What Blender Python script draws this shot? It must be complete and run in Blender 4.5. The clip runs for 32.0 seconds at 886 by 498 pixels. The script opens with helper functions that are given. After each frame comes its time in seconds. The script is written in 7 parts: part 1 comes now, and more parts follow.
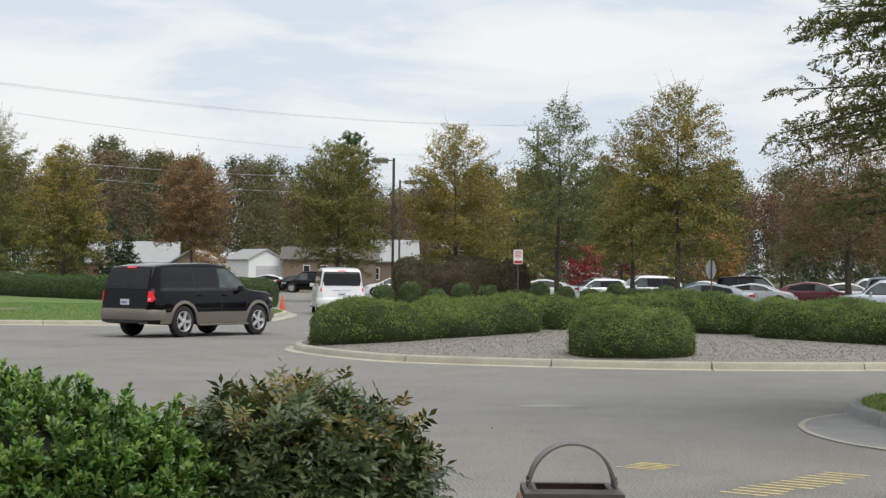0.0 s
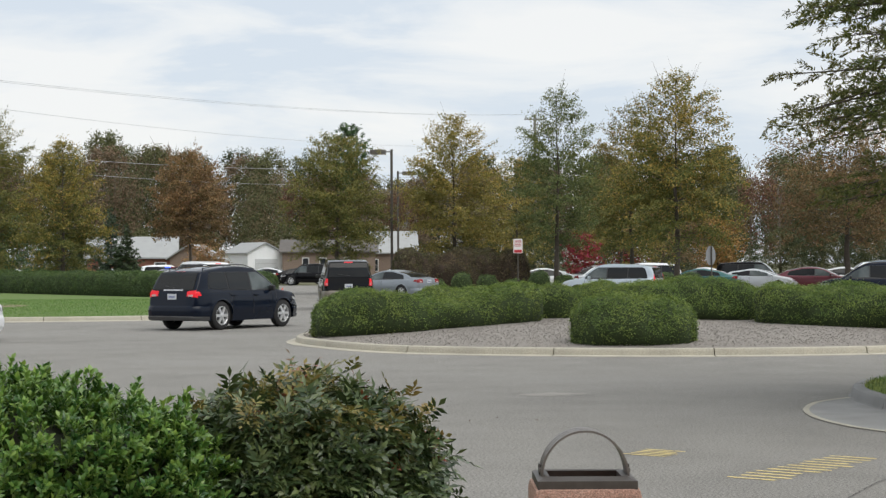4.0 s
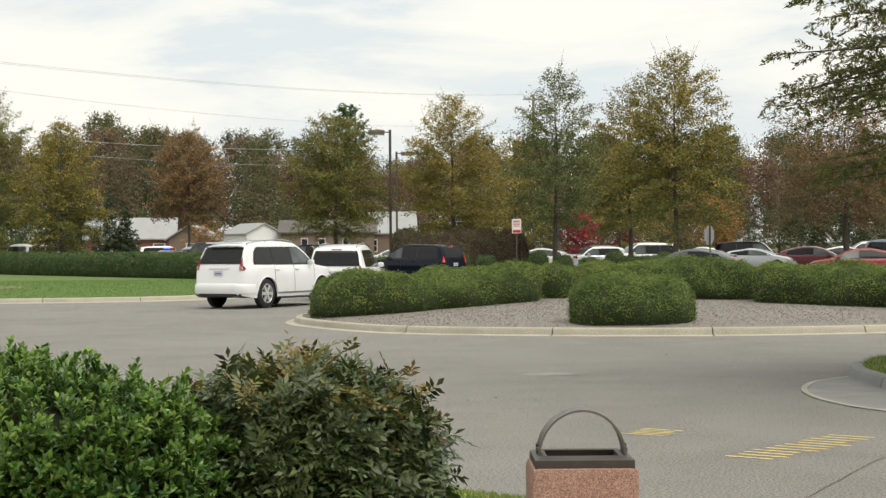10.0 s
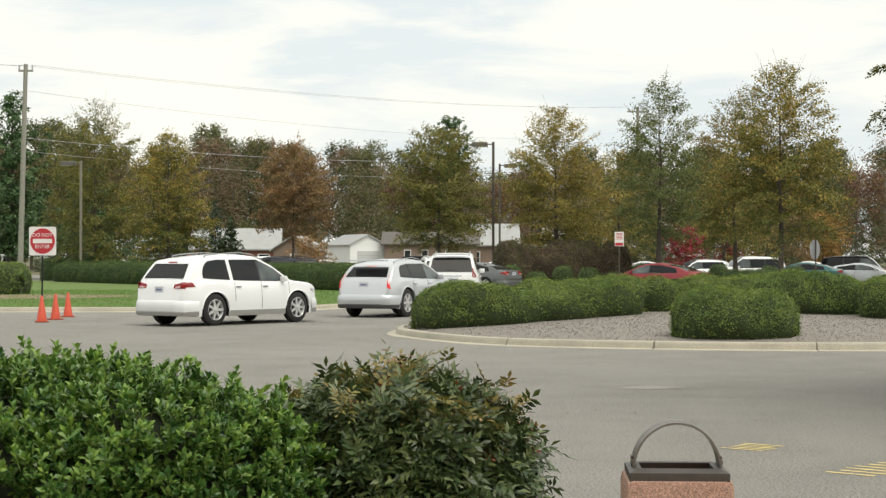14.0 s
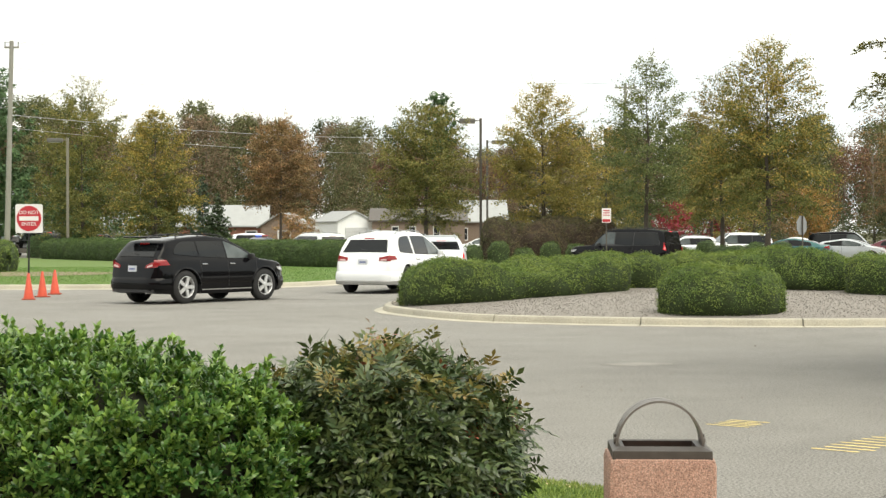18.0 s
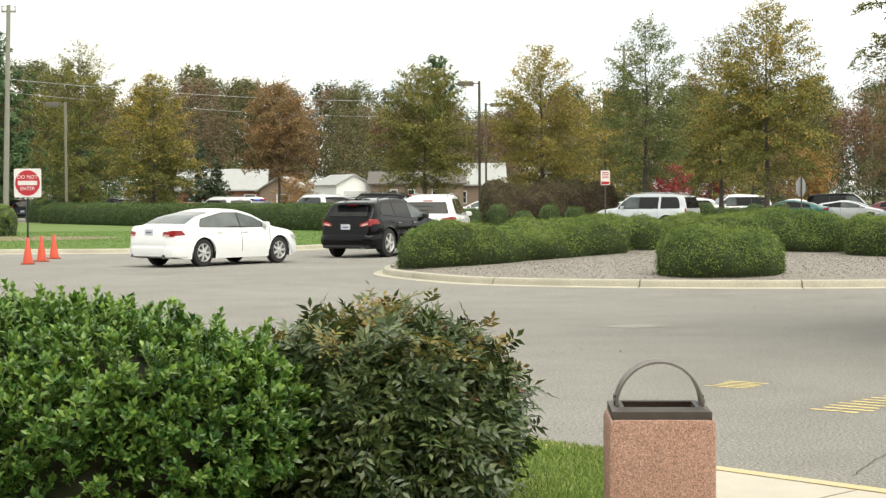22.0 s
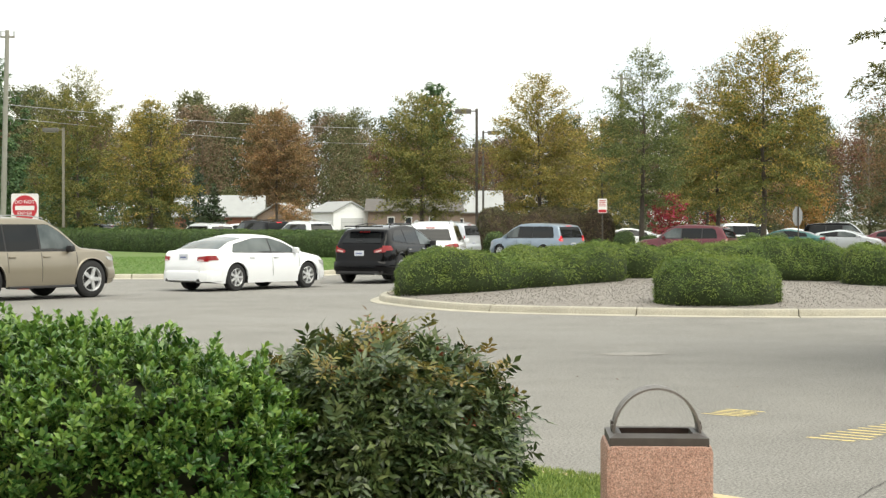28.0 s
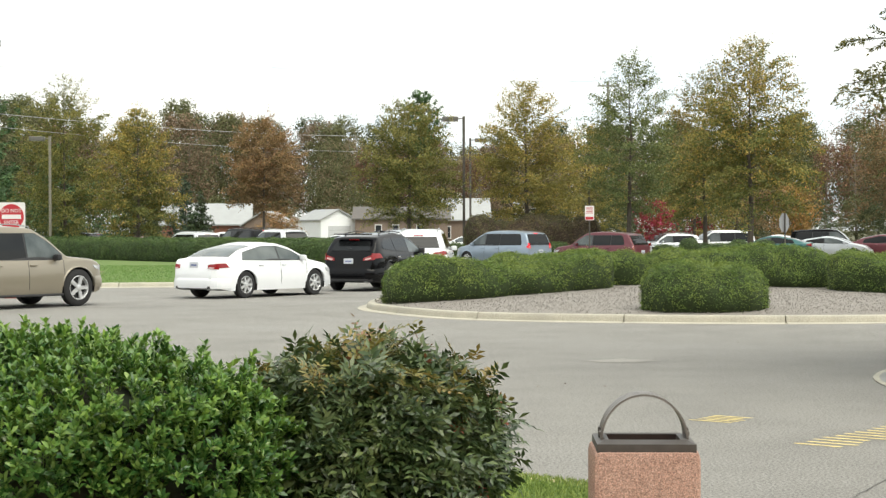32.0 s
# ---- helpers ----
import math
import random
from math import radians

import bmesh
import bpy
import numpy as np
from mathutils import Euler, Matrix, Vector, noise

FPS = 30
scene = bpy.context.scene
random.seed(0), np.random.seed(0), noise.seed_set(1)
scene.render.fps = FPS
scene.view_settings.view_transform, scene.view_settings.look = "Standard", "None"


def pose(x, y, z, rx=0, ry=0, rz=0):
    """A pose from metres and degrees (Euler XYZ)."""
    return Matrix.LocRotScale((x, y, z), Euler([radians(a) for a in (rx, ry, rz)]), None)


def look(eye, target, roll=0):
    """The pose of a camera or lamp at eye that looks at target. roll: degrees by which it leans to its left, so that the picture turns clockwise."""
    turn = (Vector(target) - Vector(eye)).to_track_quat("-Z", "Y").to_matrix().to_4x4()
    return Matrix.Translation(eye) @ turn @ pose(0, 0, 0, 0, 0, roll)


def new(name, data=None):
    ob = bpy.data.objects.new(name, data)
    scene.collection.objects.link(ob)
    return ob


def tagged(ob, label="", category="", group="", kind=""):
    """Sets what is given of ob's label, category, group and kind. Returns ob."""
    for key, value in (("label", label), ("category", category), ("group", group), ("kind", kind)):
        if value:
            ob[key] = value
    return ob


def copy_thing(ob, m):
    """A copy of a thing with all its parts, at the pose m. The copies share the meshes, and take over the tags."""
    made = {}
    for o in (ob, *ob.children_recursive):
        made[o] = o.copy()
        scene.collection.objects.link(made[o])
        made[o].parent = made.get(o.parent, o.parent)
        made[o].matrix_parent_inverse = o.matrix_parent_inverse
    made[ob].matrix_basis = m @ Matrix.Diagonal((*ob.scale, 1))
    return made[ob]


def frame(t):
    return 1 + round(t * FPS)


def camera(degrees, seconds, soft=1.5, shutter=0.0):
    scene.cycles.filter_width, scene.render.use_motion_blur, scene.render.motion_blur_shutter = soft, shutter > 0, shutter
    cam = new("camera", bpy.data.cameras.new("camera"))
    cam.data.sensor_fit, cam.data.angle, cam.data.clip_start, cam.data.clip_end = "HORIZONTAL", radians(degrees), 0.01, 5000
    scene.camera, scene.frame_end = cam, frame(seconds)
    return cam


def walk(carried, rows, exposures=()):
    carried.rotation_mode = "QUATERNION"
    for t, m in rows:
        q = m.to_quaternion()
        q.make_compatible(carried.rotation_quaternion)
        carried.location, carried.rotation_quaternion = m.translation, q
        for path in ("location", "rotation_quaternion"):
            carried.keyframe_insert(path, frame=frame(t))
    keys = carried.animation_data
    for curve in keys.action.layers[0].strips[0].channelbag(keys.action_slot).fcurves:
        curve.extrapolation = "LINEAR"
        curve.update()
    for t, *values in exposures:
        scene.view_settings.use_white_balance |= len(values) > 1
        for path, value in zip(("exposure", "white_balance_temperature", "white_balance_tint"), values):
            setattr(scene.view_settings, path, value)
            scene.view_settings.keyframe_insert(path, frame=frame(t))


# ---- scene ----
# The camera: held by hand on the pavement, it sways and pans a little. Rows: s, eye (m), heading, pitch, roll (degrees).
VIEWS = [
    (0.0, 0.007, 0.027, 1.758, 3.506, 0.801, 0.664),
    (0.5, -0.022, 0.023, 1.757, 3.735, 0.750, 0.575),
    (1.0, -0.007, 0.012, 1.754, 3.727, 0.779, 0.344),
    (1.5, -0.008, 0.014, 1.749, 3.430, 0.742, 0.234),
    (2.0, -0.015, 0.023, 1.753, 3.257, 0.688, -0.005),
    (2.5, -0.022, 0.032, 1.756, 3.567, 0.633, -0.181),
    (3.0, -0.015, 0.037, 1.757, 3.667, 0.566, -0.256),
    (3.5, -0.035, 0.046, 1.753, 3.615, 0.492, -0.261),
    (5.5, -0.027, 0.044, 1.749, 3.409, 0.478, -0.295),
    (6.0, -0.014, 0.036, 1.754, 3.322, 0.342, -0.575),
    (6.5, -0.023, 0.033, 1.748, 3.305, 0.200, -0.516),
    (7.0, -0.020, 0.029, 1.749, 3.258, 0.051, -0.248),
    (7.5, -0.015, 0.030, 1.751, 3.219, -0.050, -0.159),
    (8.0, -0.016, 0.034, 1.752, 3.476, -0.108, -0.251),
    (8.5, -0.020, 0.033, 1.751, 3.545, 0.012, -0.284),
    (9.0, -0.027, 0.033, 1.757, 3.521, -0.056, -0.258),
    (9.5, -0.034, 0.032, 1.753, 3.603, -0.139, -0.250),
    (10.0, -0.029, 0.031, 1.751, 3.594, -0.171, -0.395),
    (10.5, -0.023, 0.029, 1.758, 3.604, -0.224, -0.379),
    (11.0, -0.027, 0.019, 1.731, 3.243, -0.649, -0.052),
    (11.5, -0.023, 0.010, 1.731, 3.300, -1.688, 0.516),
    (12.0, -0.009, 0.004, 1.740, 3.329, -2.180, 0.015),
    (12.5, 0.031, -0.017, 1.752, 0.931, -1.520, 1.643),
    (13.0, 0.009, -0.015, 1.760, 0.323, 0.246, 1.125),
    (13.5, -0.002, -0.012, 1.749, -0.134, 0.673, 0.584),
    (14.0, -0.001, -0.010, 1.747, 0.156, 0.245, 0.007),
    (14.5, -0.007, -0.006, 1.740, 0.102, -0.285, -0.202),
    (16.5, 0.012, -0.001, 1.760, -0.573, -1.560, 0.369),
    (17.0, 0.033, -0.007, 1.760, 0.240, -1.356, 0.368),
    (17.5, 0.019, -0.012, 1.752, 0.349, -1.005, 0.038),
    (18.0, 0.019, -0.014, 1.758, 0.559, -0.545, -0.088),
    (18.5, 0.023, -0.013, 1.756, 0.455, -0.372, -0.225),
    (19.0, 0.011, -0.020, 1.747, 0.441, -0.739, 0.058),
    (19.5, 0.021, -0.018, 1.756, 0.442, -0.772, 0.443),
    (20.0, 0.022, -0.017, 1.749, 0.468, -1.215, 0.379),
    (20.5, 0.028, -0.012, 1.750, 0.162, -1.490, 0.011),
    (21.0, 0.032, -0.012, 1.749, 0.022, -1.604, -0.009),
    (21.5, 0.028, -0.016, 1.751, 0.287, -1.581, -0.246),
    (22.0, 0.017, -0.016, 1.753, 0.589, -1.776, -0.306),
    (22.5, 0.015, -0.024, 1.757, 0.385, -1.777, -0.229),
    (23.0, 0.010, -0.035, 1.751, 0.195, -1.361, -0.071),
    (23.5, 0.005, -0.026, 1.759, 0.481, -1.161, -0.000),
    (24.0, 0.005, -0.026, 1.756, 0.724, -1.179, 0.007),
    (24.5, 0.015, -0.026, 1.756, 1.215, -1.201, 0.071),
    (26.5, 0.008, -0.014, 1.751, 1.083, -1.325, 0.088),
    (27.0, 0.023, -0.018, 1.752, 0.905, -0.998, 0.191),
    (27.5, 0.007, -0.014, 1.749, 0.718, -0.897, 0.269),
    (28.0, 0.012, -0.020, 1.743, 0.700, -0.857, -0.005),
    (28.5, 0.016, -0.019, 1.743, 1.038, -1.114, -0.298),
    (29.0, 0.013, -0.019, 1.742, 1.274, -1.206, -0.422),
    (29.5, 0.008, -0.018, 1.737, 1.372, -1.269, -0.265),
    (30.0, 0.008, -0.022, 1.738, 1.358, -1.298, -0.283),
    (30.5, 0.020, -0.023, 1.740, 1.208, -1.262, -0.337),
    (31.0, 0.001, -0.021, 1.745, 1.323, -1.129, -0.251),
    (31.5, 0.006, -0.028, 1.748, 1.103, -0.669, -0.130),
    (32.0, 0.012, -0.033, 1.741, 1.122, -0.602, -0.172),
]
cam = camera(28.96, 32.0, 1.4)
walk(cam, [(t, look((x, y, z), (x + math.sin(radians(h)) * math.cos(radians(p)), y + math.cos(radians(h)) * math.cos(radians(p)), z + math.sin(radians(p))), r))
           for t, x, y, z, h, p, r in VIEWS],
     [(0.0, 0.08, 6550, 9), (3.5, 0.08, 6550, 9), (6.0, 0.08, 6550, 8), (9.0, 0.2, 7050, 7), (10.5, 0.22, 7200, 7), (11.0, 0.20, 7200, 7), (12.0, 0.5, 7250, 6), (13.0, 0.5, 7200, 6), (14.0, 0.28, 7200, 6), (14.5, 0.32, 7200, 6),
      (16.5, 0.74, 7250, 5), (18.0, 0.70, 7280, 5), (19.0, 0.62, 7300, 5), (20.0, 0.70, 7300, 5), (24.5, 0.74, 7250, 5), (32.0, 0.71, 6950, 5)])

# ---- sky, sun ----
SUN_EL, SUN_AZ = radians(60), radians(142)
world = bpy.data.worlds.new("overcast_sky")
scene.world = world
world.use_nodes = True
wn, wl = world.node_tree.nodes, world.node_tree.links
wn.clear()
sky = wn.new("ShaderNodeTexSky")
sky.sky_type, sky.sun_disc, sky.sun_elevation, sky.sun_rotation = "NISHITA", False, SUN_EL, SUN_AZ
co = wn.new("ShaderNodeTexCoord")
stretch = wn.new("ShaderNodeMapping")
stretch.inputs["Scale"].default_value = (3.2, 3.2, 15.0)
stretch.inputs["Rotation"].default_value = (0.0, radians(3), 0.0)
cloud = wn.new("ShaderNodeTexNoise")
cloud.inputs["Scale"].default_value, cloud.inputs["Detail"].default_value, cloud.inputs["Roughness"].default_value = 1.7, 8.0, 0.55
cloud.inputs["Distortion"].default_value = 0.35
ramp = wn.new("ShaderNodeValToRGB")
ramp.color_ramp.elements[0].position, ramp.color_ramp.elements[0].color = 0.40, (6.8, 7.5, 8.4, 1)
ramp.color_ramp.elements[1].position, ramp.color_ramp.elements[1].color = 0.59, (9.0, 9.05, 9.1, 1)
mid = ramp.color_ramp.elements.new(0.49)
mid.color = (8.2, 8.5, 8.85, 1)
blend = wn.new("ShaderNodeMixRGB")
blend.inputs["Fac"].default_value = 0.90
bg, wout = wn.new("ShaderNodeBackground"), wn.new("ShaderNodeOutputWorld")
bg.inputs["Strength"].default_value = 0.10
wl.new(co.outputs["Generated"], stretch.inputs["Vector"])
wl.new(stretch.outputs["Vector"], cloud.inputs["Vector"])
wl.new(cloud.outputs["Fac"], ramp.inputs["Fac"])
wl.new(sky.outputs["Color"], blend.inputs["Color1"])
wl.new(ramp.outputs["Color"], blend.inputs["Color2"])
wl.new(blend.outputs["Color"], bg.inputs["Color"])
wl.new(bg.outputs["Background"], wout.inputs["Surface"])
sun = new("sun", bpy.data.lights.new("sun", "SUN"))
sun.data.energy, sun.data.angle, sun.data.color = 2.0, radians(60), (1.0, 0.97, 0.92)
sun.matrix_world = look((0, 0, 60), (math.sin(SUN_AZ) * -40 * math.cos(SUN_EL), -40 * math.cos(SUN_AZ) * math.cos(SUN_EL), 60 - 40 * math.sin(SUN_EL)))


# ---- materials ----
def material(name, base, rough=0.6, metal=0.0, second=None, scale=8.0, amount=0.5, bump=0.0, bump_scale=60.0, island=0.0, pieces=0.0, coat=0.0, grime=None, grime_scale=0.6, spec=0.5, speck=0.0, speck_scale=140.0):
    """A base colour that drifts to a second one by noise, grain in relief, and where asked a tint per leaf or per piece."""
    m = bpy.data.materials.new(name)
    m.use_nodes = True
    n, k = m.node_tree.nodes, m.node_tree.links
    b = n["Principled BSDF"]
    b.inputs["Roughness"].default_value, b.inputs["Metallic"].default_value = rough, metal
    b.inputs["Coat Weight"].default_value = coat
    b.inputs["Coat Roughness"].default_value = 0.06
    b.inputs["Specular IOR Level"].default_value = spec
    c = n.new("ShaderNodeTexCoord")
    last = None
    noise1 = n.new("ShaderNodeTexNoise")
    noise1.inputs["Scale"].default_value, noise1.inputs["Detail"].default_value = scale, 6.0
    k.new(c.outputs["Object"], noise1.inputs["Vector"])
    mix = n.new("ShaderNodeMixRGB")
    mix.inputs["Color1"].default_value = (*base, 1)
    mix.inputs["Color2"].default_value = (*(second or tuple(v * 0.8 for v in base)), 1)
    soft = n.new("ShaderNodeMapRange")
    soft.inputs["From Min"].default_value, soft.inputs["From Max"].default_value = 0.35, 0.68
    soft.inputs["To Max"].default_value = amount
    k.new(noise1.outputs["Fac"], soft.inputs["Value"])
    k.new(soft.outputs["Result"], mix.inputs["Fac"])
    last = mix.outputs["Color"]
    if grime:
        noise2 = n.new("ShaderNodeTexNoise")
        noise2.inputs["Scale"].default_value, noise2.inputs["Detail"].default_value = grime_scale, 5.0
        k.new(c.outputs["Object"], noise2.inputs["Vector"])
        mr = n.new("ShaderNodeMapRange")
        mr.inputs["From Min"].default_value, mr.inputs["From Max"].default_value, mr.inputs["To Max"].default_value = 0.45, 0.75, 0.6
        k.new(noise2.outputs["Fac"], mr.inputs["Value"])
        mix2 = n.new("ShaderNodeMixRGB")
        mix2.inputs["Color2"].default_value = (*grime, 1)
        k.new(mr.outputs["Result"], mix2.inputs["Fac"])
        k.new(last, mix2.inputs["Color1"])
        last = mix2.outputs["Color"]
    if speck:
        dots = n.new("ShaderNodeTexNoise")
        dots.inputs["Scale"].default_value, dots.inputs["Detail"].default_value = speck_scale, 2.0
        k.new(c.outputs["Object"], dots.inputs["Vector"])
        span = n.new("ShaderNodeMapRange")
        span.inputs["From Min"].default_value, span.inputs["From Max"].default_value = 0.3, 0.7
        span.inputs["To Min"].default_value, span.inputs["To Max"].default_value = 1 - speck, 1 + speck
        k.new(dots.outputs["Fac"], span.inputs["Value"])
        mul = n.new("ShaderNodeMixRGB")
        mul.blend_type = "MULTIPLY"
        mul.inputs["Fac"].default_value = 1.0
        k.new(last, mul.inputs["Color1"])
        k.new(span.outputs["Result"], mul.inputs["Color2"])
        last = mul.outputs["Color"]
    if island or pieces:
        hsv = n.new("ShaderNodeHueSaturation")
        r = n.new("ShaderNodeNewGeometry") if island else n.new("ShaderNodeObjectInfo")
        source = r.outputs["Random Per Island"] if island else r.outputs["Random"]
        val = n.new("ShaderNodeMapRange")
        val.inputs["To Min"].default_value, val.inputs["To Max"].default_value = 1 - (island or pieces), 1 + (island or pieces)
        hue = n.new("ShaderNodeMapRange")
        hue.inputs["To Min"].default_value, hue.inputs["To Max"].default_value = 0.5 + 0.06 * (island or pieces), 0.5 - 0.06 * (island or pieces)
        k.new(source, val.inputs["Value"])
        k.new(source, hue.inputs["Value"])
        k.new(val.outputs["Result"], hsv.inputs["Value"])
        k.new(hue.outputs["Result"], hsv.inputs["Hue"])
        k.new(last, hsv.inputs["Color"])
        last = hsv.outputs["Color"]
    k.new(last, b.inputs["Base Color"])
    if bump:
        grain = n.new("ShaderNodeTexNoise")
        grain.inputs["Scale"].default_value, grain.inputs["Detail"].default_value = bump_scale, 4.0
        k.new(c.outputs["Object"], grain.inputs["Vector"])
        bn = n.new("ShaderNodeBump")
        bn.inputs["Strength"].default_value, bn.inputs["Distance"].default_value = min(bump, 1.0), 0.02
        k.new(grain.outputs["Fac"], bn.inputs["Height"])
        k.new(bn.outputs["Normal"], b.inputs["Normal"])
    return m


def leafy(name, base, second, island=0.45, rough=0.5, scale=0.6, through_light=0.3, spec=0.35):
    """Leaves: a tint per leaf, patches over the crown, and a little light let through."""
    m = material(name, base, rough, second=second, scale=scale, amount=1.0, island=island, spec=spec)
    n, k = m.node_tree.nodes, m.node_tree.links
    b = n["Principled BSDF"]
    tr, add = n.new("ShaderNodeBsdfTranslucent"), n.new("ShaderNodeMixShader")
    add.inputs["Fac"].default_value = through_light
    k.new(b.inputs["Base Color"].links[0].from_socket, tr.inputs["Color"])
    k.new(b.outputs["BSDF"], add.inputs[1])
    k.new(tr.outputs["BSDF"], add.inputs[2])
    k.new(add.outputs["Shader"], n["Material Output"].inputs["Surface"])
    return m


def glowing(name, colour, strength, rough=0.3):
    m = material(name, colour, rough, scale=30, amount=0.2)
    b = m.node_tree.nodes["Principled BSDF"]
    b.inputs["Emission Color"].default_value, b.inputs["Emission Strength"].default_value = (*colour, 1), strength
    return m


asphalt = material("asphalt", (0.226, 0.218, 0.200), 0.9, second=(0.178, 0.171, 0.158), scale=0.9, amount=0.7, bump=0.5, bump_scale=90, grime=(0.265, 0.256, 0.238), grime_scale=0.22, speck=0.55, speck_scale=48)
far_ground = material("far_ground", (0.10, 0.11, 0.05), 0.95, second=(0.14, 0.12, 0.07), scale=0.3, amount=0.8)
concrete = material("concrete", (0.46, 0.43, 0.35), 0.85, second=(0.38, 0.36, 0.30), scale=2.0, amount=0.7, bump=0.3, bump_scale=50, grime=(0.30, 0.28, 0.23), grime_scale=0.8, speck=0.15, speck_scale=40)
pale_concrete = material("pale_concrete", (0.47, 0.44, 0.38), 0.85, second=(0.40, 0.37, 0.32), scale=4.0, amount=0.6, bump=0.25, bump_scale=60)
grey_concrete = material("grey_concrete", (0.27, 0.27, 0.265), 0.85, second=(0.21, 0.21, 0.205), scale=2.0, amount=0.7, bump=0.3, bump_scale=60, pieces=0.08)
kerb_yellow = material("yellow_kerb_paint", (0.56, 0.43, 0.22), 0.75, second=(0.48, 0.43, 0.33), scale=9, amount=0.9, bump=0.2)
road_yellow = material("worn_road_paint", (0.78, 0.62, 0.24), 0.75, second=(0.45, 0.38, 0.22), scale=14, amount=0.6, bump=0.2)
lawn_soil = material("lawn_soil", (0.095, 0.165, 0.036), 0.95, second=(0.125, 0.175, 0.045), scale=2.0, amount=0.9, bump=0.5)
lawn_green = leafy("lawn_blades", (0.105, 0.225, 0.040), (0.150, 0.245, 0.055), 0.25, 0.6, 0.4, 0.2)
grass_green = leafy("grass_blades", (0.17, 0.27, 0.055), (0.26, 0.30, 0.10), 0.4, 0.6, 0.5)
gravel_bed = material("bed_soil", (0.265, 0.245, 0.222), 0.95, second=(0.21, 0.188, 0.168), scale=14, amount=0.8, bump=0.8, bump_scale=40)
gravel_stone = material("gravel", (0.295, 0.275, 0.253), 0.9, second=(0.24, 0.222, 0.205), scale=6, amount=0.7, island=0.25)
bark = material("bark", (0.10, 0.085, 0.07), 0.95, second=(0.06, 0.05, 0.04), scale=5, amount=0.8, bump=0.7, bump_scale=20)
black_metal = material("dark_metal", (0.03, 0.03, 0.032), 0.45, 0.6, second=(0.05, 0.05, 0.05), scale=20)
bronze_metal = material("bronze_pole", (0.09, 0.08, 0.07), 0.5, 0.5, second=(0.13, 0.12, 0.10), scale=3)
galvanised = material("galvanised_steel", (0.42, 0.43, 0.44), 0.5, 0.7, second=(0.33, 0.34, 0.35), scale=10)
tyre_rubber = material("tyre_rubber", (0.018, 0.018, 0.019), 0.85, second=(0.03, 0.03, 0.03), scale=20, bump=0.2)
alloy = material("alloy_rim", (0.66, 0.67, 0.68), 0.3, 0.45, second=(0.42, 0.43, 0.45), scale=12)
dark_plastic = material("dark_plastic", (0.02, 0.02, 0.022), 0.6, second=(0.035, 0.035, 0.035), scale=10)
chrome = material("chrome", (0.7, 0.7, 0.72), 0.12, 1.0, second=(0.6, 0.6, 0.62), scale=9)
plate_white = material("plate", (0.62, 0.64, 0.68), 0.5, second=(0.5, 0.52, 0.6), scale=30)
plate_bar = material("plate_bar", (0.12, 0.16, 0.35), 0.5)
tail_red = material("tail_lamp_lens", (0.26, 0.008, 0.010), 0.18, second=(0.18, 0.006, 0.008), scale=20, coat=0.3)
tail_lit = glowing("tail_lamp_lit", (0.62, 0.006, 0.016), 0.36)
amber_lit = glowing("turn_lamp_lit", (1.0, 0.35, 0.1), 1.2)
lens_pink = material("reversing_lens", (0.55, 0.36, 0.34), 0.2, second=(0.5, 0.3, 0.3), scale=15, coat=0.5)
lamp_clear = material("headlamp_lens", (0.52, 0.53, 0.54), 0.1, second=(0.36, 0.37, 0.38), scale=15, coat=1.0)
tint_glass = material("tinted_glass", (0.010, 0.011, 0.012), 0.03, second=(0.020, 0.022, 0.022), scale=1.2, spec=0.3)
light_glass = material("window_glass", (0.045, 0.058, 0.06), 0.04, second=(0.13, 0.15, 0.15), scale=1.6, amount=0.9, spec=0.5)


# ---- mesh helpers ----
def mesh_of(name, verts, faces, mats, smooth=False, sharp=None, slots=None):
    me = bpy.data.meshes.new(name)
    me.from_pydata([tuple(v) for v in verts], [], [tuple(f) for f in faces])
    for m in mats if isinstance(mats, (list, tuple)) else [mats]:
        me.materials.append(m)
    if slots is not None:
        me.polygons.foreach_set("material_index", slots)
    if smooth:
        me.polygons.foreach_set("use_smooth", [True] * len(me.polygons))
        if sharp:
            me.set_sharp_from_angle(angle=radians(sharp))
    me.update()
    return me


def from_bm(name, bm, mats, smooth=False, sharp=35):
    me = bpy.data.meshes.new(name)
    bmesh.ops.recalc_face_normals(bm, faces=bm.faces)
    bm.to_mesh(me)
    bm.free()
    for m in mats if isinstance(mats, (list, tuple)) else [mats]:
        me.materials.append(m)
    if smooth:
        me.polygons.foreach_set("use_smooth", [True] * len(me.polygons))
        me.set_sharp_from_angle(angle=radians(sharp))
    return me


def child(name, me, parent, m=None, label=""):
    ob = new(name, me)
    ob.parent = parent
    if m is not None:
        ob.matrix_basis = m
    return tagged(ob, label)


def thing(name, me=None, m=None, label="", category="", group="", kind=""):
    ob = new(name, me)
    if m is not None:
        ob.matrix_basis = m
    return tagged(ob, label, category, group, kind)


def box_bm(sx, sy, sz, bevel=0.0, at=(0, 0, 0), bm=None, turn=None):
    bm = bm or bmesh.new()
    m = Matrix.Translation(at) @ (turn or Matrix()) @ Matrix.Diagonal((sx, sy, sz, 1))
    made = bmesh.ops.create_cube(bm, size=1, matrix=m)
    if bevel:
        edges = list({e for v in made["verts"] for e in v.link_edges})
        bmesh.ops.bevel(bm, geom=edges, offset=bevel, segments=2, affect="EDGES", profile=0.6)
    return bm


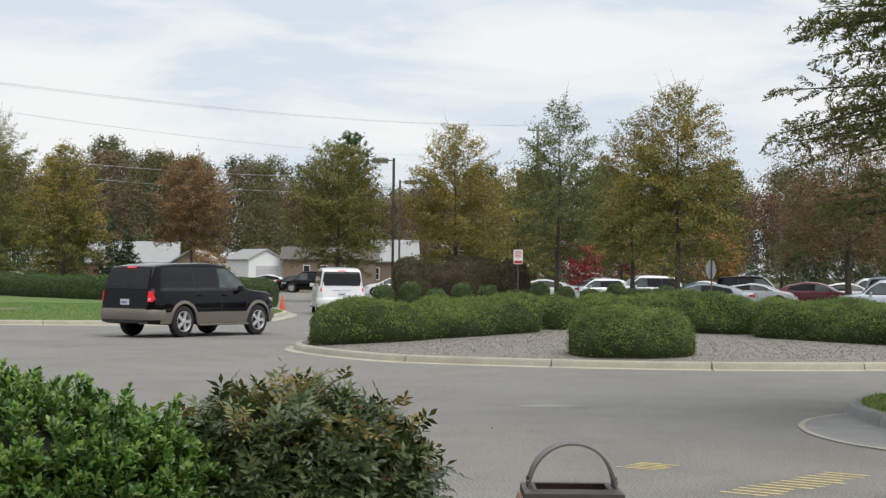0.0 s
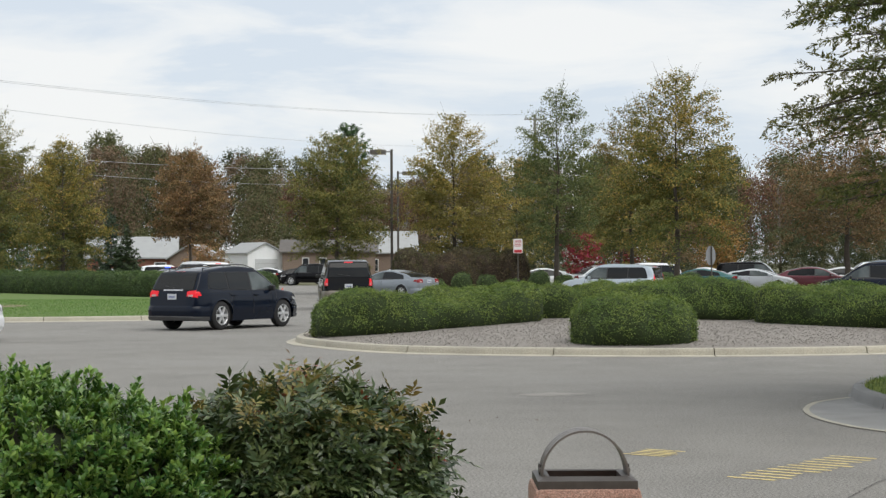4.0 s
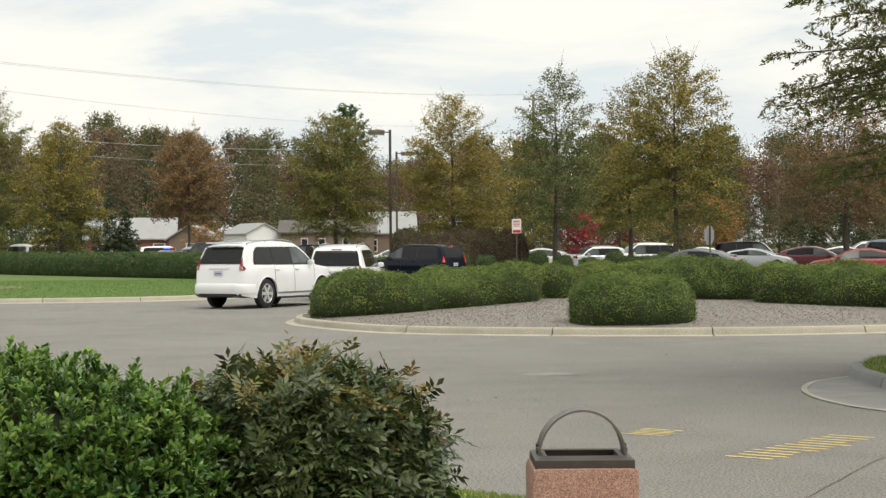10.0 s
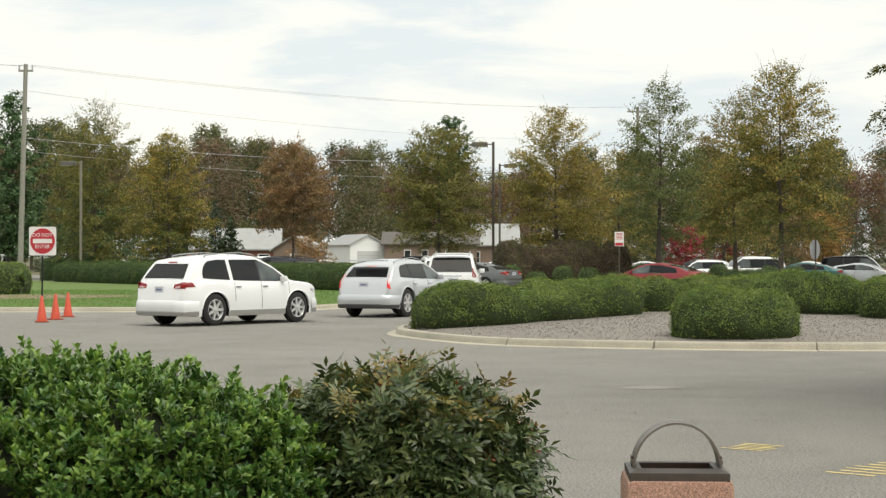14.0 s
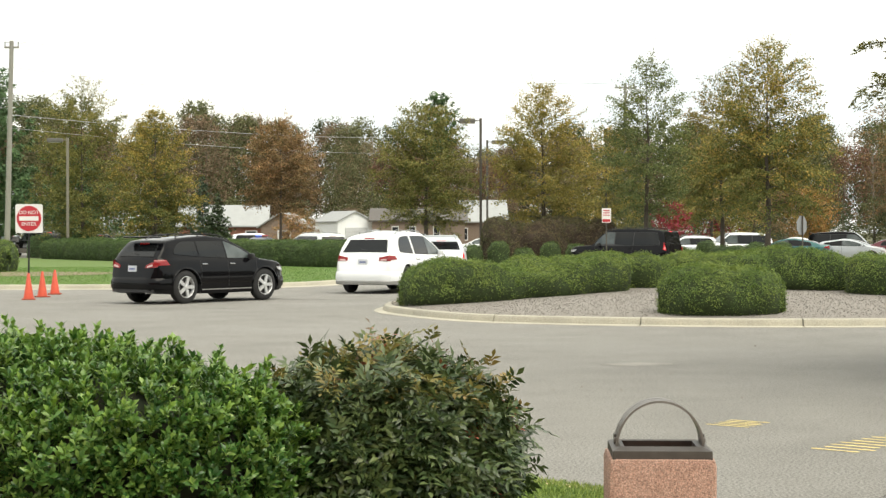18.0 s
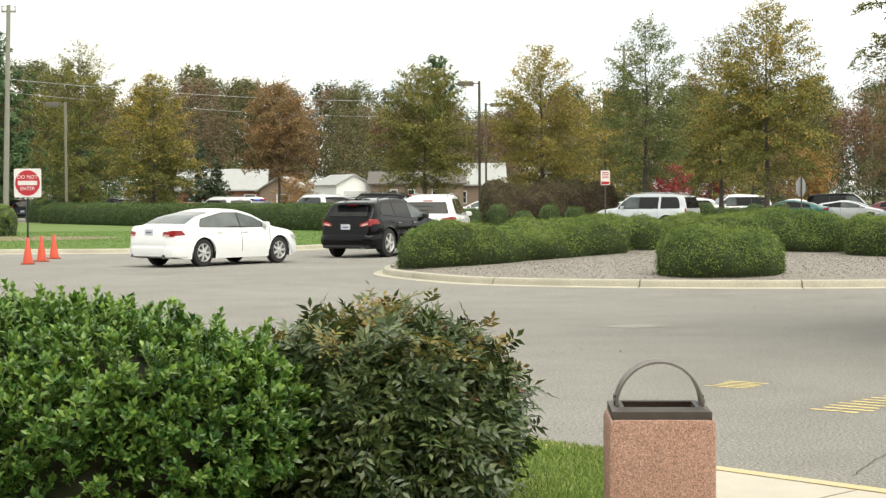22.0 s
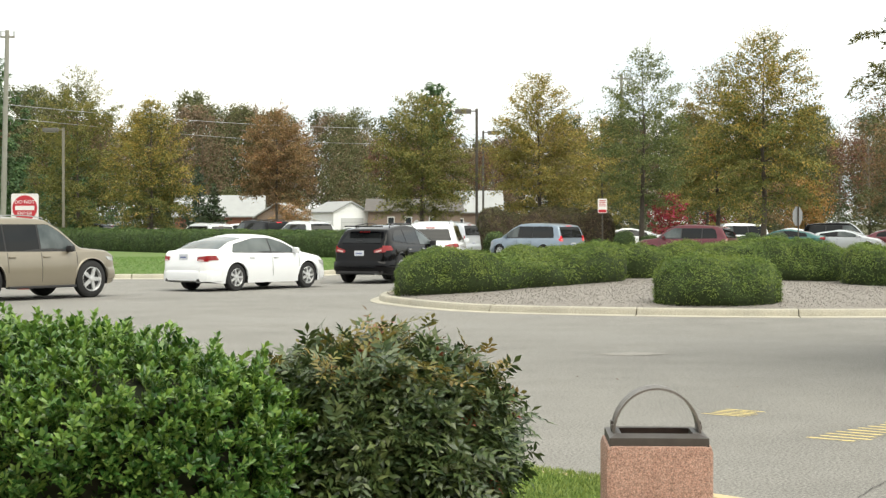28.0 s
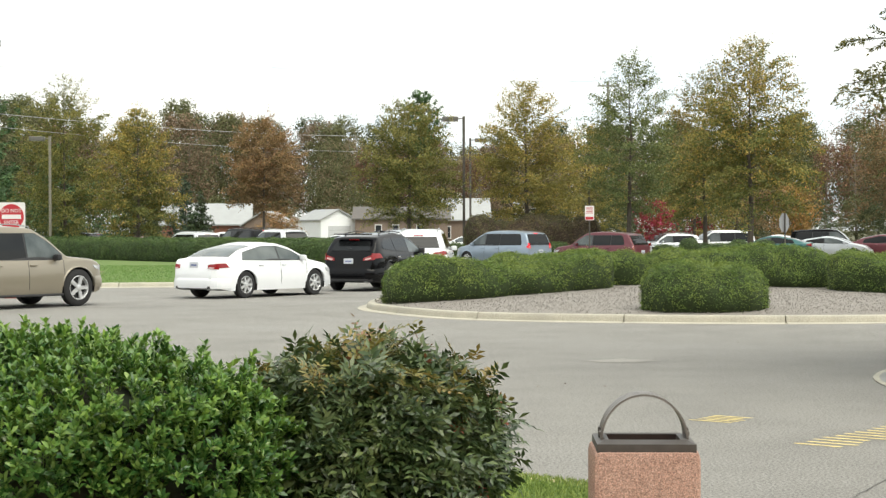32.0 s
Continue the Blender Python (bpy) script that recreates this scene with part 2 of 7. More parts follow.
def rod(bm, a, b, r0, r1=None, sides=8):
    """A tapered round bar from a to b."""
    a, b = Vector(a), Vector(b)
    d = b - a
    if d.length < 1e-6:
        return bm
    turn = d.to_track_quat("Z", "Y").to_matrix().to_4x4()
    bmesh.ops.create_cone(bm, cap_ends=True, segments=sides, radius1=r0, radius2=r1 if r1 is not None else r0, depth=d.length, matrix=Matrix.Translation((a + b) / 2) @ turn)
    return bm


def spun(profile, sides=24, axis="z"):
    """A lathe: verts and faces of the (radius, height) profile turned round the axis."""
    v, f = [], []
    for i in range(sides):
        a = 2 * math.pi * i / sides
        for r, h in profile:
            v.append((r * math.cos(a), r * math.sin(a), h) if axis == "z" else (r * math.cos(a), h, r * math.sin(a)))
    n = len(profile)
    for i in range(sides):
        for j in range(n - 1):
            p, q = i * n + j, ((i + 1) % sides) * n + j
            f.append((p, q, q + 1, p + 1))
    return v, f


def smooth_line(pts, steps=12, closed=False):
    p = [Vector(q) for q in pts]
    n = len(p)
    out = []
    for i in range(n if closed else n - 1):
        a = p[(i - 1) % n] if closed or i > 0 else 2 * p[0] - p[1]
        b, c = p[i], p[(i + 1) % n]
        d = p[(i + 2) % n] if closed or i + 2 < n else 2 * p[-1] - p[-2]
        for s in range(steps):
            t = s / steps
            out.append(0.5 * (2 * b + (c - a) * t + (2 * a - 5 * b + 4 * c - d) * t * t + (3 * b - a - 3 * c + d) * t ** 3))
    if not closed:
        out.append(p[-1])
    return out


def offset_line(line, d, closed=True):
    """The line moved d metres to its left."""
    out, n = [], len(line)
    for i in range(n):
        a = line[(i - 1) % n] if closed or i > 0 else line[0]
        b = line[(i + 1) % n] if closed or i < n - 1 else line[-1]
        t = (b - a).normalized()
        out.append(line[i] + Vector((-t.y, t.x)) * d)
    return out


def resampled(line, step, closed=True):
    pts = line + [line[0]] if closed else line
    d = [0.0]
    for a, b in zip(pts, pts[1:]):
        d.append(d[-1] + (b - a).length)
    n = max(2, round(d[-1] / step))
    xs, ys = [p.x for p in pts], [p.y for p in pts]
    return [Vector((np.interp(q, d, xs), np.interp(q, d, ys))) for q in np.linspace(0, d[-1], n + 1)[: n if closed else n + 1]]


def flat_patch(line, z, thickness, mat, name):
    """A closed outline as a slab with its top at z."""
    bm = bmesh.new()
    top = [bm.verts.new((p.x, p.y, z)) for p in line]
    bm.faces.new(top)
    low = [bm.verts.new((p.x, p.y, z - thickness)) for p in line]
    for i in range(len(line)):
        j = (i + 1) % len(line)
        bm.faces.new((top[i], top[j], low[j], low[i]))
    bmesh.ops.triangulate(bm, faces=[f for f in bm.faces if len(f.verts) > 4])
    return from_bm(name, bm, mat)


def kerb_run(parent, line, width, height, mat, step=3.0, closed=True, inward=1, gutter=0.40):
    """Cast kerb lengths along a line; the kerb lies to its left."""
    pts = resampled(line, step / 4, closed)
    n = len(pts)
    nrm = []
    for i in range(n):
        a = pts[(i - 1) % n] if closed or i > 0 else pts[0]
        b = pts[(i + 1) % n] if closed or i < n - 1 else pts[-1]
        t = (b - a).normalized()
        nrm.append(Vector((-t.y, t.x)) * inward)
    count = n if closed else n - 1
    for i in range(0, count, 4):
        v, f = [], []
        prof = [(-gutter, 0.006), (-0.02, 0.022), (0.0, height - 0.05), (0.015, height - 0.015), (0.05, height), (width, height), (width, -0.05), (-gutter, -0.05)]
        k = min(4, count - i)
        for j in range(k + 1):
            p, m = pts[(i + j) % n], nrm[(i + j) % n]
            t = Vector((m.y, -m.x)) * (0.012 if j == 0 else -0.012 if j == k else 0.0) * inward
            for o, z in prof:
                q = p + m * o + t
                v.append((q.x, q.y, z))
        w = len(prof)
        for j in range(k):
            f += [(j * w + a, j * w + (a + 1) % w, (j + 1) * w + (a + 1) % w, (j + 1) * w + a) for a in range(w)]
        f += [tuple(range(w))[::-1], tuple(range(k * w, k * w + w))]
        child("kerb_stone", mesh_of("kerb_stone", v, f, mat), parent)


def leaves(name, pos, nrm, length, width, mat, rng, droop=0.25, spread=0.8, fold=0.25):
    """Many small folded leaves, each two triangles and two, at the given places, roughly facing the given ways."""
    n = len(pos)
    nrm = nrm + rng.normal(0, spread, (n, 3))
    nrm /= np.linalg.norm(nrm, axis=1, keepdims=True) + 1e-9
    axis = rng.normal(0, 1, (n, 3))
    axis[:, 2] -= droop
    axis -= (axis * nrm).sum(1, keepdims=True) * nrm
    axis /= np.linalg.norm(axis, axis=1, keepdims=True) + 1e-9
    side = np.cross(nrm, axis)
    ln = (length * rng.uniform(0.65, 1.25, n))[:, None]
    wd = (width * rng.uniform(0.7, 1.2, n))[:, None]
    a = pos - axis * ln / 2
    b = pos + axis * ln / 2
    l = pos + side * wd / 2 + nrm * wd * fold - axis * ln * 0.05
    r = pos - side * wd / 2 + nrm * wd * fold - axis * ln * 0.05
    v = np.stack([a, l, b, r], 1).reshape(-1, 3)
    k = np.arange(n)[:, None] * 4
    f = np.concatenate([k + [0, 1, 2], k + [0, 2, 3]], 1).reshape(-1, 3)
    me = bpy.data.meshes.new(name)
    me.vertices.add(len(v))
    me.vertices.foreach_set("co", v.ravel())
    me.loops.add(len(f) * 3)
    me.loops.foreach_set("vertex_index", f.ravel())
    me.polygons.add(len(f))
    me.polygons.foreach_set("loop_start", np.arange(len(f)) * 3)
    me.materials.append(mat)
    me.update()
    me.validate()
    return me


# ---- ground, road, near pavement ----
bm = bmesh.new()
bmesh.ops.create_circle(bm, cap_ends=True, segments=64, radius=2600, matrix=Matrix.Translation((0, 100, -0.035)))
thing("ground", from_bm("ground", bm, far_ground), label="flat grassy ground reaching to the horizon", category="ground", kind="structure")

bm = bmesh.new()
road_line = [Vector(p) for p in ((-150, 5), (60, -12), (150, 5), (170, 140), (60, 150), (20, 135), (-30, 150), (-75, 215), (-110, 215), (-60, 140), (-110, 70), (-150, 45))]
thing("road", flat_patch(road_line, 0.0, 0.03, asphalt, "road"), label="grey worn asphalt of the drive and car park", category="road", kind="structure")

NEAR = [Vector(p) for p in ((-60, 8.0), (-30, 10.0), (-12, 14.0), (-5.5, 15.6), (-2.5, 14.2), (0.71, 11.34), (2.91, 9.04), (9, 2.9), (24, -12))]
near_curve = smooth_line(NEAR, 8)
pav = thing("pavement", None, None, "raised pavement with a yellow painted kerb", "pavement", kind="structure")
near_line = resampled(near_curve, 0.4, False)


def near_side(lo, hi, z, mat, name):
    """A strip of the near pavement along the kerb, between two distances behind it."""
    a, b = offset_line(near_line, -lo, False), offset_line(near_line, -hi, False)
    v = [(p.x, p.y, z) for p in a] + [(p.x, p.y, z) for p in b]
    n = len(a)
    return a, b, v, [(i, i + 1, n + i + 1, n + i) for i in range(n - 1)]


PAV_Z = 0.13
# kerb lengths: yellow paint to the right, bare concrete under the shrubs
for i in range(0, len(near_line) - 8, 8):
    run = near_line[i:i + 9]
    kerb_run(pav, list(reversed(run)), 0.16, PAV_Z, kerb_yellow, 3.2, closed=False)
# lawn strip at the left of the bin, concrete slabs at its right
split = min(range(len(near_line)), key=lambda i: (near_line[i] - Vector((1.35, 10.65))).length)
for lo, hi, part_name, mat, z in ((0, split, "lawn_strip", lawn_soil, PAV_Z - 0.01), (split, len(near_line), "slab", pale_concrete, PAV_Z - 0.004)):
    seg = near_line[lo:hi + 1]
    if part_name == "slab":
        for j in range(0, len(seg) - 4, 4):
            a = seg[j:j + 5]
            for depth in range(4):
                d0, d1 = 0.17 + depth * 1.6 + 0.006, 0.17 + (depth + 1) * 1.6 - 0.006
                t = (a[-1] - a[0]).normalized()
                nr = Vector((t.y, -t.x)) * 1.0
                nr = -nr if (nr.y > 0) else nr
                p0, p1 = a[0] + t * 0.006, a[-1] - t * 0.006
                q = [p0 + nr * d0, p1 + nr * d0, p1 + nr * d1, p0 + nr * d1]
                v = [(p.x, p.y, z) for p in q] + [(p.x, p.y, -0.02) for p in q]
                child("slab", mesh_of("slab", v, [(0, 1, 2, 3), (0, 4, 5, 1), (1, 5, 6, 2), (2, 6, 7, 3), (3, 7, 4, 0)], mat), pav)
    else:
        a = [p + Vector((-0.69, -0.72)) * 0.17 for p in seg]
        edge = a + [Vector((0.87, 6.9)), Vector((-60, 6.5))]
        child("lawn_soil", flat_patch(edge, PAV_Z + 0.004, 0.06, mat, "lawn_soil"), pav)
# the pavement on which the camera stands
bm = bmesh.new()
f = [bm.verts.new(p) for p in ((-6, 5.0, PAV_Z - 0.006), (0.9, 6.9, PAV_Z - 0.006), (9, 1.0, PAV_Z - 0.006), (5, -9, PAV_Z - 0.006), (-9, -9, PAV_Z - 0.006))]
bm.faces.new(f)
child("walkway", from_bm("walkway", bm, pale_concrete), pav)


def turf(name, inside, box, z, count, height, rng, label, mat=None):
    """Grass blades over a patch, thin triangles."""
    p = np.stack([rng.uniform(box[0], box[2], count), rng.uniform(box[1], box[3], count)], 1)
    p = p[[inside(x, y) for x, y in p]]
    n = len(p)
    a = rng.uniform(0, 2 * np.pi, n)
    w = rng.uniform(0.35, 0.7, n) * height * 0.32
    h = height * rng.uniform(0.5, 1.2, n)
    lean = rng.normal(0, 0.45, (n, 2)) * h[:, None]
    base = np.c_[p, np.full(n, z)]
    d = np.c_[np.cos(a), np.sin(a), np.zeros(n)] * w[:, None]
    tip = base + np.c_[lean, h]
    v = np.stack([base - d, base + d, tip], 1).reshape(-1, 3)
    me = bpy.data.meshes.new(name)
    me.vertices.add(len(v))
    me.vertices.foreach_set("co", v.ravel())
    me.loops.add(n * 3)
    me.loops.foreach_set("vertex_index", np.arange(n * 3))
    me.polygons.add(n)
    me.polygons.foreach_set("loop_start", np.arange(n) * 3)
    me.materials.append(mat or grass_green)
    me.update()
    me.validate()
    return thing("grass", me, None, label, "grass", kind="stuff")


rng = np.random.default_rng(5)
turf("grass", lambda x, y: y < 12.06 - 1.045 * x and y > 6.9 and x < 0.129 * y and not (0.74 < x < 1.23 and 7.0 < y < 7.47), (-1.4, 6.9, 1.42, 13.2), PAV_Z + 0.002, 80000, 0.034, rng, "short green lawn beside the shrubs and the bin")


def inside_of(line):
    xs, ys = np.array([p.x for p in line]), np.array([p.y for p in line])

    def test(x, y):
        j = np.roll(np.arange(len(xs)), 1)
        hit = ((ys > y) != (ys[j] > y)) & (x < (xs[j] - xs) * (y - ys) / (ys[j] - ys + 1e-12) + xs)
        return bool(hit.sum() % 2)
    return test


# ---- the planted island ----
ISLE = smooth_line([Vector(p) for p in ((-0.95, 38.94), (-0.55, 36.8), (1.09, 33.75), (3.81, 32.35), (6.91, 31.7), (10.42, 32.1), (14.5, 33.8), (18.5, 37), (20.5, 42), (19, 48.5), (14, 53.5), (8, 56), (4.2, 54), (2.2, 49.5), (0.6, 44.5), (-0.6, 41.3))], 8, True)
isle = thing("island_kerb", None, None, "pale concrete kerb round the planted traffic island", "kerb", kind="structure")
kerb_run(isle, ISLE, 0.17, 0.15, concrete, 3.0, gutter=0.22)
isle_in = offset_line(resampled(ISLE, 0.5), 0.16)
C_ISLE = Vector((8.5, 44.0))


def mound(x, y):
    """The height of the gravel bed."""
    e = ((x - 8.5) / 11.0) ** 2 + ((y - 44.0) / 12.5) ** 2
    return 0.12 + 0.34 * max(0.0, 1 - e) ** 0.9


v, f = [], []
RINGS = 14
for r in range(RINGS):
    q = 1 - r / RINGS
    for p in isle_in:
        c = C_ISLE + (p - C_ISLE) * q
        v.append((c.x, c.y, mound(c.x, c.y) if r else 0.10))
n = len(isle_in)
v.append((C_ISLE.x, C_ISLE.y, mound(*C_ISLE)))
for r in range(RINGS - 1):
    f += [(r * n + i, r * n + (i + 1) % n, (r + 1) * n + (i + 1) % n, (r + 1) * n + i) for i in range(n)]
f += [((RINGS - 1) * n + i, (RINGS - 1) * n + (i + 1) % n, RINGS * n) for i in range(n)]
thing("gravel_bed", mesh_of("gravel_bed", v, f, gravel_bed, True), None, "mounded bed of grey-brown gravel on the island", "gravel bed", kind="structure")
in_isle = inside_of(isle_in)
gp = []
while len(gp) < 46000:
    x, y = rng.uniform(-1, 19), rng.uniform(32, 47)
    if in_isle(x, y):
        gp.append((x, y, mound(x, y) + 0.008))
gp = np.array(gp)
up = np.tile([0.0, 0.0, 1.0], (len(gp), 1))
thing("gravel", leaves("gravel", gp, up, 0.026, 0.022, gravel_stone, rng, 0, 0.5, 0.5), None, "loose grey and brown gravel", "gravel", kind="stuff")


# ---- hedges ----
def hedge_leaves(line, width, height, base_z, density, leaf, mat, name, rng, lumps=0.12, core=None, domed=False):
    """A clipped hedge along a line: leaves all over a lumpy body with steep sides, a domed top and blunt ends. Returns
    the leaf mesh and a body mesh whose dark colour stands for the shade in the gaps.
    """
    pts = resampled([Vector(p) for p in line], 0.2, False)
    n = len(pts)
    tang = [((pts[min(i + 1, n - 1)] - pts[max(i - 1, 0)]).normalized()) for i in range(n)]
    prof = [(0.80, 0.0), (0.92, 0.12), (0.99, 0.30), (1.0, 0.50), (0.97, 0.68), (0.90, 0.82), (0.76, 0.92), (0.55, 0.97), (0.28, 1.0)]
    if domed:
        prof = [(0.84, 0.0), (0.95, 0.12), (1.0, 0.28), (0.985, 0.44), (0.93, 0.60), (0.83, 0.75), (0.68, 0.87), (0.48, 0.95), (0.25, 0.99)]
    prof = prof + [(0.0, 1.01)] + [(-a, b) for a, b in reversed(prof)]
    rows = []
    for i, p in enumerate(pts):
        d = min(i, n - 1 - i) * 0.2 / (width * (0.5 if domed else 0.42))
        e = math.sqrt(max(0.0, 1 - (1 - min(d, 1.0)) ** 2))
        nr = Vector((-tang[i].y, tang[i].x))
        bz = base_z(p.x, p.y) if callable(base_z) else base_z
        row = []
        for cx, cz in prof:
            q = p + nr * (cx * width / 2 * (0.12 + 0.88 * e))
            z = bz + cz * height * ((0.62 + 0.38 * e) if domed else (0.66 + 0.34 * e ** 0.8))
            w = noise.noise(Vector((q.x * 0.75, q.y * 0.75, z * 0.5))) * lumps + noise.noise(Vector((q.x * 2.3, q.y * 2.3, z * 2.3))) * lumps * 0.6
            row.append((q.x + nr.x * cx * w, q.y + nr.y * cx * w, z + cz * w))
        rows.append(row)
    v = np.array(rows)
    m = v.shape[1]
    faces = [(i * m + j, i * m + j + 1, (i + 1) * m + j + 1, (i + 1) * m + j) for i in range(n - 1) for j in range(m - 1)]
    flat = v.reshape(-1, 3)
    fa = np.array(faces)
    a, b, c, d = (flat[fa[:, k]] for k in range(4))
    nn = np.cross(c - a, d - b)
    area = np.linalg.norm(nn, axis=1) / 2
    nn = nn / (2 * area[:, None] + 1e-12)
    mid_line = np.repeat(np.array([(p.x, p.y, 0.3) for p in pts[:-1]]), m - 1, axis=0)
    nn[((a + c) / 2 - mid_line)[:, 0] * nn[:, 0] + ((a + c) / 2 - mid_line)[:, 1] * nn[:, 1] + nn[:, 2] * 0.3 < 0] *= -1
    # the blunt ends
    end_a, end_n, end_area = [], [], []
    for i, way in ((0, -1), (n - 1, 1)):
        ring = v[i]
        mid_p = ring.mean(0)
        out = np.array([tang[i].x * way, tang[i].y * way, 0.0])
        for j in range(m - 1):
            end_a.append((mid_p, ring[j], ring[j + 1]))
            end_n.append(out)
            end_area.append(np.linalg.norm(np.cross(ring[j] - mid_p, ring[j + 1] - mid_p)) / 2)
    count = rng.poisson(area * density)
    idx = np.repeat(np.arange(len(fa)), count)
    s, t = rng.random((len(idx), 1)), rng.random((len(idx), 1))
    pos = (a[idx] * (1 - s) + b[idx] * s) * (1 - t) + (d[idx] * (1 - s) + c[idx] * s) * t
    nrm = nn[idx]
    ecount = rng.poisson(np.array(end_area) * density)
    eidx = np.repeat(np.arange(len(end_a)), ecount)
    ea, en = np.array(end_a), np.array(end_n)
    s, t = np.sqrt(rng.random((len(eidx), 1))), rng.random((len(eidx), 1))
    epos = ea[eidx, 0] * (1 - s) + (ea[eidx, 1] * (1 - t) + ea[eidx, 2] * t) * s
    pos, nrm = np.concatenate([pos, epos]), np.concatenate([nrm, en[eidx]])
    # shoots stand proud of the clipped face here and there
    proud = np.array([noise.noise(Vector(q) * 5.0) for q in pos.tolist()])[:, None]
    pos = pos + nrm * (rng.normal(-0.02, 0.03, (len(pos), 1)) + 0.045 * proud)
    lm = leaves(name, pos, nrm * 0.8 + [0, 0, 0.5], leaf, leaf * 0.55, mat, rng, 0.0, 0.55)
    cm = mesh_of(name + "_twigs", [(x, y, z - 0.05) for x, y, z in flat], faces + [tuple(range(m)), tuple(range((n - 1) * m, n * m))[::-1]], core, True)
    return lm, cm


box_leaf = leafy("hedge_leaf", (0.120, 0.192, 0.038), (0.192, 0.258, 0.054), 0.36, 0.5, 1.3, 0.18)
deep_leaf = leafy("dark_hedge_leaf", (0.062, 0.115, 0.030), (0.098, 0.155, 0.038), 0.5, 0.5, 0.9, 0.1)
plum_leaf = leafy("plum_hedge_leaf", (0.160, 0.128, 0.070), (0.115, 0.120, 0.050), 0.5, 0.55, 0.5)
# near-black body of the near shrubs: shade between the leaves, put into colour
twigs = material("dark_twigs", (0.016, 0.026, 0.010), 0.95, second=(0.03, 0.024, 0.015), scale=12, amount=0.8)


# dark hedge core: its colour paints the shade seen through gaps in the leaves
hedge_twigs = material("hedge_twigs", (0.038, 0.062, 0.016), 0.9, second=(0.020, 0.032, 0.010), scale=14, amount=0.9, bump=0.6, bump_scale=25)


def hedge(name, line, width, height, base, density, leaf, mat, label, lumps=0.12, group="", core=None, domed=False):
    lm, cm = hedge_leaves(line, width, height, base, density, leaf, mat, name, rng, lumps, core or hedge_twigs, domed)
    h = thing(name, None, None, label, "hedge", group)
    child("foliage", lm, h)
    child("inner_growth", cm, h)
    return h


bed = lambda x, y: mound(x, y) - 0.03
for label, width, height, line in (
        ("long clipped evergreen hedge on the island", 1.9, 0.86, ((-0.58, 38.4), (0.6, 38.3), (1.8, 38.8), (3.3, 39.9), (4.6, 40.9))),
        ("short rounded evergreen hedge clump on the island", 1.7, 0.84, ((4.55, 41.6), (5.5, 42.0), (7.0, 42.2))),
        ("clipped evergreen hedge behind the round shrub", 2.0, 0.92, ((6.4, 40.0), (7.8, 40.4), (9.0, 40.2), (10.0, 39.8))),
        ("broad clipped evergreen hedge on the island", 2.0, 0.90, ((9.75, 38.9), (11.2, 37.5), (13.2, 36.9), (15.0, 36.8), (17.0, 37.4)))):
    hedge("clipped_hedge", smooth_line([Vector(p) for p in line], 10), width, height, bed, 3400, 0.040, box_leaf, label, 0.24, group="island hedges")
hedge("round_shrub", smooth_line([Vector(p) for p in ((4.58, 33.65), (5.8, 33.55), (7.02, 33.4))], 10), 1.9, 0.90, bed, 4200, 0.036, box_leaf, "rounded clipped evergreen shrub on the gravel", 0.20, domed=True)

# ---- lawn beyond the drive, with its kerb and hedges ----
LAWN = smooth_line([Vector(p) for p in ((-2.0, 68.5), (-2.2, 64.5), (-3.0, 58.6), (-5.0, 55.2), (-9, 53.9), (-16, 53.6), (-30, 52.0), (-60, 47), (-62, 70), (-40, 118), (-26, 112.5), (-14, 96), (-5.5, 83.5), (-3.2, 78), (-2.2, 72))], 8, True)
LAWN.reverse()
lawn_edge = thing("lawn_kerb", None, None, "pale concrete kerb round the lawn", "kerb", kind="structure")
kerb_run(lawn_edge, LAWN, 0.17, 0.15, concrete, 3.0, inward=1)
inner = offset_line(resampled(LAWN, 1.0), 0.16)
thing("lawn", flat_patch(inner, 0.14, 0.1, lawn_soil, "lawn"), None, "mown green lawn behind the kerb", "lawn", kind="structure")
in_lawn = inside_of(inner)
turf("grass", in_lawn, (-30, 52.5, -1.5, 82), 0.135, 90000, 0.05, rng, "mown green grass of the far lawn", lawn_green)
hedge("clipped_hedge", smooth_line([Vector(p) for p in ((-3.2, 80.2), (-6.0, 83.8), (-14, 95.2), (-24.0, 110.2))], 10), 2.2, 1.27, 0.12, 900, 0.075, deep_leaf, "long clipped dark green hedge beside the exit road", 0.1)
hedge("clipped_hedge", smooth_line([Vector(p) for p in ((-17.6, 72.5), (-22, 75), (-30, 78), (-40, 80))], 10), 2.4, 1.35, 0.12, 600, 0.075, box_leaf, "clipped green hedge at the edge of the lawn", 0.1)
bm = bmesh.new()
bmesh.ops.create_circle(bm, cap_ends=True, segments=32, radius=1, matrix=Matrix.Translation((-18.5, 67.5, 0.15)) @ Matrix.Rotation(0.3, 4, "Z") @ Matrix.Diagonal((6.5, 4.0, 1, 1)))
thing("bare_soil", from_bm("bare_soil", bm, material("bare_soil", (0.26, 0.20, 0.14), 0.95, second=(0.2, 0.15, 0.1), scale=1.2, bump=0.5)), None, "bare tan soil in front of the hedge", "soil", kind="structure")

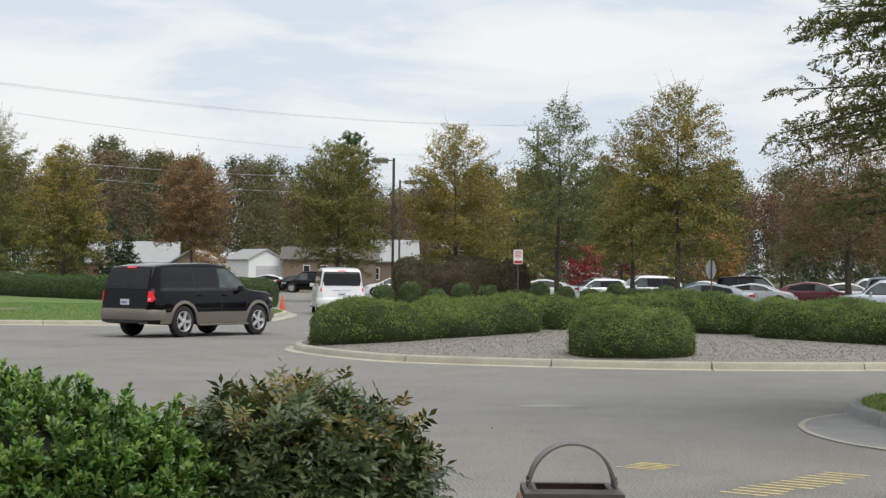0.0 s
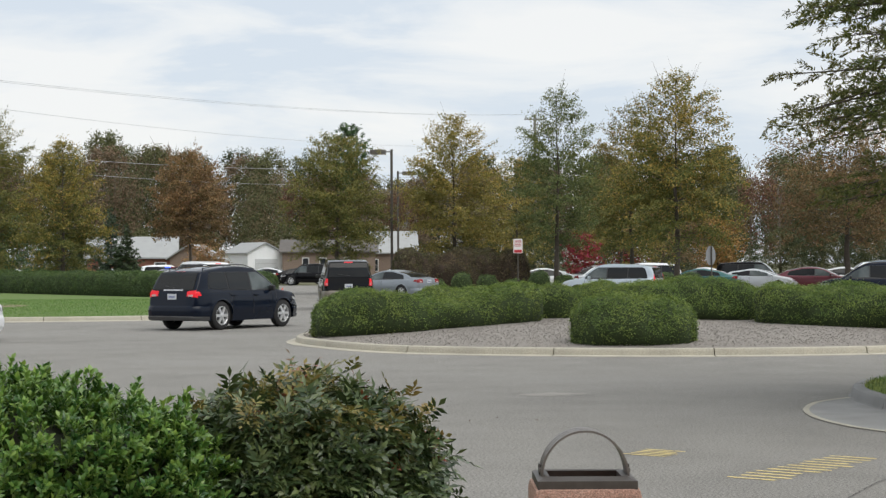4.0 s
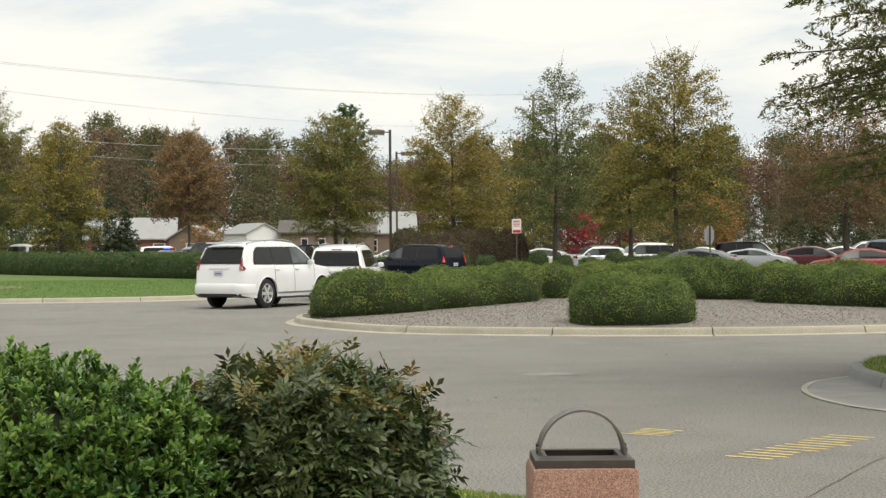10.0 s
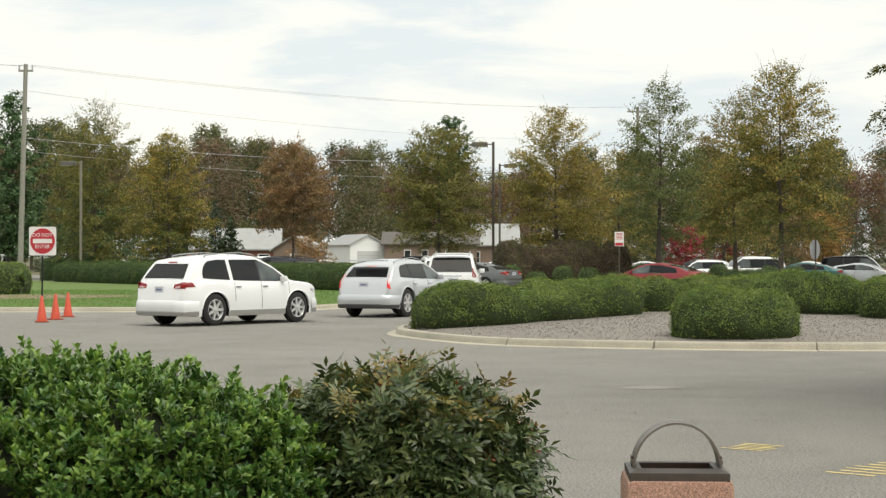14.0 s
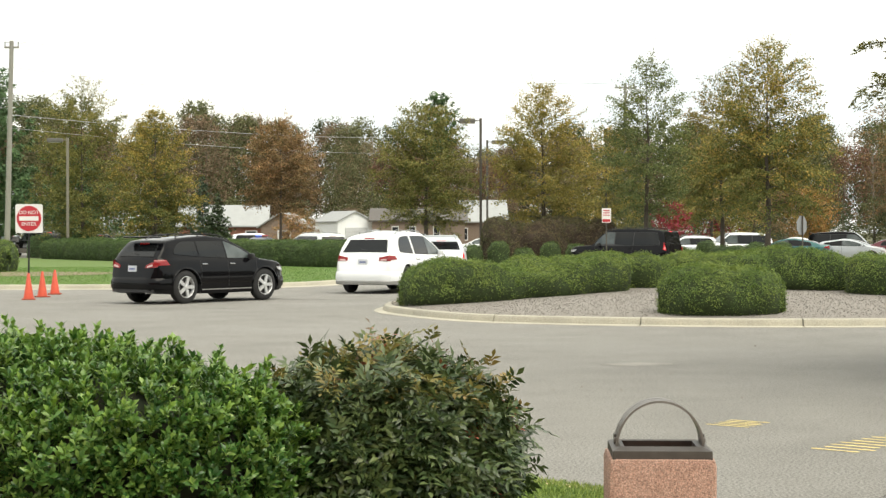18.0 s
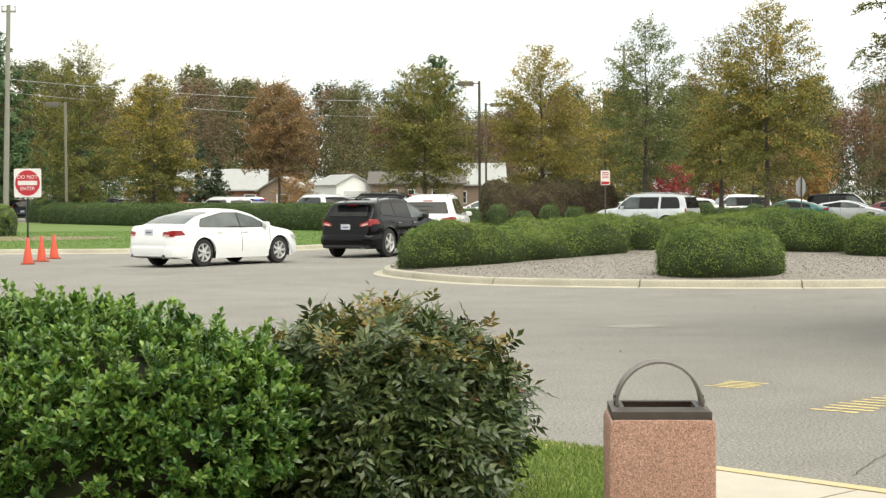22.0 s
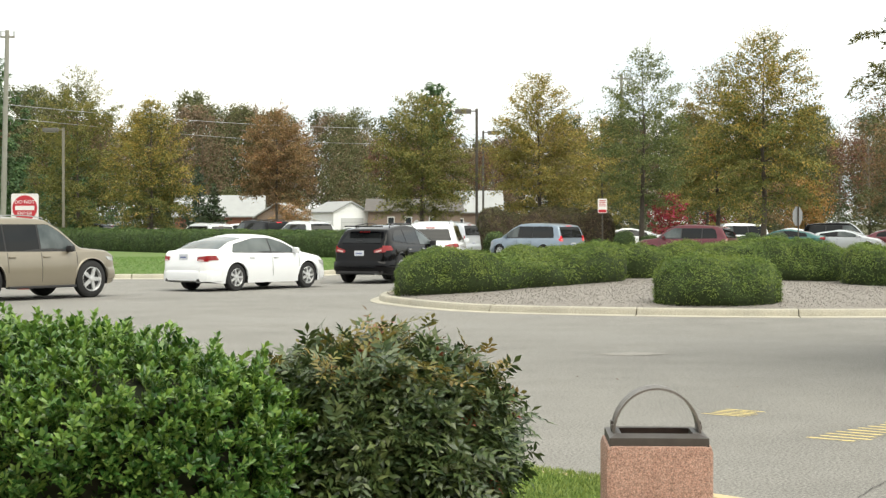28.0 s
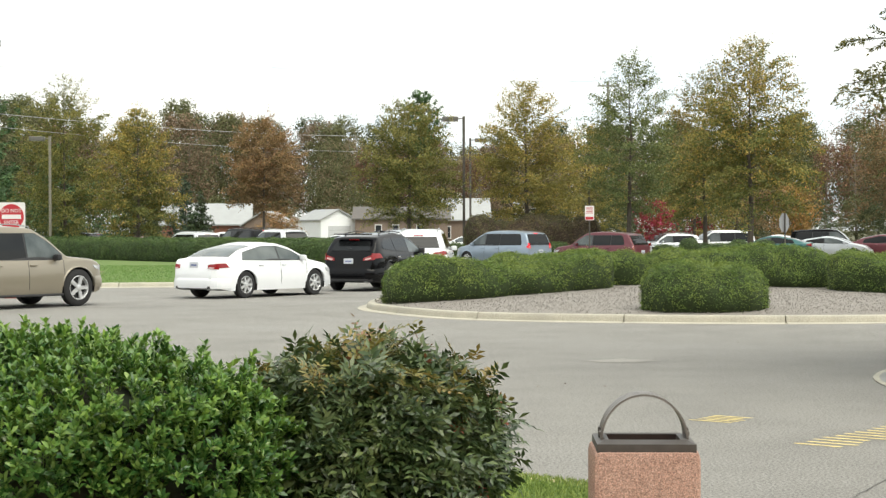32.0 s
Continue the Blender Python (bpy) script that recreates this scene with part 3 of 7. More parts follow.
# ---- the small kerbed lawn with the overhanging tree ----
TIP = smooth_line([Vector(p) for p in ((6.6, 18.4), (6.42, 19.4), (6.42, 20.4), (6.52, 21.5), (6.88, 22.6), (7.5, 23.55), (9.2, 24.7), (14, 25.2), (22, 22.5), (22, 13), (14, 12.2), (9.5, 13.6), (7.5, 15.8))], 8, True)
TIP.reverse()
tip = thing("corner_kerb", None, None, "grey concrete kerb round the corner lawn", "kerb", kind="structure")
kerb_run(tip, TIP, 0.16, 0.15, grey_concrete, 2.4, gutter=0.05)
tip_in = offset_line(resampled(TIP, 0.6), 0.15)
thing("corner_lawn", flat_patch(tip_in, 0.14, 0.1, lawn_soil, "corner_lawn"), None, "dry grass in the kerbed corner", "lawn", kind="structure")
turf("grass", inside_of(tip_in), (6.3, 15, 11, 25), 0.135, 30000, 0.06, rng, "grass of the kerbed corner lawn")
apron_edge = smooth_line([Vector(p) for p in ((6.62, 21.78), (6.30, 21.50), (5.84, 20.94), (5.45, 19.98), (5.29, 18.97), (5.34, 18.05), (5.53, 17.39), (6.0, 16.4), (7.0, 15.2), (9.0, 13.2))], 8)
apron = thing("apron", None, None, "smooth grey concrete apron with a pale worn rim round the corner", "pavement", kind="structure")
child("slab", flat_patch(apron_edge + [Vector((9.8, 14.2)), Vector((7.6, 17.0)), Vector((6.9, 19.4)), Vector((6.9, 21.9))], 0.010, 0.02, grey_concrete, "slab"), apron)
rim_in = offset_line(apron_edge, 0.07, False)
nv = len(apron_edge)
child("rim", mesh_of("rim", [(q.x, q.y, 0.016) for q in apron_edge] + [(q.x, q.y, 0.016) for q in rim_in] + [(q.x, q.y, 0.0) for q in apron_edge],
                     [(k, k + 1, nv + k + 1, nv + k) for k in range(nv - 1)] + [(k, 2 * nv + k, 2 * nv + k + 1, k + 1) for k in range(nv - 1)], concrete), apron, None, "pale worn concrete rim")


# ---- trees ----
def tree(name, x, y, height, radius, trunk_h, mat, label, count=7000, leaf=0.2, shape="oval", trunk_r=0.14, seed=1, category="tree", gaps=0.35, group="", lean=0.0, base_z=0.0, limb_n=80, slim=0.6, clump=1.0):
    """A tapered trunk with many upswept limbs inside an uneven envelope, and a crown of small leaves in sprays along the limbs."""
    r = np.random.default_rng(seed)
    t = thing(name, None, pose(x, y, base_z), label, category, group)
    bm = bmesh.new()
    steps = 7
    line = [Vector((lean * (k / steps) ** 2 + r.normal(0, 0.05) * (k > 0), r.normal(0, 0.05) * (k > 0), height * 0.95 * k / steps)) for k in range(steps + 1)]
    for k in range(steps):
        rod(bm, line[k], line[k + 1], trunk_r * (1 - 0.88 * k / steps) * (1.25 if k == 0 else 1), trunk_r * (1 - 0.88 * (k + 1) / steps), 8)
    span = height - trunk_h
    ends, roots, widths = [], [], []
    for k in range(limb_n):
        u = (k + r.uniform(0, 1)) / limb_n
        if shape == "oval":
            w = max(0.0, 1 - ((u - 0.30) / 0.78) ** 1.55) if u > 0.30 else math.sqrt(max(0.0, 1 - ((u - 0.30) / 0.52) ** 2))
        elif shape == "cone":
            w = 1.0 - 0.9 * u
        else:
            w = math.sqrt(max(0.0, 1 - ((u - 0.48) / 0.56) ** 2))
        w = radius * max(0.09, w) * r.uniform(0.68, 1.10)
        a = k * 2.399 + r.normal(0, 0.3)
        rise = {"oval": r.uniform(0.30, 0.75), "cone": r.uniform(-0.1, 0.2)}.get(shape, r.uniform(0.1, 0.5)) * w
        z1 = trunk_h + span * (0.02 + 0.96 * u)
        z0 = max(trunk_h * 0.85, z1 - rise)
        root = Vector((lean * (z0 / height) ** 2, 0, z0))
        end = Vector((root.x + math.cos(a) * w, math.sin(a) * w, z1))
        bend = root.lerp(end, 0.55) + Vector((0, 0, -0.06 * w))
        if k % 3 == 0:
            rod(bm, root, bend, trunk_r * 0.16 * (1 - 0.6 * u), trunk_r * 0.08 * (1 - 0.5 * u), 5)
            rod(bm, bend, end, trunk_r * 0.08 * (1 - 0.5 * u), trunk_r * 0.02, 4)
        ends.append((root, bend, end))
        widths.append(w)
    child("trunk", from_bm("trunk", bm, bark, True, 50), t, None, "rough grey-brown trunk")
    P0, P1, P2 = (np.array([[*e[i]] for e in ends]) for i in range(3))
    widths = np.array(widths)
    tuft_n = 7
    pick = r.choice(limb_n, count, p=(widths ** 1.15) / (widths ** 1.15).sum())
    tuft = r.integers(0, tuft_n, count)
    hole = r.random((limb_n, tuft_n)) < gaps * 0.45
    keep = ~hole[pick, tuft]
    pick, tuft = pick[keep], tuft[keep]
    count = len(pick)
    q = (0.22 + 0.80 * (tuft + 0.5) / tuft_n + r.normal(0, 0.035, count))[:, None]
    on = np.where(q < 0.55, P0[pick] + (P1[pick] - P0[pick]) * (q / 0.55), P1[pick] + (P2[pick] - P1[pick]) * ((q - 0.55) / 0.45))
    off = r.normal(0, 1, (limb_n, tuft_n, 3))[pick, tuft] * (0.13 * widths[pick])[:, None]
    d = r.normal(0, 1, (count, 3))
    d /= np.linalg.norm(d, axis=1, keepdims=True)
    size = clump * (0.10 * radius + 0.07 * widths[pick])[:, None] * (1.15 - 0.45 * q)
    pos = on + off * [1, 1, 0.6] + d * size * r.random((count, 1)) ** 0.5 * [1.0, 1.0, 0.7]
    pos[:, 2] = np.clip(pos[:, 2], trunk_h * 0.8, height * 1.02)
    out = P2[pick] - P0[pick]
    out /= np.linalg.norm(out, axis=1, keepdims=True) + 1e-6
    nrm = d * 0.45 + out * 0.5 + [0, 0, 0.8]
    child("crown", leaves("crown", pos, nrm, leaf, leaf * slim, mat, r, 0.6, 0.42), t)
    return t


def pin_oak(x, y, height, radius, base, inner, outer, label, count=24000, leaf=0.13, seed=1, group="", turned=0.5, limb_n=96, widest=0.22, trunk_r=0.16, bare_top=0.0, lean=0.0, category="tree", name="oak_tree", full=1.65):
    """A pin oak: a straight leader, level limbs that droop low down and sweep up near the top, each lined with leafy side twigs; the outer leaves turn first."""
    r = np.random.default_rng(seed)
    t = thing(name, None, pose(x, y, 0), label, category, group)
    bm = bmesh.new()
    steps = 8
    line = [Vector((lean * k / steps + r.normal(0, 0.04) * (k > 0), r.normal(0, 0.04) * (k > 0), height * 0.97 * k / steps)) for k in range(steps + 1)]
    tv, tf = [], []
    for k in range(steps + 1):
        tr = trunk_r * (0.04 + 0.96 * (1 - k / steps) ** 1.3) * (1.3 if k == 0 else 1)
        tv += [line[k] + Vector((math.cos(0.785 * j), math.sin(0.785 * j), 0)) * tr for j in range(8)]
    tf = [(k * 8 + j, k * 8 + (j + 1) % 8, k * 8 + 8 + (j + 1) % 8, k * 8 + 8 + j) for k in range(steps) for j in range(8)]
    child("trunk", mesh_of("trunk", tv, tf, bark, True, 50), t, None, "rough grey-brown trunk")
    twig_a, twig_d, twig_l, twig_u, twig_q = [], [], [], [], []
    limb_n = int(limb_n * 1.3)
    for k in range(limb_n):
        u = (k + r.uniform(0, 1)) / limb_n
        w = 0.66 + 0.34 * math.sin(0.5 * math.pi * u / widest) if u < widest else max(0.0, 1 - ((u - widest) / (1.01 - widest)) ** full) ** 0.85 + 0.05
        w = radius * w * r.uniform(0.78, 1.08)
        a = k * 2.399 + r.normal(0, 0.35)
        z0 = base + (height - base) * 0.97 * u
        tilt = math.radians(-14 + 66 * u + r.normal(0, 8))
        z0 = max(base * 0.7, z0 - 0.5 * w * math.tan(tilt) if tilt > 0 else z0 + 0.25 * w)
        way = Vector((math.cos(a), math.sin(a), 0))
        root = Vector((lean * z0 / height, 0, z0))
        droop = 0.10 * w * (1 - u)

        def at(q):
            return root + way * (w * q) + Vector((0, 0, w * q * math.tan(tilt) + droop * math.sin(math.pi * q)))
        if k % 2 == 0:
            rod(bm, at(0), at(0.55), trunk_r * 0.15 * (1 - 0.7 * u), trunk_r * 0.07 * (1 - 0.5 * u), 5)
            rod(bm, at(0.55), at(1.0), trunk_r * 0.07 * (1 - 0.5 * u), 0.006, 4)
        side = Vector((-way.y, way.x, 0))
        for j in range(int(11 + 5 * w)):
            q = 0.14 + 0.86 * r.random() ** 0.8
            if r.random() < 0.14:
                continue
            d = (way * r.uniform(0.4, 1.0) + side * r.choice((-1, 1)) * r.uniform(0.2, 1.0) + Vector((0, 0, math.tan(tilt) * 0.7 + r.normal(0.05, 0.30)))).normalized()
            twig_a.append(at(q))
            twig_d.append(d)
            twig_l.append((0.22 + 0.30 * w * (1.1 - 0.75 * q)) * r.uniform(0.6, 1.3))
            twig_u.append(u)
            twig_q.append(q)
    A, D = np.array([tuple(p) for p in twig_a]), np.array([tuple(p) for p in twig_d])
    L, U, Q = np.array(twig_l), np.array(twig_u), np.array(twig_q)
    # bare shoots that stand out of the crown
    for k in range(int(26 + 60 * bare_top)):
        j = int(r.integers(0, len(A))) if k % 2 else int(r.choice(np.flatnonzero(U > 0.72)))
        p, d = Vector(A[j]) + Vector(D[j]) * float(L[j]) * 0.5, Vector(D[j]) + Vector((0, 0, 0.5 + bare_top))
        rod(bm, p, p + d.normalized() * float(r.uniform(0.4, 0.75 + 0.5 * bare_top)), 0.009, 0.004, 3)
    tagged(child("branchwork", from_bm("branchwork", bm, bark, True, 50), t), kind="stuff")
    weight = L * (1 - bare_top * np.clip((U - 0.7) / 0.3, 0, 1))
    pick = r.choice(len(A), count, p=weight / weight.sum())
    s = r.uniform(0.05, 1.05, (count, 1))
    pos = A[pick] + D[pick] * L[pick][:, None] * s - np.array([0, 0, 0.10]) * (L[pick][:, None] * s * s) + r.normal(0, 0.055 + 0.012 * radius, (count, 3)) * [1, 1, 0.75]
    nrm = D[pick] * 0.35 + [0, 0, 0.75]
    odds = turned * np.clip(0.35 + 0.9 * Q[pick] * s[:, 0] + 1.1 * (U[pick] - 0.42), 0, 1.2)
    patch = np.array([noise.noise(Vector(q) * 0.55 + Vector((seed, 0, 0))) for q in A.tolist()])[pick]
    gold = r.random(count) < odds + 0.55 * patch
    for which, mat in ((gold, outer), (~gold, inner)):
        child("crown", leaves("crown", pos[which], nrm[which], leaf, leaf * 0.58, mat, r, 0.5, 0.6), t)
    return t


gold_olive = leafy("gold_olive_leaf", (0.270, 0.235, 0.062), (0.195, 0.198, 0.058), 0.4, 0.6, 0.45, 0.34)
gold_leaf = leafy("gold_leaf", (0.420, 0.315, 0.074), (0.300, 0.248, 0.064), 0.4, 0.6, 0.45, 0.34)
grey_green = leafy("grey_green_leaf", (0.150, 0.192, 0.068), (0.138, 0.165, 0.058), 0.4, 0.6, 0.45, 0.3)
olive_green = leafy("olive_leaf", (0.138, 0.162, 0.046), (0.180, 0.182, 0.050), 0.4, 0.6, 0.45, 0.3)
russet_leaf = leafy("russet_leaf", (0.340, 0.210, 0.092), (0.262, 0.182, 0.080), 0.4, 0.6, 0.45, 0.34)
brown_leaf = leafy("brown_leaf", (0.205, 0.135, 0.066), (0.160, 0.130, 0.056), 0.4, 0.6, 0.45, 0.25)
red_leaf = leafy("red_leaf", (0.336, 0.034, 0.034), (0.204, 0.036, 0.036), 0.5, 0.6, 0.6, 0.3)
amber_olive = leafy("amber_olive_leaf", (0.300, 0.205, 0.062), (0.200, 0.175, 0.055), 0.4, 0.6, 0.45, 0.25)
amber_leaf = leafy("amber_leaf", (0.330, 0.195, 0.050), (0.240, 0.165, 0.050), 0.5, 0.6, 0.6, 0.3)
pine_leaf = leafy("pine_needles", (0.080, 0.150, 0.052), (0.060, 0.118, 0.046), 0.4, 0.6, 0.5, 0.15)
magnolia_leaf = leafy("evergreen_leaf", (0.033, 0.058, 0.021), (0.052, 0.072, 0.026), 0.45, 0.35, 0.5, 0.1)
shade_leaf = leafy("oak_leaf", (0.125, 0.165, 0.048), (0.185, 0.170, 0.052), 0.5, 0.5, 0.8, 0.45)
wood_brown = leafy("far_wood_brown", (0.225, 0.158, 0.100), (0.170, 0.142, 0.088), 0.4, 0.8, 0.08, 0.2)
wood_green = leafy("far_wood_green", (0.132, 0.146, 0.066), (0.172, 0.160, 0.076), 0.4, 0.8, 0.08, 0.2)
wood_rust = leafy("far_wood_rust", (0.205, 0.112, 0.074), (0.165, 0.108, 0.070), 0.4, 0.8, 0.08, 0.2)
wood_dark = leafy("far_wood_dark", (0.070, 0.100, 0.048), (0.095, 0.110, 0.055), 0.4, 0.8, 0.08, 0.2)
wood_tan = leafy("far_wood_tan", (0.275, 0.226, 0.134), (0.210, 0.190, 0.110), 0.4, 0.8, 0.08, 0.2)

LOT = "trees of the car park"
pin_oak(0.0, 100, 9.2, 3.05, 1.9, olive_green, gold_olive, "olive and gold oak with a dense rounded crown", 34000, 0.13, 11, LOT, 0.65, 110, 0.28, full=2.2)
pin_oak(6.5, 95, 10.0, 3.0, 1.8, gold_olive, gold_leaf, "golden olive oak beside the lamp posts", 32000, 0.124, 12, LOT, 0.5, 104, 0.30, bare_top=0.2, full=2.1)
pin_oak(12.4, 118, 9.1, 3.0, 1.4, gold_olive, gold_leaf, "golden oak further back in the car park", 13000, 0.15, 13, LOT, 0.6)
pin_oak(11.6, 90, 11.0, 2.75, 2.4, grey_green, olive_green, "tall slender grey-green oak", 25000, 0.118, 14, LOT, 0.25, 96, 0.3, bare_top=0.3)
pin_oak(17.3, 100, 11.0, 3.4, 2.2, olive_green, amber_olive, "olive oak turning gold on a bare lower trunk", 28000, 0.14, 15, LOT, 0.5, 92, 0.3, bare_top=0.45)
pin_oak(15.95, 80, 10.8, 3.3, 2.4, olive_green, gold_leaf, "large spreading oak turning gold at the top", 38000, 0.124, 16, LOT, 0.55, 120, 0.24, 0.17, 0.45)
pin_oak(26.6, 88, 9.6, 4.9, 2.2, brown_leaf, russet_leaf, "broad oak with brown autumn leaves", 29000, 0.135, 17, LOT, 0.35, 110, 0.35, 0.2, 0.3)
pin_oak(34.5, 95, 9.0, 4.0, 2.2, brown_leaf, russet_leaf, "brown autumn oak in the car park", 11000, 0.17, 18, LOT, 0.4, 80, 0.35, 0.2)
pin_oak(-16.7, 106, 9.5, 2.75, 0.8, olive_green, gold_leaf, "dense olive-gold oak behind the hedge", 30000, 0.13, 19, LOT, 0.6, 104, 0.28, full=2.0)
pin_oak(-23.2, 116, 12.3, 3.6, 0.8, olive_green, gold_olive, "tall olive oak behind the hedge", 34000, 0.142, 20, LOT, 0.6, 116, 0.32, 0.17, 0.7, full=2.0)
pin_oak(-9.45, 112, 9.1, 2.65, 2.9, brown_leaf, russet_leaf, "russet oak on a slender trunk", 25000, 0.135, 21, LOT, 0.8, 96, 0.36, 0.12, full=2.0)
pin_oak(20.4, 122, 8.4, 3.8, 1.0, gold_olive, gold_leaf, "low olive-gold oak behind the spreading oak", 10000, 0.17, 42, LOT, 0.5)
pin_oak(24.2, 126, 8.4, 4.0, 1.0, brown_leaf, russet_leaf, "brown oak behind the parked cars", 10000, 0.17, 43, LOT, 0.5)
tree("evergreen_tree", -12.6, 104, 4.3, 1.3, 0.5, magnolia_leaf, "small dark broad-leaved evergreen tree", 5000, 0.16, "cone", 0.08, 22)
tree("spruce", -14.6, 112, 5.5, 1.8, 0.4, leafy("blue_green_needles", (0.06, 0.10, 0.055), (0.05, 0.08, 0.045), 0.4), "blue-green conifer beside the olive oaks", 5000, 0.18, "cone", 0.1, 23)
tree("pine_tree", -31.8, 128, 14.4, 3.8, 2.0, pine_leaf, "tall dark green pine tree", 18000, 0.28, "oval", 0.22, 24)
tree("pine_tree", -38, 134, 13.0, 4.8, 2.0, pine_leaf, "tall dark green pine tree", 9000, 0.30, "oval", 0.22, 25)
tree("pine_tree", -27.5, 136, 9.0, 4.0, 0.5, pine_leaf, "low dark green pine tree", 9000, 0.28, "oval", 0.22, 26)
tree("pine_tree", 1.4, 205, 18.6, 2.8, 11.0, pine_leaf, "tall pine standing above the oaks", 6000, 0.36, "round", 0.25, 27)
tree("red_shrub", 15.6, 108, 3.8, 1.45, 0.3, red_leaf, "bright red autumn shrub", 5000, 0.15, "round", 0.05, 28, "shrub")
tree("red_shrub", 21.0, 124, 2.7, 1.5, 0.4, red_leaf, "red autumn shrub behind parked cars", 3000, 0.15, "round", 0.05, 29, "shrub")
tree("maple_tree", 29.2, 130, 5.4, 2.4, 1.0, amber_leaf, "small amber yellow autumn tree", 6000, 0.2, "round", 0.1, 30)
tree("shrub", -10.5, 140, 3.7, 2.1, 0.3, russet_leaf, "russet shrub in front of the white shed", 5000, 0.18, "round", 0.07, 31, "shrub")
# the near oak over the corner lawn: only its hanging outer branches are seen


def willow_oak(x, y, height, reach, low, label, seed):
    """An oak with long level limbs in layers, each a fan of drooping twigs lined with slender leaves."""
    r = np.random.default_rng(seed)
    t = thing("oak_tree", None, pose(x, y, 0), label, "tree")
    bm = bmesh.new()
    rod(bm, (0, 0, 0), (0.05, 0, 1.4), 0.27, 0.21, 10)
    rod(bm, (0.05, 0, 1.4), (0, 0.05, height * 0.55), 0.21, 0.13, 10)
    rod(bm, (0, 0.05, height * 0.55), (0, 0, height), 0.13, 0.02, 8)
    pos, axis = [], []
    limbs = 165
    for k in range(limbs):
        u = (k + r.uniform(0, 1)) / limbs
        z0 = low * 0.9 + (height - low) * 0.94 * u
        a = math.pi + r.uniform(-1.9, 1.9) if r.random() < 0.7 else r.uniform(0, 6.28)
        ln = reach * r.uniform(0.80, 1.0) * (1.0 if u < 0.55 else math.sqrt(max(0.1, 1 - ((u - 0.55) / 0.5) ** 2)))
        way = Vector((math.cos(a), math.sin(a), 0))
        rise, sag = r.uniform(0.0, 0.14), r.uniform(0.05, 0.22)
        at = lambda q: Vector((0, 0, z0)) + way * (ln * q) + Vector((0, 0, ln * (rise * q - sag * q * q)))
        rod(bm, at(0), at(0.5), 0.045 * (1 - 0.5 * u), 0.022, 5)
        rod(bm, at(0.5), at(1.0), 0.022, 0.005, 4)
        side = Vector((-way.y, way.x, 0))
        for j in range(30):
            q = 0.16 + 0.84 * ((j + r.uniform(0, 1)) / 30) ** 0.75
            if r.random() < 0.12:
                continue
            base = at(q)
            tl = (0.95 - 0.55 * q) * r.uniform(0.6, 1.2) * min(1.0, reach / 4)
            d = (way * r.uniform(0.35, 0.9) + side * (1 if j % 2 else -1) * r.uniform(0.25, 1.0) + Vector((0, 0, r.normal(0.0, 0.30)))).normalized()
            n = int(72 * tl) + 20
            w = np.sort(r.uniform(0.1, 1.0, n))
            b, dd = np.array(base), np.array(d)
            p = b + dd * (tl * w)[:, None] + np.array([0, 0, -0.18]) * (tl * w * w)[:, None]
            pos.append(p + r.normal(0, 0.012, (n, 3)))
            axis.append(np.tile(dd, (n, 1)) + r.normal(0, 0.5, (n, 3)))
    child("trunk", from_bm("trunk", bm, bark, True, 50), t, None, "rough grey-brown trunk with long limbs")
    pos, axis = np.concatenate(pos), np.concatenate(axis)
    n = len(pos)
    axis[:, 2] -= 0.15
    axis /= np.linalg.norm(axis, axis=1, keepdims=True)
    nrm = np.tile([0.0, 0.0, 1.0], (n, 1)) + r.normal(0, 0.55, (n, 3))
    side = np.cross(nrm, axis)
    side /= np.linalg.norm(side, axis=1, keepdims=True)
    ln, wd = 0.074 * r.uniform(0.7, 1.2, (n, 1)), 0.021 * r.uniform(0.7, 1.3, (n, 1))
    mid_p = pos + axis * ln * 0.5
    v = np.stack([pos, mid_p + side * wd / 2, pos + axis * ln, mid_p - side * wd / 2], 1).reshape(-1, 3)
    k4 = np.arange(n)[:, None] * 4
    child("crown", mesh_of("crown", v, np.concatenate([k4 + [0, 1, 2], k4 + [0, 2, 3]], 1).reshape(-1, 3), shade_leaf), t)
    return t


willow_oak(9.65, 19.6, 9.0, 4.6, 2.95, "near oak with layered drooping leafy branches over the drive", 33)

# far woods
woods = thing("far_woods", None, None, "autumn woods of brown and green trees along the skyline, with an unseen ring added for reflections", "woods", kind="stuff")
WOOD = []
for k, (mat, h, rad, low) in enumerate(((wood_brown, 15, 4.2, 0.30), (wood_green, 16, 3.6, 0.22), (wood_tan, 15, 3.6, 0.35), (wood_green, 17, 3.2, 0.25), (wood_rust, 14.5, 4.4, 0.28), (wood_dark, 16, 3.4, 0.12))):
    r = np.random.default_rng(60 + k)
    cnt, clumps = 6400, 170
    u = r.random(clumps) ** 0.85
    wide = np.sqrt(np.clip(1 - ((u - 0.42) / 0.62) ** 2, 0.02, 1)) * rad
    a = r.uniform(0, 6.283, clumps)
    out = np.sqrt(r.uniform(0.1, 1.0, clumps)) * wide
    cl = np.stack([np.cos(a) * out, np.sin(a) * out, h * (low + (0.97 - low) * u)], 1)
    size = r.uniform(0.10, 0.22, clumps) * rad
    pick = r.integers(0, clumps, cnt)
    d = r.normal(0, 1, (cnt, 3))
    pos = cl[pick] + d * size[pick][:, None] * [0.6, 0.6, 0.75]
    pos[:, 2] = np.clip(pos[:, 2], 0.5, h * 1.02)
    WOOD.append(leaves("far_crown", pos, d * 0.5 + [0, 0, 0.6], 0.28, 0.18, mat, r, 0.2, 0.6))
    WOOD.append(leaves("far_crown", pos[:280], d[:280], 1.8, 1.2, mat, r, 0.2, 0.6))
bm = bmesh.new()
rod(bm, (0, 0, 0), (0, 0, 12), 0.22, 0.05, 6)
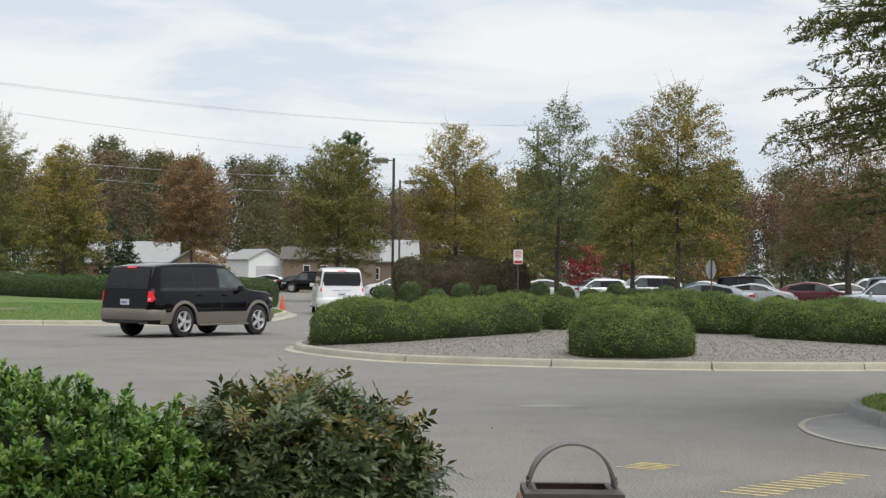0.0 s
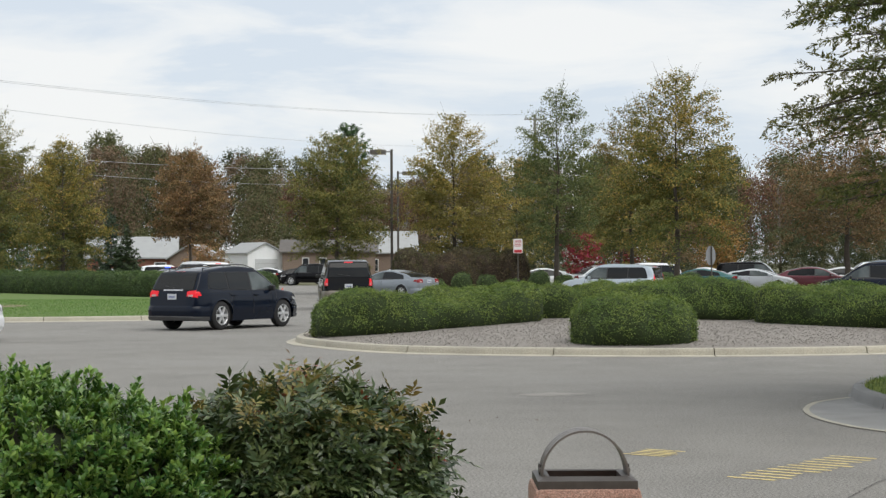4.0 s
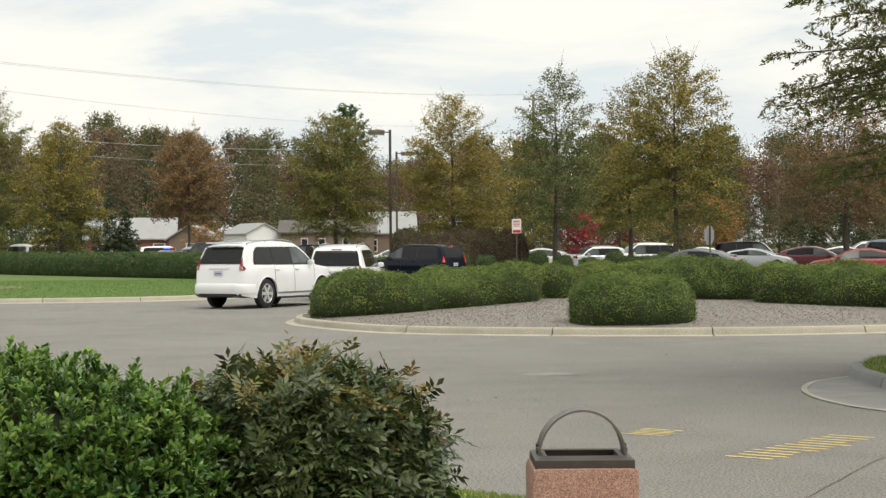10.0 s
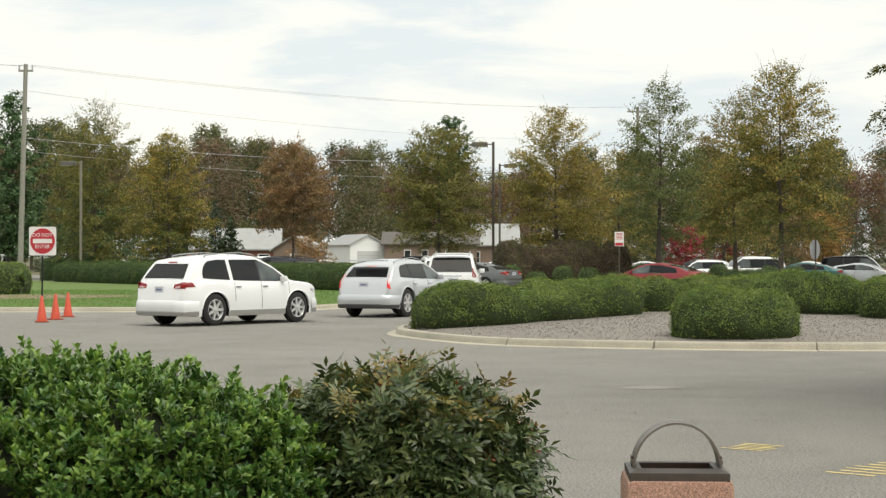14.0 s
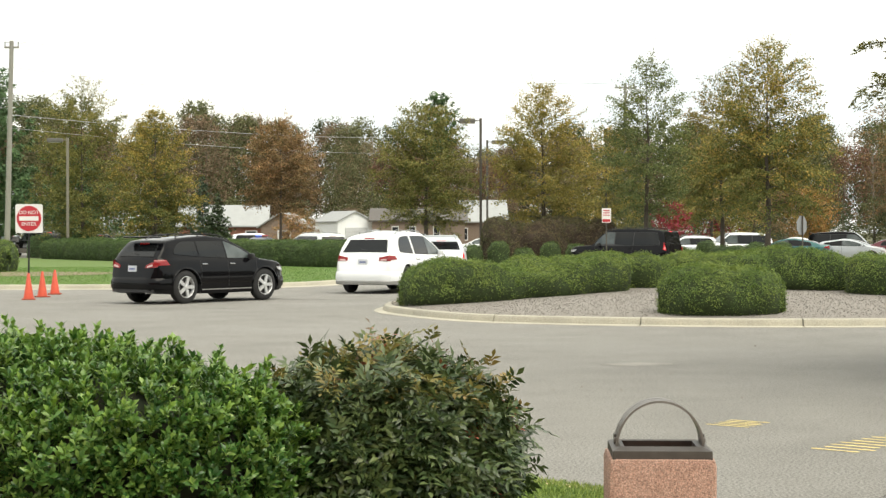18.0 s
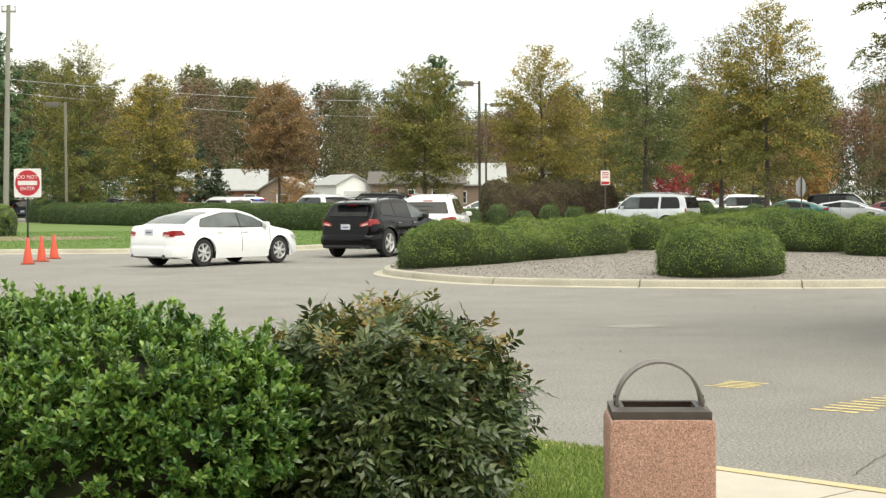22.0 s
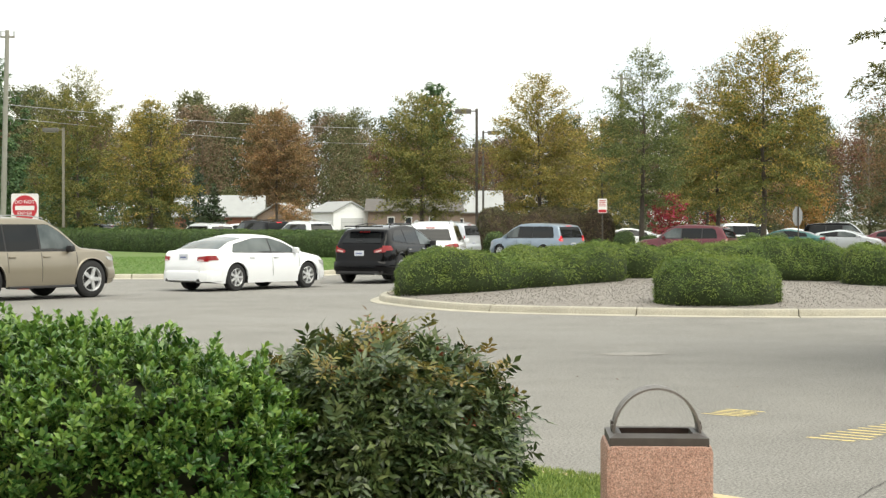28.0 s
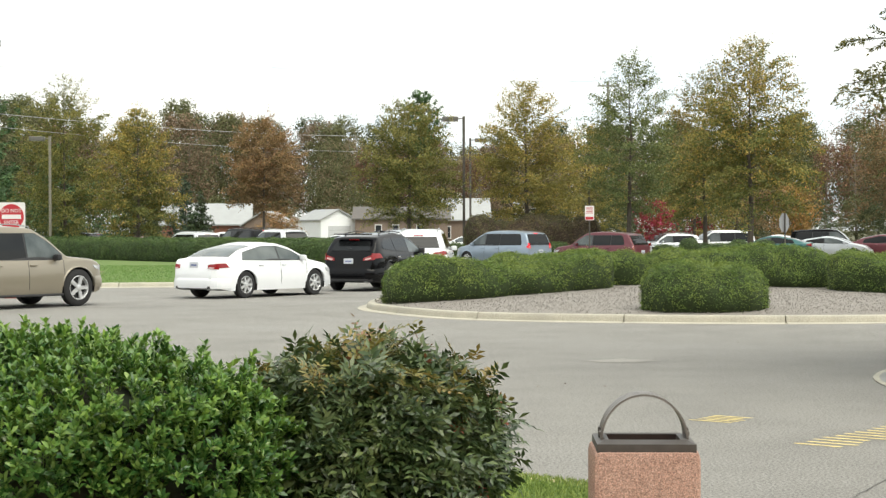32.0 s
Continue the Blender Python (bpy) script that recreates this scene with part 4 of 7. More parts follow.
for a in range(12):
    rod(bm, (0, 0, 5 + a * 0.6), (2.2 * math.cos(a * 2.4), 2.2 * math.sin(a * 2.4), 9.5 + a * 0.5), 0.06, 0.015, 4)
bare_tree = from_bm("bare_tree", bm, material("pale_bark", (0.22, 0.19, 0.16), 0.9, second=(0.14, 0.12, 0.1), scale=2))
r = np.random.default_rng(77)
for k in range(104):
    x = -88 + k * 1.72 + r.normal(0, 1.2)
    y = 200 + 11 * (k % 5) + r.uniform(0, 8)
    q = x * 225 / y
    tall = 18.4 if q < -45 else 16.0 if q < -33 else 17.6 if q < -23 else 16.2 if q < -8 else 15.6 if q < 2.5 else 13.6 if q < 10 else 14.5 if q < 17 else 15.8
    s = r.uniform(0.92, 1.03) * tall / 15.6 * y / 225
    pick = 5 if k % 5 == 4 else int(r.choice(6, p=(0.20, 0.16, 0.16, 0.12, 0.22, 0.14) if q < -8 else (0.12, 0.22, 0.10, 0.20, 0.12, 0.24)))
    m = pose(x, y, -0.3, 0, 0, r.uniform(0, 360)) @ Matrix.Diagonal((s, s, s, 1))
    child("far_tree", WOOD[2 * pick], woods, m)
    if k % 2 == 0:
        child("bare_tree", bare_tree, woods, pose(x + 1.5, y - 3, 0, r.normal(0, 2), r.normal(0, 2), r.uniform(0, 360)) @ Matrix.Diagonal((s * 1.0, s * 1.0, s * 1.06, 1)))
# out-of-view ring of coarse trees, added so car sides reflect something dark
for k in range(70):
    a = radians(35 + 290 * k / 69)
    far_r = 120 + r.uniform(0, 25)
    s = r.uniform(0.8, 1.1)
    child("far_tree", WOOD[2 * int(r.integers(0, 5)) + 1], woods, pose(math.sin(a) * far_r * 1.15, 30 + math.cos(a) * far_r, -0.3, 0, 0, r.uniform(0, 360)) @ Matrix.Diagonal((s * 1.7, s * 1.7, s, 1)))
for k in range(40):
    x = -110 + k * 5.6 + r.normal(0, 1.0)
    q = x * 225 / 264
    s = (1.12 if q < -45 else 1.0 if q < -33 else 1.10 if q < -23 else 1.0 if q < -8 else 0.94 if q < 2.5 else 0.84 if q < 10 else 0.92) * r.uniform(0.95, 1.03)
    child("far_tree", WOOD[10 if k % 3 else 2], woods, pose(x, r.uniform(258, 270), -0.3, 0, 0, r.uniform(0, 360)) @ Matrix.Diagonal((s * 1.5, s * 1.5, s, 1)))
for k in range(74):
    x = -92 + k * 2.6 + r.normal(0, 1.0)
    s = r.uniform(0.34, 0.52)
    child("far_tree", WOOD[2 * int(r.choice((0, 1, 3, 5, 5)))], woods, pose(x, r.uniform(193, 201), -2.2, 0, 0, r.uniform(0, 360)) @ Matrix.Diagonal((s * 1.5, s * 1.5, s, 1)))


# ---- vehicles ----
def paint(name, colour, metallic=0.0, rough=0.3):
    dark = max(colour) < 0.06
    return material(name, colour, 0.06 if dark else rough, metallic, second=tuple(c * 0.92 for c in colour), scale=1.5, amount=0.5, coat=0.0 if dark else 0.6, spec=0.22 if dark else 0.5)


WHITE, SILVER, BLACK = paint("white_paint", (0.82, 0.84, 0.86)), paint("silver_paint", (0.60, 0.63, 0.66), 0.45), paint("black_paint", (0.004, 0.004, 0.005))
NAVY, GREY, RED = paint("navy_paint", (0.006, 0.010, 0.020), 0.0), paint("grey_paint", (0.14, 0.15, 0.15), 0.5), paint("red_paint", (0.26, 0.02, 0.025), 0.2)
MAROON, TAN, BLUE = paint("maroon_paint", (0.12, 0.02, 0.03), 0.3), paint("tan_paint", (0.30, 0.265, 0.205), 0.45), paint("grey_blue_paint", (0.25, 0.31, 0.38), 0.5)
TEAL, ICE = paint("teal_paint", (0.03, 0.13, 0.13), 0.3), paint("ice_blue_paint", (0.46, 0.52, 0.57), 0.5)
CLAD_TAN = material("tan_cladding", (0.165, 0.145, 0.118), 0.5, second=(0.14, 0.125, 0.10), scale=4)
CLAD_DARK = material("grey_cladding", (0.05, 0.05, 0.052), 0.55, second=(0.07, 0.07, 0.07), scale=4)

TYRES = {}


def wheel_meshes(radius, spokes):
    key = (round(radius, 3), spokes)
    if key not in TYRES:
        w = 0.225
        prof = [(radius * 0.60, -w / 2 + 0.01), (radius * 0.66, -w / 2), (radius * 0.93, -w / 2 + 0.012), (radius, -w / 2 + 0.04), (radius, w / 2 - 0.04), (radius * 0.93, w / 2 - 0.012), (radius * 0.66, w / 2), (radius * 0.60, w / 2 - 0.01)]
        v, f = spun(prof, 28, "y")
        ty = mesh_of("tyre", v, f, tyre_rubber, True, 40)
        rp = [(radius * 0.67, -w / 2 + 0.004), (radius * 0.63, -w / 2 - 0.004), (radius * 0.60, -w / 2 + 0.012), (radius * 0.57, -w / 2 + 0.07), (radius * 0.2, -w / 2 + 0.075), (0.002, -w / 2 + 0.075)]
        v, f = spun(rp, 28, "y")
        slots = []
        for i in range(28):
            slots += [0, 0, 0, 1, 1]
        for k in range(spokes):
            a = 2 * math.pi * k / spokes
            c, s = math.cos(a), math.sin(a)
            hw0, hw1 = radius * 0.10, radius * (0.10 if spokes < 7 else 0.07)
            q = [(radius * 0.08, -hw0), (radius * 0.08, hw0), (radius * 0.61, hw1), (radius * 0.61, -hw1)]
            b = len(v)
            for yy in (-w / 2 + 0.008, -w / 2 + 0.05):
                for (px, pz) in q:
                    v.append((px * c - pz * s, yy if px > radius * 0.3 else yy - 0.004, px * s + pz * c))
            f += [(b, b + 1, b + 2, b + 3), (b + 4, b + 7, b + 6, b + 5), (b, b + 4, b + 5, b + 1), (b + 1, b + 5, b + 6, b + 2), (b + 2, b + 6, b + 7, b + 3), (b + 3, b + 7, b + 4, b)]
            slots += [0] * 6
        hv, hf = spun([(radius * 0.15, -w / 2 + 0.03), (radius * 0.15, -w / 2 - 0.004), (radius * 0.10, -w / 2 - 0.012), (0.002, -w / 2 - 0.012)], 14, "y")
        b = len(v)
        v += hv
        f += [tuple(i + b for i in q) for q in hf]
        slots += [0] * len(hf)
        rim = mesh_of("rim", v, f, [alloy, dark_plastic], False, None, slots)
        TYRES[key] = (ty, rim)
    return TYRES[key]


class Shell:
    """The outer surface of a car body: an upper outline in side view, a plan with rounded ends, sides that lean in above the belt."""

    def __init__(self, L, W, H, clear, belt, roof_w, outline, axles, wheel_r, front_round=0.26, rear_round=0.15):
        self.L, self.W, self.H, self.clear, self.belt, self.roof_w, self.axles, self.wheel_r = L, W, H, clear, belt, roof_w, axles, wheel_r
        self.fr, self.rr = front_round, rear_round
        x = np.linspace(-L / 2, L / 2, 600)
        p = np.array(sorted(outline))
        z = np.interp(x, p[:, 0], p[:, 1])
        k = np.hanning(29) / np.hanning(29).sum()
        zs = np.convolve(np.pad(z, 14, mode="edge"), k, "valid")
        self.x, self.z = x, zs

    def top(self, x):
        return np.interp(x, self.x, self.z)

    def plan(self, x):
        h = self.L / 2
        f = np.clip((x - (h - 0.95)) / 0.95, 0, 1)
        r = np.clip((-(h - 0.75) - x) / 0.75, 0, 1)
        return self.W / 2 * (1 - self.fr * f ** 2.6 - 0.12 * f ** 9) * (1 - self.rr * r ** 2.6 - 0.10 * r ** 9)

    def half(self, x, z):
        p = self.plan(x)
        lo = self.clear
        t = np.clip((z - lo) / (self.belt - lo), 0, 1)
        w = p * (0.955 + 0.045 * np.sin(np.pi * np.clip(t * 0.95 + 0.05, 0, 1)) - 0.02 * t)
        u = np.clip((z - self.belt) / (self.H - self.belt), 0, 1.1)
        return w * (1 - (1 - self.roof_w) * u ** 1.15) - 0.024 * np.clip((z - self.belt) / 0.03, 0, 1)

    def low(self, x):
        z = self.clear + 0.10 * np.clip((np.abs(x) - self.L / 2 + 0.7) / 0.7, 0, 1) ** 2
        for a in self.axles:
            r = self.wheel_r * 1.17
            if abs(x - a) < r:
                z = max(z, self.wheel_r + math.sqrt(r * r - (x - a) ** 2) * 0.97)
        return min(z, self.top(x) - 0.05)

    def body(self, mats, name="body"):
        L = self.L
        xs = set(np.linspace(-L / 2, L / 2, 46))
        for a in self.axles:
            r = self.wheel_r * 1.17
            xs |= {a + r * c for c in np.cos(np.linspace(0, math.pi, 15)) * 0.999} | {a - r - 0.003, a + r + 0.003}
        xs |= {-L / 2 + d for d in (0.02, 0.05, 0.09, 0.13, 0.17, 0.21, 0.26, 0.31, 0.36, 0.42, 0.48, 0.54, 0.60, 0.66, 0.72, 0.78)}
        xs = sorted(x for x in xs if -L / 2 <= x <= L / 2)
        v, f, slots = [], [], []
        m = None
        for x in xs:
            lo, hi = self.low(x), float(self.top(x))
            side = []
            br = [0.0, 0.06, 0.25, 0.5, 0.75, 1.0]
            mid_z = min(self.belt, hi - 0.10)
            levels = [lo + (mid_z - lo) * b for b in br] if mid_z > lo + 0.02 else [lo + (hi - 0.06 - lo) * b for b in br]
            top_l = levels[-1]
            rise = max(hi - 0.05 - top_l, 0.001)
            levels += [top_l + min(0.032, rise * 0.2), top_l + rise * 0.4, top_l + rise * 0.72, top_l + rise]
            for z in levels:
                side.append((float(self.half(x, z)), z))
            w = side[-1][0]
            side += [(w * 0.975, hi - 0.02), (w * 0.92, hi - 0.002), (w * 0.6, hi + 0.014), (0.0, hi + 0.02)]
            ring = [(0.0, lo + 0.0)] + [(side[0][0] * 0.93, lo)] + side
            pts = [(x, -y, z) for y, z in ring] + [(x, y, z) for y, z in reversed(ring[1:-1])]
            m = len(pts)
            v += pts
        n = len(xs)
        half_n = len(ring)
        for i in range(n - 1):
            for j in range(m):
                k = (j + 1) % m
                f.append((i * m + j, i * m + k, (i + 1) * m + k, (i + 1) * m + j))
                slots.append(1 if j in (0, m - 1) or j in (1, m - 2) else 0)
        f += [tuple(range(m))[::-1], tuple(range((n - 1) * m, n * m))]
        slots += [0, 0]
        return mesh_of(name, v, f, mats, True, 38, slots)

    def side_patch(self, corners, s, mats, name, out=0.008, nx=8, nz=4, thick=0.012):
        """A four-cornered panel (x, z) laid on one side of the body; s is -1 for the right side."""
        (x0, z0), (x1, z1), (x2, z2), (x3, z3) = corners
        v, f = [], []
        for layer in (out, out - thick):
            for j in range(nz + 1):
                for i in range(nx + 1):
                    a, b = i / nx, j / nz
                    x = (x0 * (1 - a) + x1 * a) * (1 - b) + (x3 * (1 - a) + x2 * a) * b
                    z = (z0 * (1 - a) + z1 * a) * (1 - b) + (z3 * (1 - a) + z2 * a) * b
                    v.append((x, s * (float(self.half(x, z)) + layer), z))
        w, k = nx + 1, (nx + 1) * (nz + 1)
        for j in range(nz):
            for i in range(nx):
                q = (j * w + i, j * w + i + 1, (j + 1) * w + i + 1, (j + 1) * w + i)
                f.append(q if s < 0 else q[::-1])
        rim = [i for i in range(w)] + [j * w + nx for j in range(1, nz + 1)] + [nz * w + i for i in range(nx - 1, -1, -1)] + [j * w for j in range(nz - 1, 0, -1)]
        for a, b in zip(rim, rim[1:] + rim[:1]):
            f.append((b, a, a + k, b + k) if s < 0 else (a, b, b + k, a + k))
        return mesh_of(name, v, f, mats, True, 40)

    def glazing(self, x0, x1, g, s, mats, name, out=0.008, grow=0.0, nx=14, nz=4, thick=0.012):
        """A stretch of the side glazing: its lower edge follows the belt, its upper edge the roof, rounded off at the rear."""
        xr, xf, zb, zt = g["rear"] - grow, g["front"] + grow, g["low"] - grow, g["high"] + grow
        curve, rise, inset = g.get("curve", 0.22), g.get("rise", 0.03), g.get("inset", 0.085) - grow * 0.6
        x0, x1 = max(x0 - grow, xr), min(x1 + grow, xf)
        v, f = [], []
        for layer in (out, out - thick):
            for i in range(nx + 1):
                x = x0 + (x1 - x0) * i / nx
                lo = zb + rise * ((xf - x) / (xf - xr)) ** 2
                hi = min(zt, float(self.top(x)) - inset)
                t = min(max((xr + curve - x) / curve, 0.0), 1.0)
                hi = lo + (hi - lo) * math.sqrt(max(0.0, 1 - 0.93 * t * t))
                hi = max(hi, lo + 0.004)
                for j in range(nz + 1):
                    z = lo + (hi - lo) * j / nz
                    v.append((x, s * (float(self.half(x, z)) + layer), z))
        w, k = nz + 1, (nx + 1) * (nz + 1)
        for i in range(nx):
            for j in range(nz):
                q = (i * w + j, (i + 1) * w + j, (i + 1) * w + j + 1, i * w + j + 1)
                f.append(q if s < 0 else q[::-1])
        rim = [i * w for i in range(nx + 1)] + [nx * w + j for j in range(1, w)] + [i * w + nz for i in range(nx - 1, -1, -1)] + [j for j in range(nz - 1, 0, -1)]
        for a, b in zip(rim, rim[1:] + rim[:1]):
            f.append((b, a, a + k, b + k) if s < 0 else (a, b, b + k, a + k))
        return mesh_of(name, v, f, mats, True, 40)

    def end_x(self, y, z, rear=True):
        """Where the rear (or front) surface lies at a height and a distance from the middle."""
        n = 160
        span = 0.9
        xs = np.linspace(-self.L / 2, -self.L / 2 + span, n) if rear else np.linspace(self.L / 2, self.L / 2 - 1.6, n)
        ok = (self.top(xs) + 0.01 >= z) & (self.half(xs, z) >= abs(y))
        i = int(np.argmax(ok)) if ok.any() else n - 1
        return float(xs[i])

    def end_patch(self, y0, y1, z0, z1, mats, name, rear=True, out=0.010, ny=6, nz=5, thick=0.02, top_in=0.0, taper=0.0, lift=0.0):
        """A panel on the rear or front, between two widths and heights; top_in narrows its top."""
        d = -1 if rear else 1
        v, f = [], []
        for layer in (out, out - thick):
            for j in range(nz + 1):
                b = j / nz
                for i in range(ny + 1):
                    a = i / ny
                    inward = a if abs(y0) > abs(y1) else 1 - a
                    z = z0 + (z1 - z0) * (0.5 + (b - 0.5) * (1 - taper * inward)) - lift * inward
                    y = (y0 + (y1 - y0) * a) * (1 - top_in * b)
                    most = float(self.half(-self.L / 2 + 0.22 if rear else self.L / 2 - 0.30, z)) * 0.965
                    y = max(-most, min(most, y))
                    v.append((self.end_x(y, z, rear) + d * layer, y, z))
        w, k = ny + 1, (ny + 1) * (nz + 1)
        for j in range(nz):
            for i in range(ny):
                q = (j * w + i, j * w + i + 1, (j + 1) * w + i + 1, (j + 1) * w + i)
                f.append(q[::-1] if rear else q)
        rim = [i for i in range(w)] + [j * w + ny for j in range(1, nz + 1)] + [nz * w + i for i in range(ny - 1, -1, -1)] + [j * w for j in range(nz - 1, 0, -1)]
        for a, b in zip(rim, rim[1:] + rim[:1]):
            f.append((a, b, b + k, a + k))
        return mesh_of(name, v, f, mats, True, 40)

    def bumper(self, rear, z0, z1, out, mat, wrap=0.55):
        """A bumper swept round the rear or the front of the body."""
        d = -1 if rear else 1
        zm, path = (z0 + z1) / 2, []
        end = d * self.L / 2
        for q in (0.0, 0.3, 0.55, 0.72, 0.84):
            y = self.W / 2 * q
            path.append((self.end_x(y, zm, rear), y))
        for q in (0.22, 0.34, 0.48, 1.0):
            x = end - d * wrap * q
            path.append((x, float(self.half(x, zm))))
        path = [(x, -y) for x, y in reversed(path[1:])] + path
        v, f = [], []
        for i, (x, y) in enumerate(path):
            a, b = path[max(i - 1, 0)], path[min(i + 1, len(path) - 1)]
            tx, ty = b[0] - a[0], b[1] - a[1]
            ln = math.hypot(tx, ty) + 1e-9
            nx, ny = (-ty / ln, tx / ln) if rear else (ty / ln, -tx / ln)
            k = 0.5 if i in (0, len(path) - 1) else 0.8 if i in (1, len(path) - 2) else 1.0
            for o, z in ((-0.03, z0), (out * 0.6, z0 + 0.015), (out, z0 + 0.10), (out * 0.85, z1 - 0.09), (out * 0.35, z1 - 0.03), (-0.012, z1)):
                v.append((x + nx * o * k, y + ny * o * k, z))
        for i in range(len(path) - 1):
            for j in range(5):
                q = (i * 6 + j, i * 6 + j + 1, i * 6 + j + 7, i * 6 + j + 6)
                f.append(q if rear else q[::-1])
        return mesh_of("bumper", v, f, mat, True, 40)

    def top_patch(self, x0, x1, k, mats, name, out=0.008, nx=8, ny=8, inset=0.0):
        """A panel on the upper surface between two stations, such as a windscreen; k is its share of the width."""
        v, f = [], []
        for i in range(nx + 1):
            x = x0 + (x1 - x0) * i / nx
            z = float(self.top(x))
            sl = float(self.top(x + 0.02) - self.top(x - 0.02)) / 0.04
            nn = Vector((-sl, 0, 1)).normalized()
            w = float(self.half(x, z - 0.05)) * k
            for j in range(ny + 1):
                y = w * (2 * j / ny - 1)
                c = 0.02 * (1 - (y / w) ** 2) + (0.004 if abs(y) < w * 0.93 else -0.006)
                v.append((x + nn.x * (out + c), y, z + nn.z * (out + c)))
        w = ny + 1
        f = [(i * w + j, (i + 1) * w + j, (i + 1) * w + j + 1, i * w + j + 1) for i in range(nx) for j in range(ny)]
        return mesh_of(name, v, f, mats, True, 60)


def build_car(name, label, category, body_mat, L, W, H, outline, belt, roof_w, axles, wheel_r=0.36, clear=0.24, side_windows=(), screen=(), rear_win=None, rear_top=None, tail=None, spokes=6,
              rails=False, glass=tint_glass, front_glass=light_glass, tail_mat=tail_red, clad=None, rim_dark=False, group="", handles=(), seams=(), plate_z=0.75, head_z=(0.62, 0.82), wiper=True, rear_low=None, third=True, spoiler=False, detail=True, mirror=None, rear_round=0.15, trim=None, split=False, lamp_taper=0.0, lamp_lift=0.0, strip=None, low_mat=None, sill=None, pillars=None):
    """A car as an empty at its base with its body, panes, lamps, wheels and trim as parts. x points ahead."""
    wheel_r *= 1.05
    s = Shell(L, W, H, clear, belt, roof_w, outline, axles, wheel_r, rear_round=rear_round)
    car = thing(name, None, None, label, category, group)
    body = child("body", s.body([body_mat, dark_plastic]), car)
    # glass
    g, spans = side_windows
    for side in (-1, 1):
        for group_spans in ((spans[:2], spans[2:]) if split else (spans,)):
            if group_spans:
                child("window_surround", s.glazing(group_spans[-1][0], group_spans[0][1], g, side, pillars or dark_plastic, "window_surround", out=0.003, grow=0.014, nx=24), car)
        for k, (xa, xb) in enumerate(spans):
            child("window", s.glazing(xa, xb, g, side, front_glass if k == 0 else glass, "window"), car)
        if strip:
            za, zc, mt = strip
            fa, ra = max(axles) - wheel_r * 1.25, min(axles) + wheel_r * 1.25
            child("side_moulding", s.side_patch(((ra, za), (fa, za), (fa, zc), (ra, zc)), side, mt, "side_moulding", out=0.016, nx=10, nz=1), car)
        if sill:
            fa, ra = max(axles) - wheel_r * 1.22, min(axles) + wheel_r * 1.22
            child("sill", s.side_patch(((ra, clear + 0.005), (fa, clear + 0.005), (fa, clear + sill[0]), (ra, clear + sill[0])), side, sill[1], "sill", out=0.012, nx=10, nz=2), car)
    if screen:
        child("windshield", s.top_patch(*screen, 0.93, front_glass, "windshield"), car)
    if rear_win:
        z0, z1, yw, tin = rear_win
        child("rear_window", s.end_patch(-yw, yw, z0, z1, glass, "rear_window", top_in=tin, ny=12, nz=12, out=0.022, thick=0.035), car)
    if rear_top:
        child("rear_window", s.top_patch(*rear_top, 0.90, glass, "rear_window"), car)
    # lamps
    if tail:
        z0, z1, y0, wrap = tail
        for side in (-1, 1):
            ym = W / 2 * 0.90
            ya, yb = y0 + (ym - y0) * 0.15, y0 + (ym - y0) * 0.62
            lamp = child("tail_lamp", s.end_patch(*((y0, ym) if side > 0 else (-ym, -y0)), z0, z1, tail_mat, "tail_lamp", out=0.016, taper=lamp_taper, lift=lamp_lift), car, None, "red tail lamp")
            if detail:
                child("clear_lens", s.end_patch(*((ya, yb) if side > 0 else (-yb, -ya)), z0 + (z1 - z0) * 0.12, z0 + (z1 - z0) * 0.38, lens_pink, "clear_lens", out=0.021, ny=3, nz=2, lift=lamp_lift * 0.5), lamp, None, "pale reversing lens")
            if wrap:
                child("tail_lamp_side", s.side_patch(((-L / 2 + 0.06, z0 + 0.03), (-L / 2 + wrap, z0 + 0.05), (-L / 2 + wrap * 0.8, min(z1, belt + 0.02)), (-L / 2 + 0.10, min(z1, belt + 0.02))), side, tail_mat, "tail_lamp_side", out=0.012, nx=4), lamp)
    for side in (-1, 1):
        z0, z1 = head_z
        ym = W / 2 * 0.80
        child("headlamp", s.end_patch(*((ym - 0.38, ym) if side > 0 else (-ym, -ym + 0.38)), z0, z1, lamp_clear, "headlamp", rear=False, out=0.012), car, None, "clear headlamp")
        child("headlamp_wrap", s.side_patch(((L / 2 - 0.42, z0 + 0.05), (L / 2 - 0.22, z0), (L / 2 - 0.25, z1 - 0.03), (L / 2 - 0.50, z1)), side, lamp_clear, "headlamp_wrap", out=0.008, nx=4), car)
    child("grille", s.end_patch(-W * 0.22, W * 0.22, head_z[0] - 0.08, head_z[1] - 0.04, dark_plastic, "grille", rear=False, out=0.014), car, None, "dark grille")
    # wheels
    ty, rim = wheel_meshes(wheel_r, spokes)
